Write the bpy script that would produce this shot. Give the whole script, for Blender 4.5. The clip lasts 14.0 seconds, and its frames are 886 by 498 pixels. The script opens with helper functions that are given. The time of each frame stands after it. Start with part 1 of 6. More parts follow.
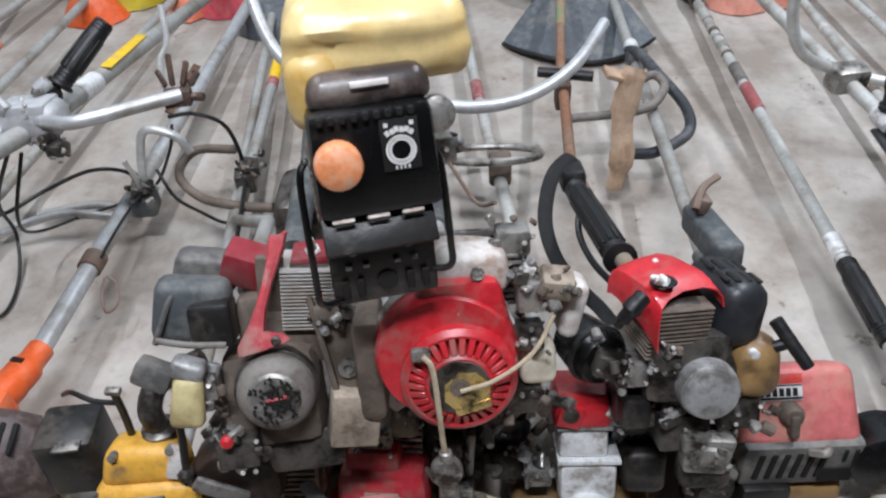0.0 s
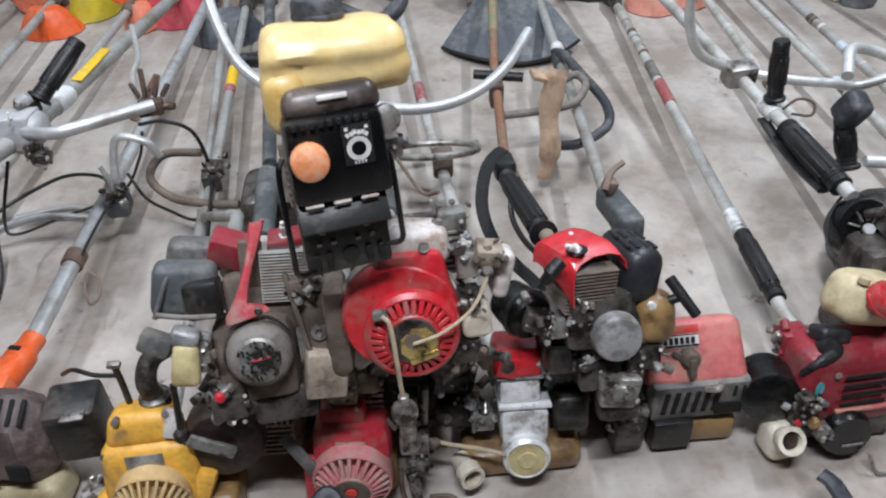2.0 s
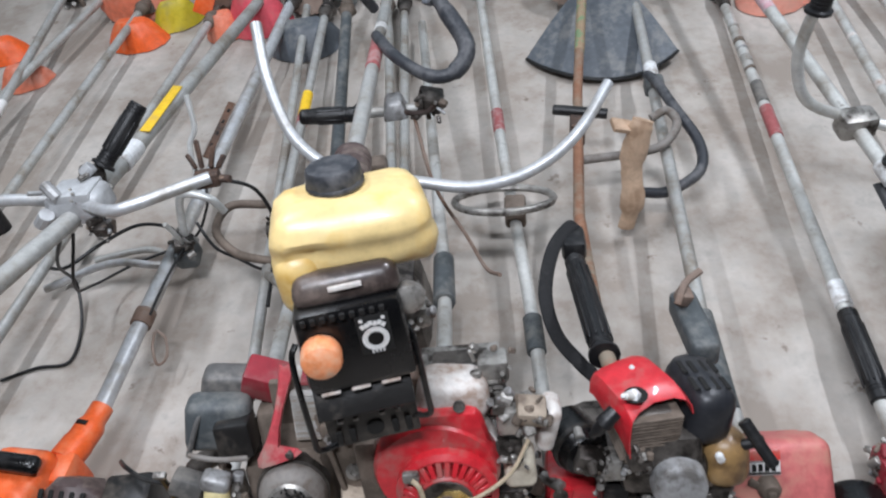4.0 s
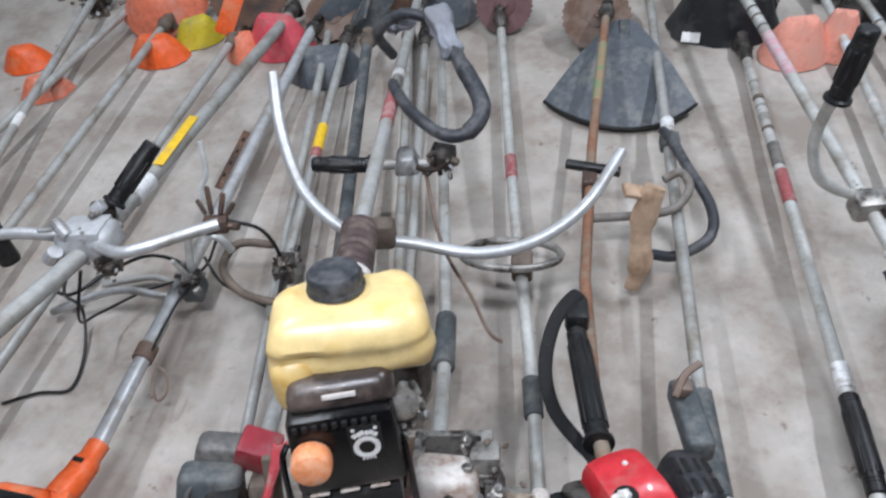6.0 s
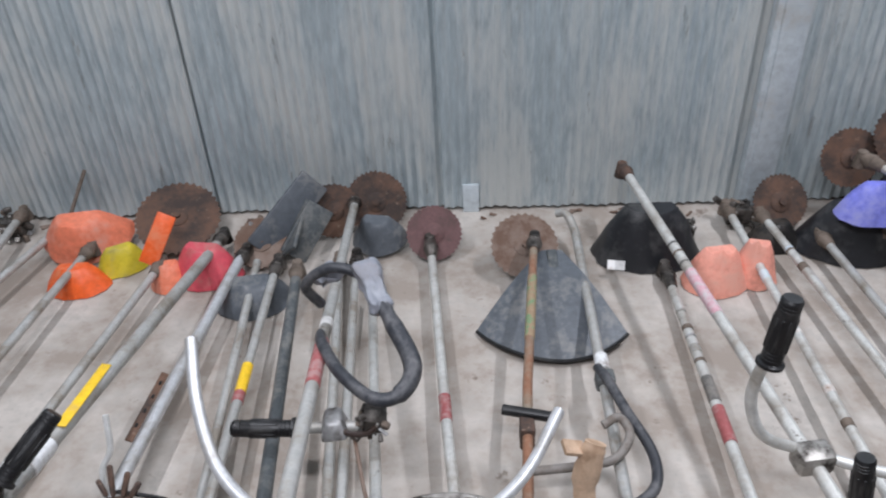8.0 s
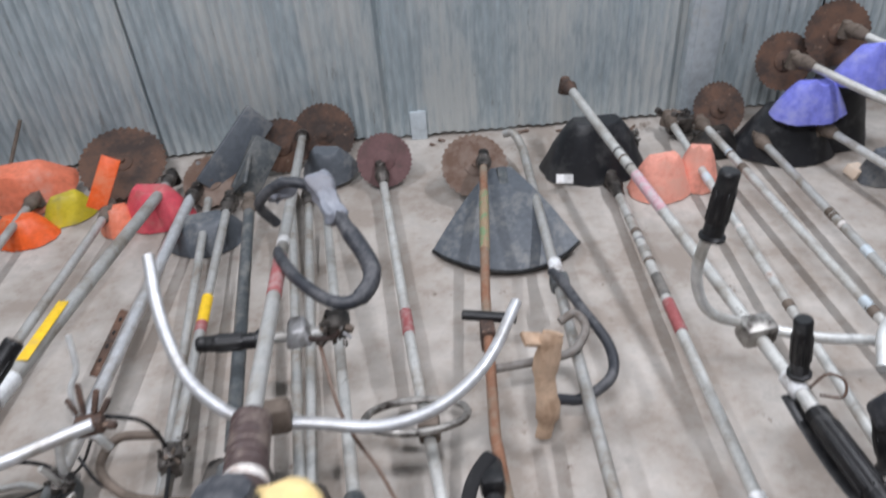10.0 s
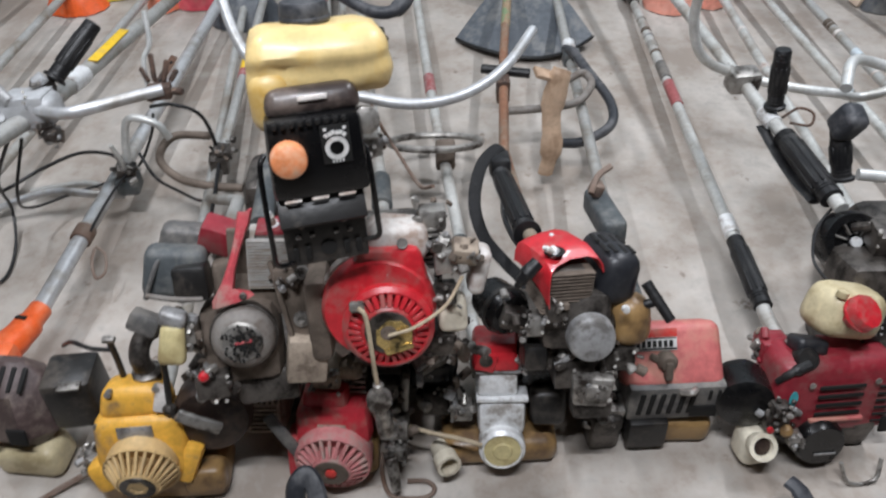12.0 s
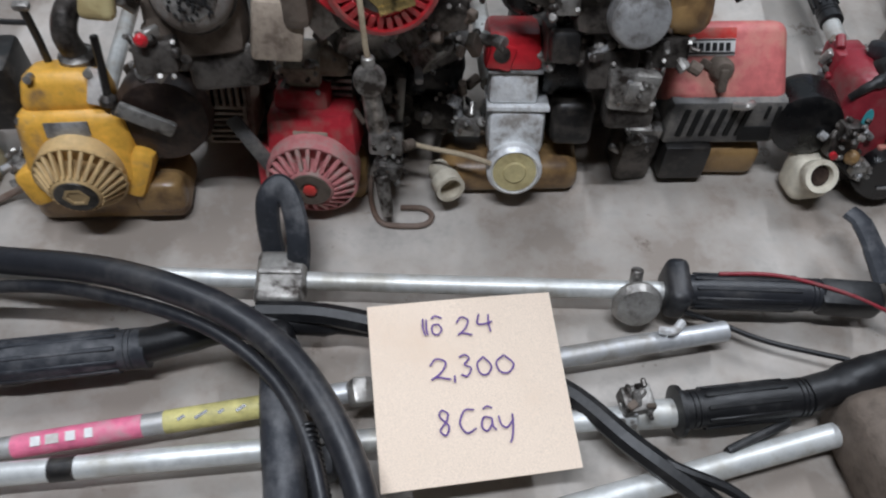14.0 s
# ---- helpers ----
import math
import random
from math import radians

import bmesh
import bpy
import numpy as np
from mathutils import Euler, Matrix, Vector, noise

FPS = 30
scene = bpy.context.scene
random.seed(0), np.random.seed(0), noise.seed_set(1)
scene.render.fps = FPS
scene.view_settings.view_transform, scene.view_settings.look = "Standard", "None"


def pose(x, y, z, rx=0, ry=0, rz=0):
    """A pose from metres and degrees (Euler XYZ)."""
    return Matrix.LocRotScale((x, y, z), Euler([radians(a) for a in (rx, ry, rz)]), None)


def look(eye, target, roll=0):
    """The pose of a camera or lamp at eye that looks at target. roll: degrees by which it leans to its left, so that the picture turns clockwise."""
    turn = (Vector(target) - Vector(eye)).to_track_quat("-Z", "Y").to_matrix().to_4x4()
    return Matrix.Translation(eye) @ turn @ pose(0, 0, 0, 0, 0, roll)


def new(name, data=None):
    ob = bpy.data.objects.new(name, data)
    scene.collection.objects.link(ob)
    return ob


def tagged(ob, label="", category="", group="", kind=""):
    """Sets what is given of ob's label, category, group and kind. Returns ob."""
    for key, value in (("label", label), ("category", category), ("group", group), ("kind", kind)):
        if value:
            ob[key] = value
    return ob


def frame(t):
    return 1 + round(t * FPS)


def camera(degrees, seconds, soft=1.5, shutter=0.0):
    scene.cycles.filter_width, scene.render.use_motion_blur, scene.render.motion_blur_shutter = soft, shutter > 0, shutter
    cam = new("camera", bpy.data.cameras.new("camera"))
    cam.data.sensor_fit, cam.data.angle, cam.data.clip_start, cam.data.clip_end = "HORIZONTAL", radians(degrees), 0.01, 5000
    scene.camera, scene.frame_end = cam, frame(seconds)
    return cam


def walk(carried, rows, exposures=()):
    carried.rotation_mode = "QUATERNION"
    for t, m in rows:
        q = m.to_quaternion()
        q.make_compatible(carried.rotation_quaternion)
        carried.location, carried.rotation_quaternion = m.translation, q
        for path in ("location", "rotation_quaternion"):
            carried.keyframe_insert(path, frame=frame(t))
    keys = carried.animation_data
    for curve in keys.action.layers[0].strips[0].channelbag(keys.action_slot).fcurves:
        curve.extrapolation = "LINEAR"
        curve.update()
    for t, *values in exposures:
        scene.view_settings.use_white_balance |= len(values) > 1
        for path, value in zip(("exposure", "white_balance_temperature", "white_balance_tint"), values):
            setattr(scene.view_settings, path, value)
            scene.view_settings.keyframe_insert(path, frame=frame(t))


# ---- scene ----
cam = camera(60.4, 14.0, 2.15, 0.5)
PATH = [
    (0, (0.0, 0.222, 1.159), (-0.065, 1.672, -0.218), -3.1),
    (0.5, (-0.007, 0.181, 1.202), (-0.039, 1.66, -0.144), -2.8),
    (1, (0.006, 0.129, 1.219), (0.011, 1.588, -0.149), -2.4),
    (1.5, (0.004, 0.092, 1.229), (0.041, 1.536, -0.154), -1.9),
    (2, (0.003, 0.065, 1.274), (0.067, 1.504, -0.113), -1.8),
    (2.5, (0.02, 0.039, 1.371), (0.073, 1.473, -0.023), -3.1),
    (3, (0.01, 0.065, 1.405), (0.03, 1.495, 0.007), -4.8),
    (3.5, (0.069, 0.21, 1.404), (-0.056, 1.56, -0.066), -8.5),
    (3.7, (0.105, 0.286, 1.4), (-0.096, 1.611, -0.083), -10.4),
    (5.8, (0.116, 0.424, 1.471), (-0.168, 1.719, -0.026), -8.2),
    (6, (0.122, 0.43, 1.482), (-0.135, 1.739, -0.009), -7.3),
    (6.5, (0.113, 0.455, 1.509), (-0.114, 1.898, 0.143), -5.8),
    (7, (0.112, 0.553, 1.548), (-0.072, 2.151, 0.36), -4.6),
    (7.2, (0.106, 0.563, 1.554), (-0.064, 2.192, 0.406), -4.1),
    (9.3, (0.162, 0.62, 1.552), (0.207, 2.228, 0.364), -3.3),
    (9.5, (0.16, 0.603, 1.548), (0.202, 2.185, 0.325), -3.8),
    (10, (0.121, 0.502, 1.487), (0.148, 2.061, 0.234), -4.5),
    (10.5, (0.019, 0.266, 1.434), (0.057, 1.807, 0.16), -5.2),
    (11, (-0.029, 0.129, 1.36), (0.041, 1.649, 0.063), -4.9),
    (11.5, (0.037, 0.091, 1.337), (0.101, 1.56, -0.018), -2.5),
    (12, (0.07, 0.049, 1.314), (0.067, 1.46, -0.104), -1.0),
    (12.5, (0.072, 0.032, 1.302), (0.04, 1.373, -0.182), -0.4),
    (13, (0.055, 0.108, 1.124), (0.068, 1.259, -0.511), 1.4),
    (13.5, (0.033, 0.079, 0.948), (0.121, 1.143, -0.743), 4.7),
    (14, (0.042, 0.066, 1.014), (0.077, 1.09, -0.704), 2.3),
]
walk(cam, [(t, look(eye, target, roll)) for t, eye, target, roll in PATH], [(0, 0.10, 6150, 10), (3.5, 0.05, 6130, 10), (6, -0.03, 6040, 10), (7.2, 0.05, 6180, 12), (9.3, 0.06, 6300, 13), (10.5, 0.04, 6250, 12), (12, 0.0, 6320, 10), (12.6, 0.0, 6320, 10), (13.3, -0.24, 6050, 9), (14, -0.28, 6050, 9)])

# ---- world and lights ----
world = bpy.data.worlds.new("World")
scene.world = world
world.use_nodes = True
world.node_tree.nodes["Background"].inputs[0].default_value = (0.75, 0.85, 1.0, 1)
world.node_tree.nodes["Background"].inputs[1].default_value = 0.25
scene.view_settings.exposure = 0.0

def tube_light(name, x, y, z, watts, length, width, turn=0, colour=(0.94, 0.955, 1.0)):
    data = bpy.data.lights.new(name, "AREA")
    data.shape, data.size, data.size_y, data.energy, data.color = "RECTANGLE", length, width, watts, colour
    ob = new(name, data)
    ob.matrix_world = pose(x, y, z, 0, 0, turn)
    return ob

# unseen overhead tubes; the third is added to brighten the engine fronts
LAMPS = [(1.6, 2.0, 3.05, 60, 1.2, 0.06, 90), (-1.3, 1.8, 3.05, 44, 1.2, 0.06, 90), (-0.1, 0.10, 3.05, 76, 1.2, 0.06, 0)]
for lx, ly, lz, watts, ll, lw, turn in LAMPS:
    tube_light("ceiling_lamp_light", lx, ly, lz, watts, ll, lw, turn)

# ---- materials ----
def material(name, base, rough=0.5, metal=0.0, dirt=None, amount=0.4, fine=70.0, coarse=9.0, bump=0.15, stretch=(1, 1, 1), sheen=0.0, coat=0.0, wear=None, wear_at=0.68):
    m = bpy.data.materials.new(name)
    m.use_nodes = True
    n, l = m.node_tree.nodes, m.node_tree.links
    b = n["Principled BSDF"]
    co = n.new("ShaderNodeTexCoord")
    mp = n.new("ShaderNodeMapping")
    mp.inputs["Scale"].default_value = stretch
    l.new(co.outputs["Object"], mp.inputs[0])
    rnd = n.new("ShaderNodeObjectInfo")
    shift = n.new("ShaderNodeVectorMath")
    shift.operation = "ADD"
    l.new(mp.outputs[0], shift.inputs[0])
    l.new(rnd.outputs["Random"], shift.inputs[1])
    def tex(scale, detail, rough_):
        t = n.new("ShaderNodeTexNoise")
        t.inputs["Scale"].default_value, t.inputs["Detail"].default_value, t.inputs["Roughness"].default_value = scale, detail, rough_
        l.new(shift.outputs[0], t.inputs["Vector"])
        return t
    def ramp(src, a, b_):
        r = n.new("ShaderNodeMapRange")
        r.inputs[1].default_value, r.inputs[2].default_value = a, b_
        l.new(src, r.inputs[0])
        return r
    def mix(fac, a, b_, mode="MIX"):
        x = n.new("ShaderNodeMix")
        x.data_type, x.blend_type = "RGBA", mode
        if isinstance(fac, float):
            x.inputs[0].default_value = fac
        else:
            l.new(fac, x.inputs[0])
        for s, v in ((x.inputs[6], a), (x.inputs[7], b_)):
            if isinstance(v, tuple):
                s.default_value = (*v, 1)
            else:
                l.new(v, s)
        return x.outputs[2]
    big, small = tex(coarse, 5, 0.6), tex(fine, 4, 0.65)
    tone = ramp(small.outputs[0], 0.3, 0.7)
    dark = tuple(v * 0.78 for v in base)
    light = tuple(min(1, v * 1.12) for v in base)
    col = mix(tone.outputs[0], dark, light)
    if dirt:
        spots = n.new("ShaderNodeMath")
        spots.operation = "MULTIPLY_ADD"
        l.new(small.outputs[0], spots.inputs[0])
        spots.inputs[1].default_value = 0.45
        l.new(big.outputs[0], spots.inputs[2])
        mask = ramp(spots.outputs[0], 0.85 - amount * 0.45, 1.0 - amount * 0.3)
        col = mix(mask.outputs[0], col, dirt)
    if wear:
        scratch = tex(fine * 0.45, 6, 0.75)
        wm = ramp(scratch.outputs[0], wear_at - 0.04, wear_at + 0.02)
        col = mix(wm.outputs[0], col, wear)
    l.new(col, b.inputs["Base Color"])
    rr = n.new("ShaderNodeMapRange")
    rr.inputs[3].default_value, rr.inputs[4].default_value = max(0.05, rough - 0.13), min(1, rough + 0.18)
    l.new(big.outputs[0], rr.inputs[0])
    l.new(rr.outputs[0], b.inputs["Roughness"])
    b.inputs["Metallic"].default_value = metal
    b.inputs["Coat Weight"].default_value = coat
    if bump:
        bp = n.new("ShaderNodeBump")
        bp.inputs["Strength"].default_value, bp.inputs["Distance"].default_value = bump, 0.004
        l.new(small.outputs[0], bp.inputs["Height"])
        l.new(bp.outputs[0], b.inputs["Normal"])
    return m

DUST, GRIME, RUSTY = (0.30, 0.26, 0.21), (0.045, 0.036, 0.03), (0.20, 0.085, 0.04)
# near-black: paints the shade inside slots, ports and gaps; also print and grit
void = material("recess_shade_and_print", (0.006, 0.0055, 0.005), 0.8, 0, None, 0, 60, 9, 0.1)
concrete = material("concrete", (0.50, 0.462, 0.418), 0.72, 0, (0.31, 0.265, 0.225), 0.55, 26, 4.6, 0.18, wear=(0.20, 0.16, 0.13), wear_at=0.672)
zinc = material("zinc_sheet", (0.48, 0.555, 0.585), 0.45, 0.40, (0.60, 0.63, 0.62), 0.42, 24, 2.6, 0.06, (2.2, 2.2, 0.45), wear=(0.30, 0.32, 0.32), wear_at=0.67)
zinc_clean = material("zinc_post", (0.62, 0.69, 0.73), 0.45, 0.2, (0.45, 0.45, 0.43), 0.25, 30, 3, 0.05)
plaster = material("plaster", (0.21, 0.21, 0.21), 0.9, 0, (0.16, 0.155, 0.15), 0.3, 20, 1.0, 0.05)
alu = material("aluminium_tube", (0.60, 0.61, 0.62), 0.42, 0.5, (0.36, 0.34, 0.31), 0.34, 50, 12, 0.05)
alu_white = material("bright_aluminium", (0.72, 0.73, 0.71), 0.40, 0.4, (0.44, 0.42, 0.37), 0.30, 50, 10, 0.04)
tube_grey = material("grey_tube", (0.47, 0.47, 0.45), 0.48, 0.35, (0.28, 0.25, 0.21), 0.36, 60, 9, 0.08, wear=(0.16, 0.13, 0.11), wear_at=0.7)
tube_white = material("pale_tube", (0.60, 0.60, 0.57), 0.45, 0.3, (0.36, 0.33, 0.29), 0.34, 60, 10, 0.08, wear=(0.15, 0.13, 0.11), wear_at=0.67)
rust = material("rust", (0.150, 0.083, 0.055), 0.85, 0.1, (0.055, 0.040, 0.034), 0.55, 70, 9, 0.5, wear=(0.27, 0.19, 0.14), wear_at=0.66)
rust_grey = material("rusty_steel", (0.24, 0.18, 0.145), 0.8, 0.15, (0.14, 0.085, 0.06), 0.5, 80, 12, 0.35)
rust_tube = material("rust_tube", (0.27, 0.13, 0.075), 0.75, 0.1, (0.24, 0.20, 0.15), 0.45, 60, 9, 0.2)
maroon = material("maroon_disc", (0.140, 0.072, 0.070), 0.75, 0.05, (0.075, 0.05, 0.045), 0.4, 90, 14, 0.3)
black = material("black_plastic", (0.0045, 0.0045, 0.005), 0.26, 0, (0.02, 0.018, 0.016), 0.22, 80, 14, 0.10)
black_dusty = material("dusty_black_plastic", (0.014, 0.013, 0.0125), 0.38, 0, (0.065, 0.055, 0.046), 0.30, 80, 13, 0.14)
rubber = material("black_rubber", (0.008, 0.008, 0.009), 0.42, 0, (0.03, 0.029, 0.028), 0.25, 90, 16, 0.15)
rubber_grey = material("grey_rubber", (0.075, 0.085, 0.09), 0.55, 0, (0.16, 0.16, 0.15), 0.35, 70, 12, 0.1)
hood_brown = material("glossy_brown_black_plastic", (0.040, 0.029, 0.026), 0.32, 0, (0.13, 0.10, 0.085), 0.30, 80, 14, 0.12, coat=0.15)
cowl_brown = material("dusty_brown_plastic", (0.074, 0.049, 0.046), 0.5, 0, (0.16, 0.125, 0.105), 0.33, 80, 14, 0.15)
red = material("red_paint", (0.56, 0.022, 0.032), 0.33, 0, (0.36, 0.10, 0.09), 0.30, 70, 16, 0.08, coat=0.2, wear=(0.5, 0.42, 0.38), wear_at=0.74)
red_faded = material("faded_red_plastic", (0.56, 0.15, 0.142), 0.5, 0, (0.50, 0.22, 0.17), 0.4, 60, 12, 0.08)
red_dark = material("dark_red_plastic", (0.27, 0.022, 0.034), 0.42, 0, (0.20, 0.075, 0.07), 0.30, 70, 14, 0.10, coat=0.1)
red_dusty = material("dusty_pink_red_plastic", (0.56, 0.075, 0.09), 0.5, 0, (0.44, 0.24, 0.21), 0.38, 80, 18, 0.12)
white_worn = material("worn_white_metal", (0.72, 0.68, 0.64), 0.5, 0.1, (0.33, 0.24, 0.19), 0.4, 80, 18, 0.15)
orange = material("orange_plastic", (0.84, 0.125, 0.022), 0.42, 0, (0.70, 0.20, 0.09), 0.26, 50, 10, 0.06)
knob_orange = material("orange_knob", (0.85, 0.30, 0.12), 0.45, 0, (0.72, 0.42, 0.27), 0.45, 70, 30, 0.05)
salmon = material("sun_faded_orange_plastic", (0.80, 0.22, 0.12), 0.5, 0, (0.66, 0.30, 0.22), 0.35, 40, 9, 0.06)
salmon_pink = material("pale_salmon_plastic", (0.86, 0.36, 0.27), 0.5, 0, (0.72, 0.36, 0.28), 0.3, 40, 9, 0.05)
pink = material("pink_red_plastic", (0.68, 0.09, 0.12), 0.45, 0, (0.5, 0.16, 0.15), 0.35, 50, 10, 0.06)
yellow = material("yellow_paint", (0.80, 0.43, 0.06), 0.42, 0, (0.34, 0.20, 0.08), 0.28, 70, 17, 0.1, wear=(0.62, 0.57, 0.46), wear_at=0.70)
yellow_pale = material("pale_yellow_metal", (0.62, 0.43, 0.20), 0.5, 0, (0.44, 0.31, 0.16), 0.36, 70, 20, 0.1)
yellow_guard = material("yellow_plastic", (0.62, 0.50, 0.03), 0.45, 0, (0.40, 0.34, 0.08), 0.35, 50, 10, 0.05)
yellow_tape = material("yellow_tape", (0.86, 0.55, 0.02), 0.45, 0, (0.6, 0.4, 0.08), 0.25, 60, 18, 0.03)
tank_yellow = material("yellowed_plastic_tank", (0.82, 0.62, 0.28), 0.36, 0, (0.66, 0.41, 0.10), 0.36, 22, 12, 0.04, coat=0.15)
tank_amber = material("oil_stained_plastic_tank", (0.34, 0.21, 0.085), 0.36, 0, (0.13, 0.075, 0.035), 0.45, 40, 14, 0.05, coat=0.15)
tank_cream = material("cream_plastic_tank", (0.66, 0.57, 0.36), 0.42, 0, (0.36, 0.29, 0.16), 0.38, 50, 14, 0.06)
cream = material("cream_plastic", (0.80, 0.74, 0.60), 0.45, 0, (0.48, 0.42, 0.32), 0.35, 50, 18, 0.05)
casting = material("grimy_aluminium_casting", (0.42, 0.40, 0.37), 0.40, 0.6, GRIME, 0.42, 90, 22, 0.3)
casting_dark = material("oily_dark_casting", (0.13, 0.115, 0.102), 0.38, 0.45, (0.016, 0.013, 0.011), 0.50, 90, 20, 0.35)
casting_brown = material("dusty_brown_casting", (0.185, 0.145, 0.115), 0.75, 0.1, (0.10, 0.078, 0.06), 0.45, 90, 20, 0.4)
silver = material("silver_paint", (0.87, 0.88, 0.88), 0.38, 0.15, (0.38, 0.35, 0.32), 0.30, 90, 30, 0.3)
casting_beige = material("dusty_beige_casting", (0.42, 0.345, 0.27), 0.75, 0.1, (0.17, 0.13, 0.10), 0.40, 90, 20, 0.35)
cap_grey = material("scuffed_grey_metal", (0.42, 0.42, 0.42), 0.5, 0.4, (0.16, 0.15, 0.14), 0.42, 70, 30, 0.25)
grey_plastic = material("dusty_grey_plastic", (0.10, 0.097, 0.094), 0.5, 0, (0.20, 0.185, 0.165), 0.36, 70, 13, 0.1)
grey_guard = material("dark_grey_guard_plastic", (0.098, 0.110, 0.125), 0.45, 0, (0.19, 0.19, 0.185), 0.28, 50, 8, 0.06)
brass = material("gold_plate", (0.80, 0.60, 0.24), 0.25, 0.8, (0.10, 0.08, 0.04), 0.34, 60, 40, 0.1)
blue = material("violet_blue_plastic", (0.22, 0.24, 0.74), 0.45, 0, (0.32, 0.33, 0.66), 0.3, 40, 9, 0.05)
paper = material("buff_card", (0.84, 0.69, 0.55), 0.85, 0, (0.76, 0.60, 0.46), 0.25, 700, 6, 0.02)
wrap = material("brown_packing_tape", (0.60, 0.43, 0.30), 0.5, 0, (0.36, 0.24, 0.155), 0.42, 60, 16, 0.3)
ink = material("violet_ink", (0.12, 0.055, 0.26), 0.6, 0, None, 0, 60, 9, 0)
white = material("white_print", (0.80, 0.79, 0.77), 0.5, 0, (0.55, 0.5, 0.46), 0.3, 80, 20, 0.02)
red_label = material("red_sticker", (0.68, 0.06, 0.05), 0.45, 0, (0.4, 0.14, 0.11), 0.35, 60, 20, 0.03)
red_worn = material("worn_red_sticker", (0.36, 0.10, 0.10), 0.55, 0, (0.38, 0.22, 0.21), 0.35, 60, 30, 0.03)
pink_worn = material("worn_pink_sticker", (0.62, 0.36, 0.40), 0.5, 0, (0.5, 0.46, 0.46), 0.45, 60, 30, 0.03)
pink_label = material("pink_sticker", (0.84, 0.20, 0.33), 0.45, 0, (0.6, 0.3, 0.34), 0.3, 60, 20, 0.03)
lemon_label = material("lemon_sticker", (0.78, 0.70, 0.27), 0.5, 0, (0.45, 0.40, 0.16), 0.4, 60, 22, 0.03)
teal = material("teal_sticker", (0.05, 0.40, 0.45), 0.4, 0, None, 0, 60, 9, 0.02)
ceramic = material("spark_plug_ceramic", (0.82, 0.80, 0.75), 0.2, 0, (0.45, 0.38, 0.3), 0.3, 80, 30, 0.02)
rope = material("dirty_cord", (0.52, 0.43, 0.30), 0.85, 0, (0.32, 0.25, 0.17), 0.4, 200, 30, 0.3)
matte_black = material("matte_black_webbing", (0.007, 0.007, 0.008), 0.8, 0, (0.02, 0.02, 0.02), 0.25, 200, 20, 0.3)
slate = material("scuffed_slate_rubber", (0.030, 0.033, 0.040), 0.5, 0, (0.10, 0.10, 0.105), 0.35, 70, 14, 0.2)
worn_black = material("worn_black_plastic", (0.020, 0.021, 0.025), 0.4, 0, (0.05, 0.048, 0.048), 0.3, 80, 14, 0.12)
torn_film = material("torn_grey_film", (0.25, 0.265, 0.30), 0.45, 0, (0.20, 0.20, 0.22), 0.4, 60, 18, 0.3)
red_mid = material("scuffed_red_paint", (0.50, 0.03, 0.045), 0.4, 0, (0.30, 0.12, 0.10), 0.36, 70, 18, 0.1, wear=(0.45, 0.33, 0.30), wear_at=0.72)
pink_dust = material("dust_covered_red_plastic", (0.60, 0.22, 0.22), 0.6, 0, (0.42, 0.30, 0.26), 0.42, 80, 20, 0.12)
dust_grey = material("dust_caked_grey_metal", (0.25, 0.23, 0.21), 0.7, 0.1, (0.15, 0.125, 0.105), 0.42, 80, 20, 0.25)
fin_dusty = material("dusty_finned_aluminium", (0.46, 0.445, 0.42), 0.62, 0.15, (0.30, 0.255, 0.21), 0.45, 80, 22, 0.2)
cast_dull = material("dull_cast_aluminium", (0.56, 0.57, 0.58), 0.5, 0.3, (0.36, 0.36, 0.36), 0.4, 70, 18, 0.2)
filter_foam = material("yellowed_filter_foam", (0.62, 0.53, 0.27), 0.55, 0, (0.36, 0.28, 0.13), 0.42, 60, 20, 0.15)
brown_black = material("oily_brown_black_metal", (0.035, 0.022, 0.018), 0.4, 0.1, (0.09, 0.06, 0.045), 0.3, 80, 16, 0.2)
cloth_black = material("black_sheet_plastic", (0.016, 0.017, 0.02), 0.42, 0, (0.06, 0.06, 0.06), 0.3, 40, 8, 0.12)

# ---- mesh tools ----
def merge(bm, t):
    me = bpy.data.meshes.new("t")
    t.to_mesh(me)
    t.free()
    bm.from_mesh(me)
    bpy.data.meshes.remove(me)
    return bm

def rbox(m, sx, sy, sz, bev=0.006, top=(1, 1), bm=None, segs=2):
    bm = bm or bmesh.new()
    t = bmesh.new()
    bmesh.ops.create_cube(t, size=1)
    for v in t.verts:
        k = top if v.co.z > 0 else (1, 1)
        v.co = Vector((v.co.x * sx * k[0], v.co.y * sy * k[1], v.co.z * sz))
    if bev:
        bmesh.ops.bevel(t, geom=t.edges[:], offset=min(bev, 0.45 * min(sx, sy, sz)), segments=segs, affect="EDGES", profile=0.5)
    t.transform(m)
    return merge(bm, t)

def lathe(m, profile, seg=24, bm=None):
    bm = bm or bmesh.new()
    t = bmesh.new()
    rings = [[t.verts.new((r * math.cos(2 * math.pi * k / seg), r * math.sin(2 * math.pi * k / seg), z)) for k in range(seg)] for r, z in profile]
    for a, b in zip(rings, rings[1:]):
        for k in range(seg):
            t.faces.new((a[k], a[(k + 1) % seg], b[(k + 1) % seg], b[k]))
    if profile[0][0] > 1e-6:
        t.faces.new(rings[0][::-1])
    if profile[-1][0] > 1e-6:
        t.faces.new(rings[-1])
    bmesh.ops.remove_doubles(t, verts=t.verts[:], dist=1e-6)
    bmesh.ops.recalc_face_normals(t, faces=t.faces[:])
    t.transform(m)
    return merge(bm, t)

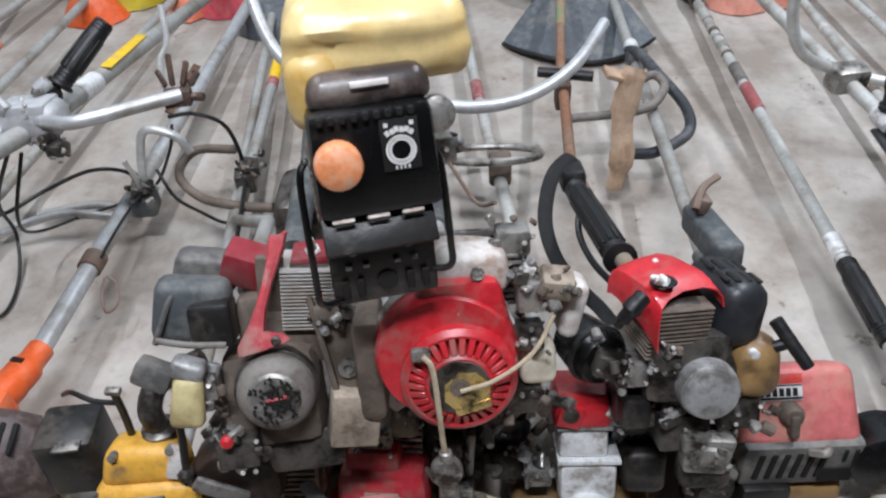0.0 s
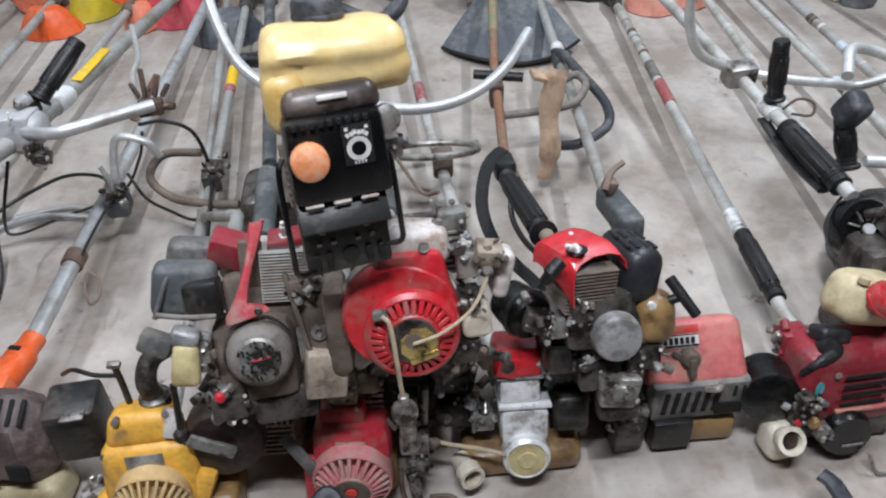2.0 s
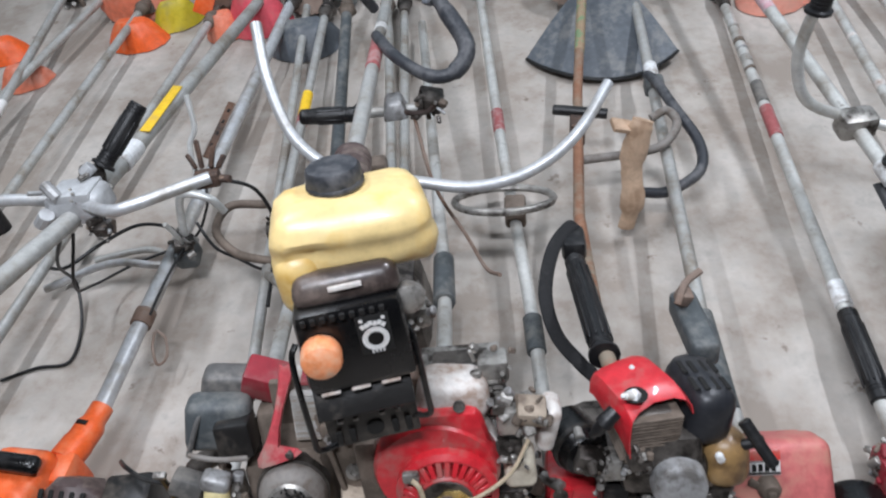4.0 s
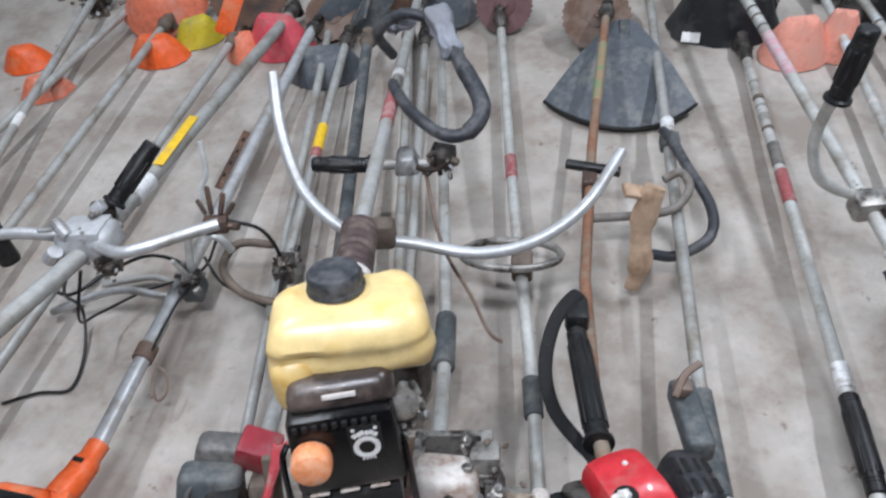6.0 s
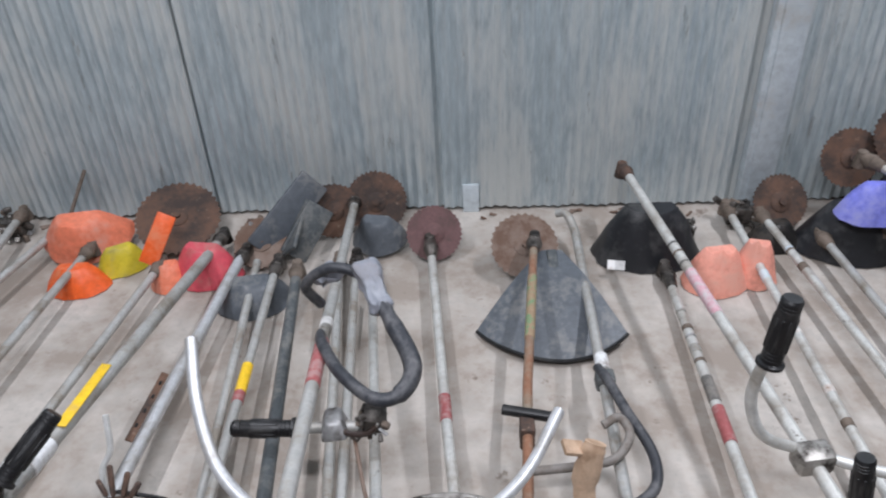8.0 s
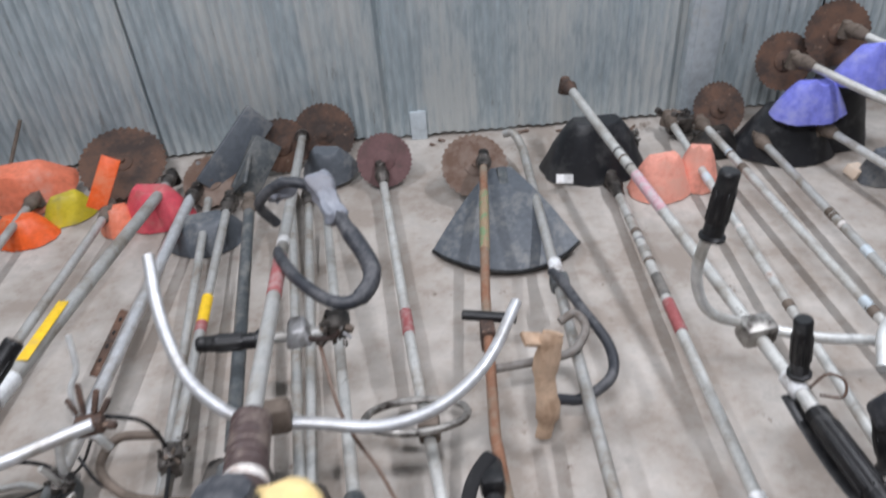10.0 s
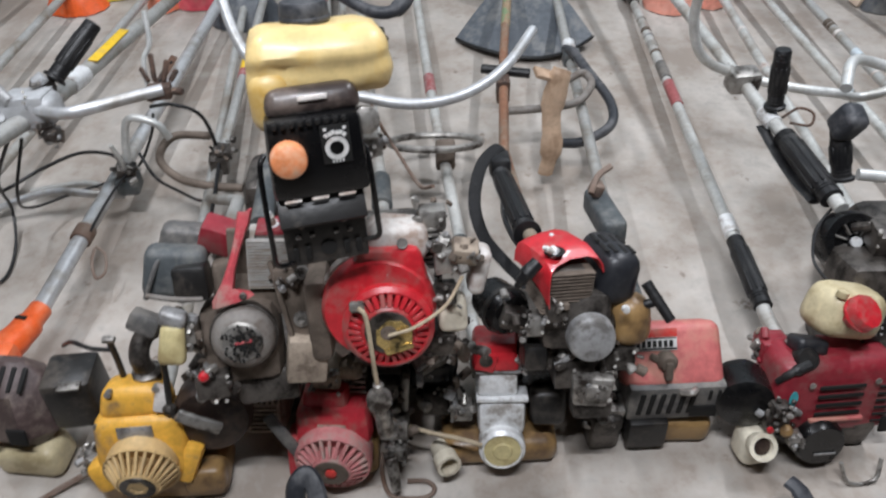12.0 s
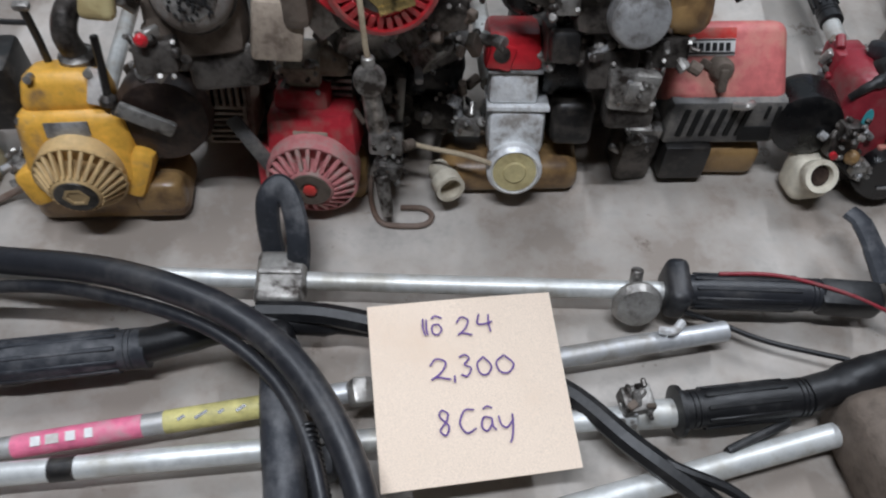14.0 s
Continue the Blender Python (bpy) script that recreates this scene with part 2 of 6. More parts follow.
def along(a, b):
    a, b = Vector(a), Vector(b)
    return Matrix.Translation(a) @ (b - a).to_track_quat("Z", "Y").to_matrix().to_4x4(), (b - a).length

def rod(a, b, r, r2=None, seg=16, bev=0.0015, bm=None):
    m, d = along(a, b)
    r2 = r if r2 is None else r2
    bev = min(bev, 0.4 * d, 0.5 * r)
    return lathe(m, [(r - bev, 0), (r, bev), (r2, d - bev), (r2 - min(bev, r2 * 0.5), d)], seg, bm)

def spline(pts, sub=6):
    p = [Vector(q) for q in pts]
    if len(p) < 3:
        return p
    p = [2 * p[0] - p[1]] + p + [2 * p[-1] - p[-2]]
    out = []
    for i in range(1, len(p) - 2):
        for s in range(sub):
            u = s / sub
            out.append(0.5 * (2 * p[i] + (p[i + 1] - p[i - 1]) * u + (2 * p[i - 1] - 5 * p[i] + 4 * p[i + 1] - p[i + 2]) * u * u + (3 * p[i] - p[i - 1] - 3 * p[i + 1] + p[i + 2]) * u ** 3))
    return out + [p[-2]]

def sweep(pts, r, seg=10, sub=6, bm=None, flat=1.0):
    bm = bm or bmesh.new()
    p = spline(pts, sub)
    up, rings = Vector((0.13, 0.21, 0.97)), []
    for i, q in enumerate(p):
        d = (p[min(i + 1, len(p) - 1)] - p[max(i - 1, 0)]).normalized()
        side = d.cross(up).normalized()
        up = side.cross(d).normalized()
        rr = r[min(i * len(r) // len(p), len(r) - 1)] if isinstance(r, (list, tuple)) else r
        rings.append([bm.verts.new(q + side * rr * math.cos(2 * math.pi * k / seg) + up * rr * flat * math.sin(2 * math.pi * k / seg)) for k in range(seg)])
    for a, b in zip(rings, rings[1:]):
        for k in range(seg):
            bm.faces.new((a[k], a[(k + 1) % seg], b[(k + 1) % seg], b[k]))
    bm.faces.new(rings[0][::-1])
    bm.faces.new(rings[-1])
    return bm

BASE = {}

def thing(name, label, category, base, group="", kind="", shift=(0, 0, 0)):
    ob = new(name)
    ob.empty_display_size = 0.05
    ob.location = Vector(base) + Vector(shift)
    BASE[ob.name] = Vector(base)
    return tagged(ob, label, category, group, kind)

def part(name, bm, mat, parent, label=""):
    top = parent
    while top.parent:
        top = top.parent
    bm.transform(Matrix.Translation(-BASE[top.name]))
    bm.normal_update()
    for f in bm.faces:
        f.smooth = True
    for e in bm.edges:
        if len(e.link_faces) == 2 and e.calc_face_angle(0) > 0.62:
            e.smooth = False
    me = bpy.data.meshes.new(name)
    bm.to_mesh(me)
    bm.free()
    me.materials.append(mat)
    ob = new(name, me)
    ob.parent = parent
    if label:
        ob["label"] = label
    return ob

def solid(name, bm, mat, label, category, kind=""):
    for f in bm.faces:
        f.smooth = True
    bm.normal_update()
    for e in bm.edges:
        if len(e.link_faces) == 2 and e.calc_face_angle(0) > 0.62:
            e.smooth = False
    me = bpy.data.meshes.new(name)
    bm.to_mesh(me)
    bm.free()
    me.materials.append(mat)
    return tagged(new(name, me), label, category, "", kind)

FACE = pose(0, 0, 0, 90, 0, 0)      # turns a lathe's axis towards -y

def at(m, x, y, z):
    return m @ Vector((x, y, z))

# ---- the shed ----
WALL_Y = 3.05
bm = rbox(pose(0, -0.5, -0.1), 16, 14, 0.2, 0)
solid("floor", bm, concrete, "bare stained beige-grey concrete floor", "floor", "structure")
bm = rbox(pose(0, -0.5, 3.25), 16, 14, 0.2, 0)
solid("ceiling", bm, plaster, "plain pale ceiling", "ceiling", "structure")
for nm, x, y, sx, sy in (("wall_south", 0, -7.4, 16, 0.2), ("wall_east", 7.9, -0.5, 0.2, 13.6), ("wall_west", -7.9, -0.5, 0.2, 13.6)):
    solid(nm, rbox(pose(x, y, 1.575), sx, sy, 3.15, 0), plaster, "plain pale shed wall", "wall", "structure")
wall = rbox(pose(0, WALL_Y + 0.12, 1.575), 15.6, 0.1, 3.15, 0)
wall_north = solid("wall_north", wall, plaster, "shed wall clad in upright corrugated zinc sheets", "wall", "structure")
BASE[wall_north.name] = Vector((0, 0, 0))

def corrugated(x0, x1, z0, z1, y, lean, seed):
    rng = random.Random(seed)
    bm = bmesh.new()
    n = int((x1 - x0) / 0.006)
    prev = None
    phase = rng.random() * 6
    for i in range(n + 1):
        x = x0 + (x1 - x0) * i / n
        u = x / 0.036 * 2 * math.pi + phase
        d = 0.0055 * math.sin(u) + 0.003 * math.sin(u * 0.247 + phase) + 0.004 * noise.noise((x * 9, seed, 0))
        col = []
        for k in range(9):
            z = z0 + (z1 - z0) * k / 8
            col.append(bm.verts.new((x, y + d + lean * z + 0.004 * noise.noise((x * 2.3, z * 1.7, seed)), z if k else z0 + 0.010 * noise.noise((x * 4, seed, 3)))))
        if prev:
            for a, b, c, d_ in zip(prev, col, col[1:], prev[1:]):
                bm.faces.new((a, b, c, d_))
        prev = col
    return bm

edges = [-5.2, -4.1, -3.0, -1.93, -0.865, 0.02, 1.10, 1.585, 2.65, 3.7, 4.8]
for i, (a, b) in enumerate(zip(edges, edges[1:])):
    sheet = part("corrugated_sheet", corrugated(a - 0.01, b + (0.012 if i != 6 else -0.014), 0.015, 3.1, WALL_Y - 0.012 * (i % 2), 0.004, i), zinc, wall_north)
bm = rbox(pose(1.137, WALL_Y - 0.045, 1.57), 0.112, 0.05, 3.13, 0.004)
rbox(pose(1.137, WALL_Y - 0.073, 1.57), 0.07, 0.008, 3.13, 0.002, bm=bm)
part("steel_post", bm, zinc_clean, wall_north, "upright pale galvanised steel channel")
bm = rbox(pose(1.58, WALL_Y + 0.03, 1.57), 0.035, 0.012, 3.1, 0)
part("gap_backing", bm, void, wall_north)
bm = rbox(pose(0.11, WALL_Y - 0.02, 0.06), 0.06, 0.006, 0.12, 0.001)
part("sheet_patch", bm, zinc_clean, wall_north, "small pale patch of sheet metal")
rng = random.Random(5)
bm = bmesh.new()
for i in range(60):
    x = -1.8 + 4.2 * rng.random()
    rbox(pose(x, WALL_Y - 0.03 - 0.05 * rng.random() ** 2, 0.004, rng.random() * 40, rng.random() * 40, rng.random() * 180), 0.012 + 0.03 * rng.random(), 0.008 + 0.012 * rng.random(), 0.008, 0.002, bm=bm, segs=1)
tagged(solid("debris", bm, rust_grey, "dark crumbs and rust flakes along the foot of the wall", "debris", "stuff"))

# lamp housings under the ceiling, out of the shot; the front one is added
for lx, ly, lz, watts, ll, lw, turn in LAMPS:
    lamp = thing("ceiling_lamp", "unseen white fluorescent batten lamp under the ceiling", "ceiling lamp", (lx, ly, 3.14))
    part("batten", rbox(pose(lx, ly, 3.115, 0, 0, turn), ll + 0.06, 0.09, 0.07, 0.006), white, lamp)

# ---- parts shared by the machines ----
def shaft(parent, pts, r=0.014, mat=tube_grey, bands=()):
    a, b = Vector(pts[0]), Vector(pts[-1])
    s = part("shaft", sweep(pts, r, 14, 1) if len(pts) > 2 else rod(a, b, r, seg=16), mat, parent)
    for f0, f1, m, lab in bands:
        part("band", rod(a.lerp(b, f0), a.lerp(b, f1), r + 0.0012, seg=16, bev=0.0004), m, s, lab)
    return s

def grip(parent, a, b, r=0.018, mat=rubber, name="grip", flange=True):
    a, b = Vector(a), Vector(b)
    m, d = along(a, b)
    prof = [(r * 0.8, 0), (r * 1.3 if flange else r, 0.002), (r * 1.3 if flange else r, 0.008), (r, 0.011)]
    for z in (0.014, 0.021, 0.028):
        prof += [(r, z), (r, z + 0.004), (r * 0.94, z + 0.0048), (r * 0.94, z + 0.0062)]
    for u in (0.3, 0.4, 0.5, 0.6, 0.7):
        prof.append((r * (1 + 0.07 * math.sin(math.pi * u)), d * u))
    for z in (0.026, 0.019, 0.012):
        prof += [(r, d - z), (r, d - z + 0.004), (r * 0.94, d - z + 0.0048), (r * 0.94, d - z + 0.0062)]
    prof += [(r, d - 0.005), (r * 0.85, d)]
    g = part(name, lathe(m, prof, 18), mat, parent)
    for k in range(10):
        a_ = 36 * k
        part("flute", rbox(m @ pose(0, 0, 0, 0, 0, a_) @ pose(r * 1.045, 0, d / 2), 0.003, 0.0055, max(d - 0.075, 0.02), 0.001, segs=1), mat, g)
    return g

def blade(parent, centre, normal, r=0.12, mat=rust, teeth=36, name="blade"):
    m, _ = along(centre, Vector(centre) + Vector(normal))
    bm = bmesh.new()
    rng = random.Random(int(r * 1e4) + teeth)
    top, bot = [], []
    for k in range(teeth * 2):
        a = math.pi * k / teeth
        rr = r * (1.0 if k % 2 else 0.94) * (1 + 0.012 * rng.uniform(-1, 1))
        top.append(bm.verts.new((rr * math.cos(a), rr * math.sin(a), 0.0011)))
        bot.append(bm.verts.new((rr * math.cos(a), rr * math.sin(a), -0.0011)))
    bm.faces.new(top)
    bm.faces.new(bot[::-1])
    for k in range(len(top)):
        j = (k + 1) % len(top)
        bm.faces.new((top[k], bot[k], bot[j], top[j]))
    bm.transform(m)
    lathe(m, [(0.036, 0.0012), (0.036, 0.005), (0.022, 0.012), (0.012, 0.013), (0.012, 0.024), (0, 0.025)], 20, bm)
    return part(name, bm, mat, parent)

def gear_head(parent, a, b, mat=casting_dark):
    a, b = Vector(a), Vector(b)
    bm = rod(a, a.lerp(b, 0.5), 0.017, 0.024)
    rod(a.lerp(b, 0.45), b, 0.026, 0.018, bm=bm)
    rod(b + Vector((0, 0, -0.035)), b + Vector((0, 0, 0.02)), 0.024, 0.016, bm=bm)
    return part("gear_head", bm, mat, parent)

def carburettor(parent, m, s, seed, mat=casting, name="carburettor"):
    rng = random.Random(seed)
    ob = part(name, rbox(m, 0.9 * s, 0.8 * s, 0.7 * s, 0.004), mat, parent)
    for i in range(11):
        p = at(m, *[rng.uniform(-0.55, 0.55) * s for _ in range(3)])
        q = p + Vector([rng.uniform(-1, 1) for _ in range(3)]).normalized() * s * rng.uniform(0.2, 0.5)
        part("fitting", rod(p, q, s * rng.uniform(0.05, 0.17), seg=10), rng.choice((mat, casting, casting_brown, casting_dark, cap_grey)), ob)
    for i in range(7):
        p = at(m, *[rng.uniform(-0.6, 0.6) * s for _ in range(3)])
        part("bracket", rbox(Matrix.Translation(p) @ pose(0, 0, 0, rng.uniform(0, 90), rng.uniform(0, 90), rng.uniform(0, 90)), s * rng.uniform(0.15, 0.4), s * rng.uniform(0.1, 0.3), s * rng.uniform(0.08, 0.2), 0.002, segs=1), rng.choice((mat, casting, casting_brown, casting_dark)), ob)
    for i in range(4):
        p = at(m, rng.uniform(-0.5, 0.5) * s, -rng.uniform(0.35, 0.55) * s, rng.uniform(-0.5, 0.5) * s)
        part("bolt", rod(p, p + m.to_3x3() @ Vector((rng.uniform(-0.5, 0.5), -1, 0.5)).normalized() * 0.007, 0.0033, seg=6, bev=0.0004), casting, ob)
    return ob

def fins(parent, m, w, d, h, n, mat=casting, name="cylinder"):
    ob = part(name, rbox(m, w * 0.72, d * 0.72, h, 0.004), casting_dark, parent)
    for i in range(n):
        part("fin", rbox(m @ pose(0, 0, -h / 2 + h * (i + 0.5) / n), w, d, h / n * 0.56, 0.0012, segs=1), mat, ob)
    return ob

def recoil(parent, m, r, mat, plate, slots=22, depth=0.03, inner=0.52, outer=0.86, dome=0.35, fill=0.42, recess=void, name="recoil_cover"):
    """A slotted starter cover: an outer ring, a raised hub and ribs that slope between them."""
    f = m @ FACE
    low = depth * (1 - dome)
    bm = lathe(f, [(r * 0.98, -0.02), (r, 0), (r, low * 0.7), (r * outer + 0.003, low), (r * outer, low), (r * outer - 0.002, low - 0.008)], 40)
    cover = part(name, bm, mat, parent)
    part("hub", lathe(f, [(r * inner, -0.005), (r * inner, depth - 0.003), (r * inner - 0.004, depth + 0.001), (r * 0.3, depth + 0.001), (0, depth + 0.001)], 32), mat, cover)
    span = r * (outer - inner)
    tilt = math.degrees(math.atan2(depth - low, span))
    length = math.hypot(span, depth - low) + 0.004
    for k in range(slots):
        part("rib", rbox(f @ pose(0, 0, 0, 0, 0, 360 * k / slots) @ pose(r * (inner + outer) / 2, 0, (depth + low) / 2 - 0.004, 0, tilt, 0), length, 2 * math.pi * r * 0.7 / slots * fill, 0.007, 0.001, segs=1), mat, cover)
    # near-black by default, painting the shade behind the ribs
    part("fan_recess", lathe(f, [(r * 0.9, -0.012), (r * 0.9, low - 0.022), (0, low - 0.022)], 28), recess, cover)
    if plate:
        part("hub_plate", lathe(f, [(r * inner * 0.86, depth + 0.0012), (r * inner * 0.84, depth + 0.003), (r * inner * 0.4, depth + 0.003), (r * inner * 0.36, depth + 0.001), (0, depth + 0.001)], 8 if plate == brass else 28), plate, cover)
    return cover

def tank(parent, m, sx, sy, sz, mat, bev=0.02, cap=None, cap_mat=black, cap_r=0.02, name="fuel_tank", warp=0.0, pinch=0.0):
    bm = rbox(Matrix.Identity(4), sx, sy, sz, bev, (0.94, 0.94), segs=4)
    if warp:
        bmesh.ops.subdivide_edges(bm, edges=[e for e in bm.edges if e.calc_length() > 0.015], cuts=5, use_grid_fill=True)
        bm.normal_update()
        for v in bm.verts:
            v.co += v.normal * warp * (noise.noise(v.co * 24) + 0.6 * noise.noise(v.co * 55))
    if pinch:
        for v in bm.verts:
            u, w = v.co.y / (sy / 2), v.co.z / (sz / 2)
            v.co.x *= 1 - pinch * max(0.0, u + 0.4)
            if u < 0:
                v.co.y -= 0.006 * math.exp(-((w - 0.35) / 0.25) ** 2)
                dent = math.exp(-((v.co.x + 0.052) / 0.016) ** 2 - ((w - 0.1) / 0.45) ** 2)
                v.co.y += 0.012 * dent
            v.co.z -= 0.006 * max(0.0, u) * max(0.0, w)
    bm.transform(m)
    ob = part(name, bm, mat, parent)
    if cap:
        cx, cy, cz, nx, ny, nz = cap
        d, _ = along(at(m, cx, cy, cz), at(m, cx + nx, cy + ny, cz + nz))
        r = cap_r
        c = part("tank_cap", lathe(d, [(r * 0.8, -0.01), (r * 0.8, 0), (r * 0.98, 0.001), (r, 0.004), (r * 0.98, 0.020), (r * 0.90, 0.025), (r * 0.5, 0.0265), (0, 0.0268)], 11), cap_mat, ob)
        part("cap_rim", lathe(d, [(r * 0.99, 0.001), (r * 1.03, 0.003), (r * 1.03, 0.006), (r * 0.99, 0.008)], 22), cap_mat, c)
    return ob

def spark_plug(parent, a, d, boot=None):
    a, d = Vector(a), Vector(d).normalized()
    bm = rod(a, a + d * 0.012, 0.010, seg=6)
    p = part("spark_plug", bm, silver, parent)
    bm = rod(a + d * 0.011, a + d * 0.032, 0.0062, 0.005)
    part("insulator", bm, ceramic, p, "white ceramic insulator")
    part("terminal", rod(a + d * 0.031, a + d * 0.040, 0.0032), silver, p)
    if boot:
        part("plug_boot", sweep(boot, [0.011, 0.012, 0.009, 0.006], 12), rubber, parent)

def cable(parent, pts, r=0.0035, mat=rubber, name="cable"):
    return part(name, sweep(pts, r, 8, 6), mat, parent)

def grille(parent, m, w, h, n, mat, gap=0.5, slant=0.0, deep=0.006, name="grille"):
    # near-black back plate paints the shade between the bars
    g = part(name, rbox(m @ pose(0, deep * 0.7, 0), w * 1.06, 0.003, h * 1.06, 0.001), void, parent)
    for k in range(n + 1):
        part("bar", rbox(m @ pose(-w / 2 + w * k / n, 0, 0, 0, slant, 0), w / n * gap, deep, h, 0.001, segs=1), mat, g)
    for z in (h / 2, -h / 2):
        part("bar", rbox(m @ pose(0, 0, z), w * 1.05, deep, h * 0.12, 0.001, segs=1), mat, g)
    return g

def scoop(parent, m, sx, sy, sz, mat, name="guard", seed=1, thick=0.004, ridge=0.3):
    """A moulded blade guard: a hood that flares from a small flat crown to a wide uneven brim."""
    bm = bmesh.new()
    nu, nv, grid = 18, 7, []
    for i in range(nu + 1):
        a = math.radians(-25 + 230 * i / nu)
        row = []
        for j in range(nv + 1):
            v = j / nv
            k = 1 + 0.12 * v * noise.noise((i * 0.45 + seed * 3.7, j * 0.3, seed))
            spread = 0.42 + 0.58 * v ** 1.3
            x = -math.cos(a) * sx / 2 * spread * k
            y = -math.sin(a) * sy * 0.62 * spread * k + 0.22 * sy
            z = sz * (1 - v ** 1.7) + 0.05 * sz * v * noise.noise((i * 0.5, j * 0.7, seed * 2.1))
            z += ridge * 0.35 * sz * math.exp(-((i - nu * 0.42) / 1.3) ** 2) * (1 - v)
            row.append(bm.verts.new(m @ Vector((x, y, max(z, 0.0)))))
        grid.append(row)
    for a, b in zip(grid, grid[1:]):
        for p, q, r, s in zip(a, b, b[1:], a[1:]):
            bm.faces.new((p, q, r, s))
    bm.faces.new([row[0] for row in grid])
    bmesh.ops.recalc_face_normals(bm, faces=bm.faces[:])
    bmesh.ops.solidify(bm, geom=bm.faces[:], thickness=thick)
    bmesh.ops.recalc_face_normals(bm, faces=bm.faces[:])
    return part(name, bm, mat, parent)

# ---- machine with the yellowed tank, on top of the heap ----
GROUP = "brush cutters on the floor"
def cutter(label, base, shift=(0, 0, 0)):
    return thing("brush_cutter", label, "brush cutter", base, GROUP, "", shift)

A = cutter("brush cutter with yellowed tank, black air box, on other engines", (-0.07, 0.86, 0.52))
mA = pose(-0.084, 0.772, 0.690, -19, 1, 14)
bm = rbox(mA @ pose(0.005, 0.032, 0.045), 0.124, 0.06, 0.105, 0.010, (0.94, 0.9))
box_a = part("air_box", bm, black, A, "glossy black air filter box")
bm = rbox(mA @ pose(0.009, 0.045, 0.108, -14), 0.122, 0.058, 0.037, 0.014, (0.9, 0.8), segs=3)
hood = part("air_box_hood", bm, hood_brown, box_a, "dusty black hood")
part("hood_slit", rbox(mA @ pose(0.009, 0.0155, 0.117, -14), 0.036, 0.003, 0.006, 0.001), white_worn, hood)
# vents are near-black blocks on the face, their inner shade painted
bm = bmesh.new()
for k in range(9):
    rbox(mA @ pose(-0.042 + 0.0105 * k, 0.0005, 0.091, 0, 0, 0), 0.006, 0.004, 0.008, 0.001, bm=bm, segs=1)
part("vent_row", bm, void, box_a)
f = mA @ pose(-0.031, 0.002, 0.052) @ FACE
part("primer_knob", lathe(f, [(0.0215, 0), (0.0225, 0.004), (0.0225, 0.018), (0.0205, 0.0225), (0.013, 0.0265), (0, 0.0275)], 20), knob_orange, box_a, "faded orange filter knob")
f = mA @ pose(0.029, 0.0015, 0.058)
dial = part("choke_plate", rbox(f @ pose(0, 0, 0.002), 0.036, 0.002, 0.050, 0.001), void, box_a)
fr = f @ pose(0, -0.0012, -0.003) @ FACE
bm = lathe(fr, [(0.0145, 0), (0.0145, 0.0012), (0.0125, 0.0012), (0.0125, 0)], 32)
lathe(fr, [(0.0113, 0), (0.0113, 0.0012), (0.0093, 0.0012), (0.0093, 0)], 32, bm)
for k, a in enumerate((-34, -20, -7, 7, 20, 34)):
    rbox(fr @ pose(0, 0, 0, 0, 0, a) @ pose(0, 0.0195 + 0.001 * (k % 2), 0.0006), 0.0042, 0.005, 0.0012, 0, bm=bm)
for x in (-0.012, 0.012):
    rbox(f @ pose(x, -0.0005, 0.0215), 0.004, 0.0012, 0.004, 0, bm=bm)
for k in range(4):
    rbox(f @ pose(-0.006 + 0.004 * k, -0.0005, -0.0195), 0.0022, 0.0012, 0.0035, 0, bm=bm)
part("choke_print", bm, white, dial, "white choke dial print")
part("choke_hole", lathe(fr, [(0.0085, 0.0), (0.0085, 0.0008), (0, 0.0008)], 24), black, dial)
bm = rbox(mA @ pose(0, 0.012, -0.022, -32), 0.112, 0.006, 0.046, 0.002)
rbox(mA @ pose(0, 0.030, -0.075, 6), 0.108, 0.004, 0.072, 0.002, (1.0, 1), bm=bm)
plate_a = part("muffler_shield", bm, black_dusty, A, "dusty black stamped muffler shield")
for s in (-1, 1):
    part("shield_flange", rbox(mA @ pose(s * 0.053, 0.05, -0.06, 4), 0.003, 0.045, 0.09, 0.001), black_dusty, plate_a)
# slots and port are not cut: near-black pieces paint their shade
for x in (-0.042, -0.026, 0.026, 0.042):
    part("shield_slot", rbox(mA @ pose(x, 0.0262, -0.092, 6), 0.008, 0.003, 0.022, 0.002, segs=1), void, plate_a)
for x in (-0.034, 0, 0.034):
    part("shield_slot", rbox(mA @ pose(x, 0.0045, -0.008, -32), 0.022, 0.003, 0.004, 0.001, segs=1), white_worn, plate_a)
part("shield_port", lathe(mA @ pose(0.002, 0.0285, -0.088) @ FACE, [(0.0105, 0), (0.0105, 0.0025), (0, 0.0025)], 20), void, plate_a)
for x in (-0.03, 0.026):
    part("shield_screw", lathe(mA @ pose(x, 0.022, -0.046) @ FACE, [(0.0065, 0), (0.0065, 0.002), (0.004, 0.006), (0, 0.006)], 12), casting, plate_a)
for x in (-0.036, -0.018, 0.014, 0.032):
    part("shield_tab", rbox(mA @ pose(x, 0.0235, -0.066, 6), 0.007, 0.004, 0.005, 0.001, segs=1), cap_grey, plate_a)
for s, drop in ((-1, -0.10), (1, -0.082)):
    bm = sweep([at(mA, s * 0.060, 0.03, 0.05), at(mA, s * 0.068, 0.02, 0.03), at(mA, s * 0.070, 0.018, drop + 0.03), at(mA, s * 0.068, 0.022, drop), at(mA, s * 0.045, 0.034, drop - 0.005)], 0.0038, 8, 6)
    part("wire_guard", bm, black, A)
mT = pose(-0.090, 0.915, 0.80, -14, 2, 13)
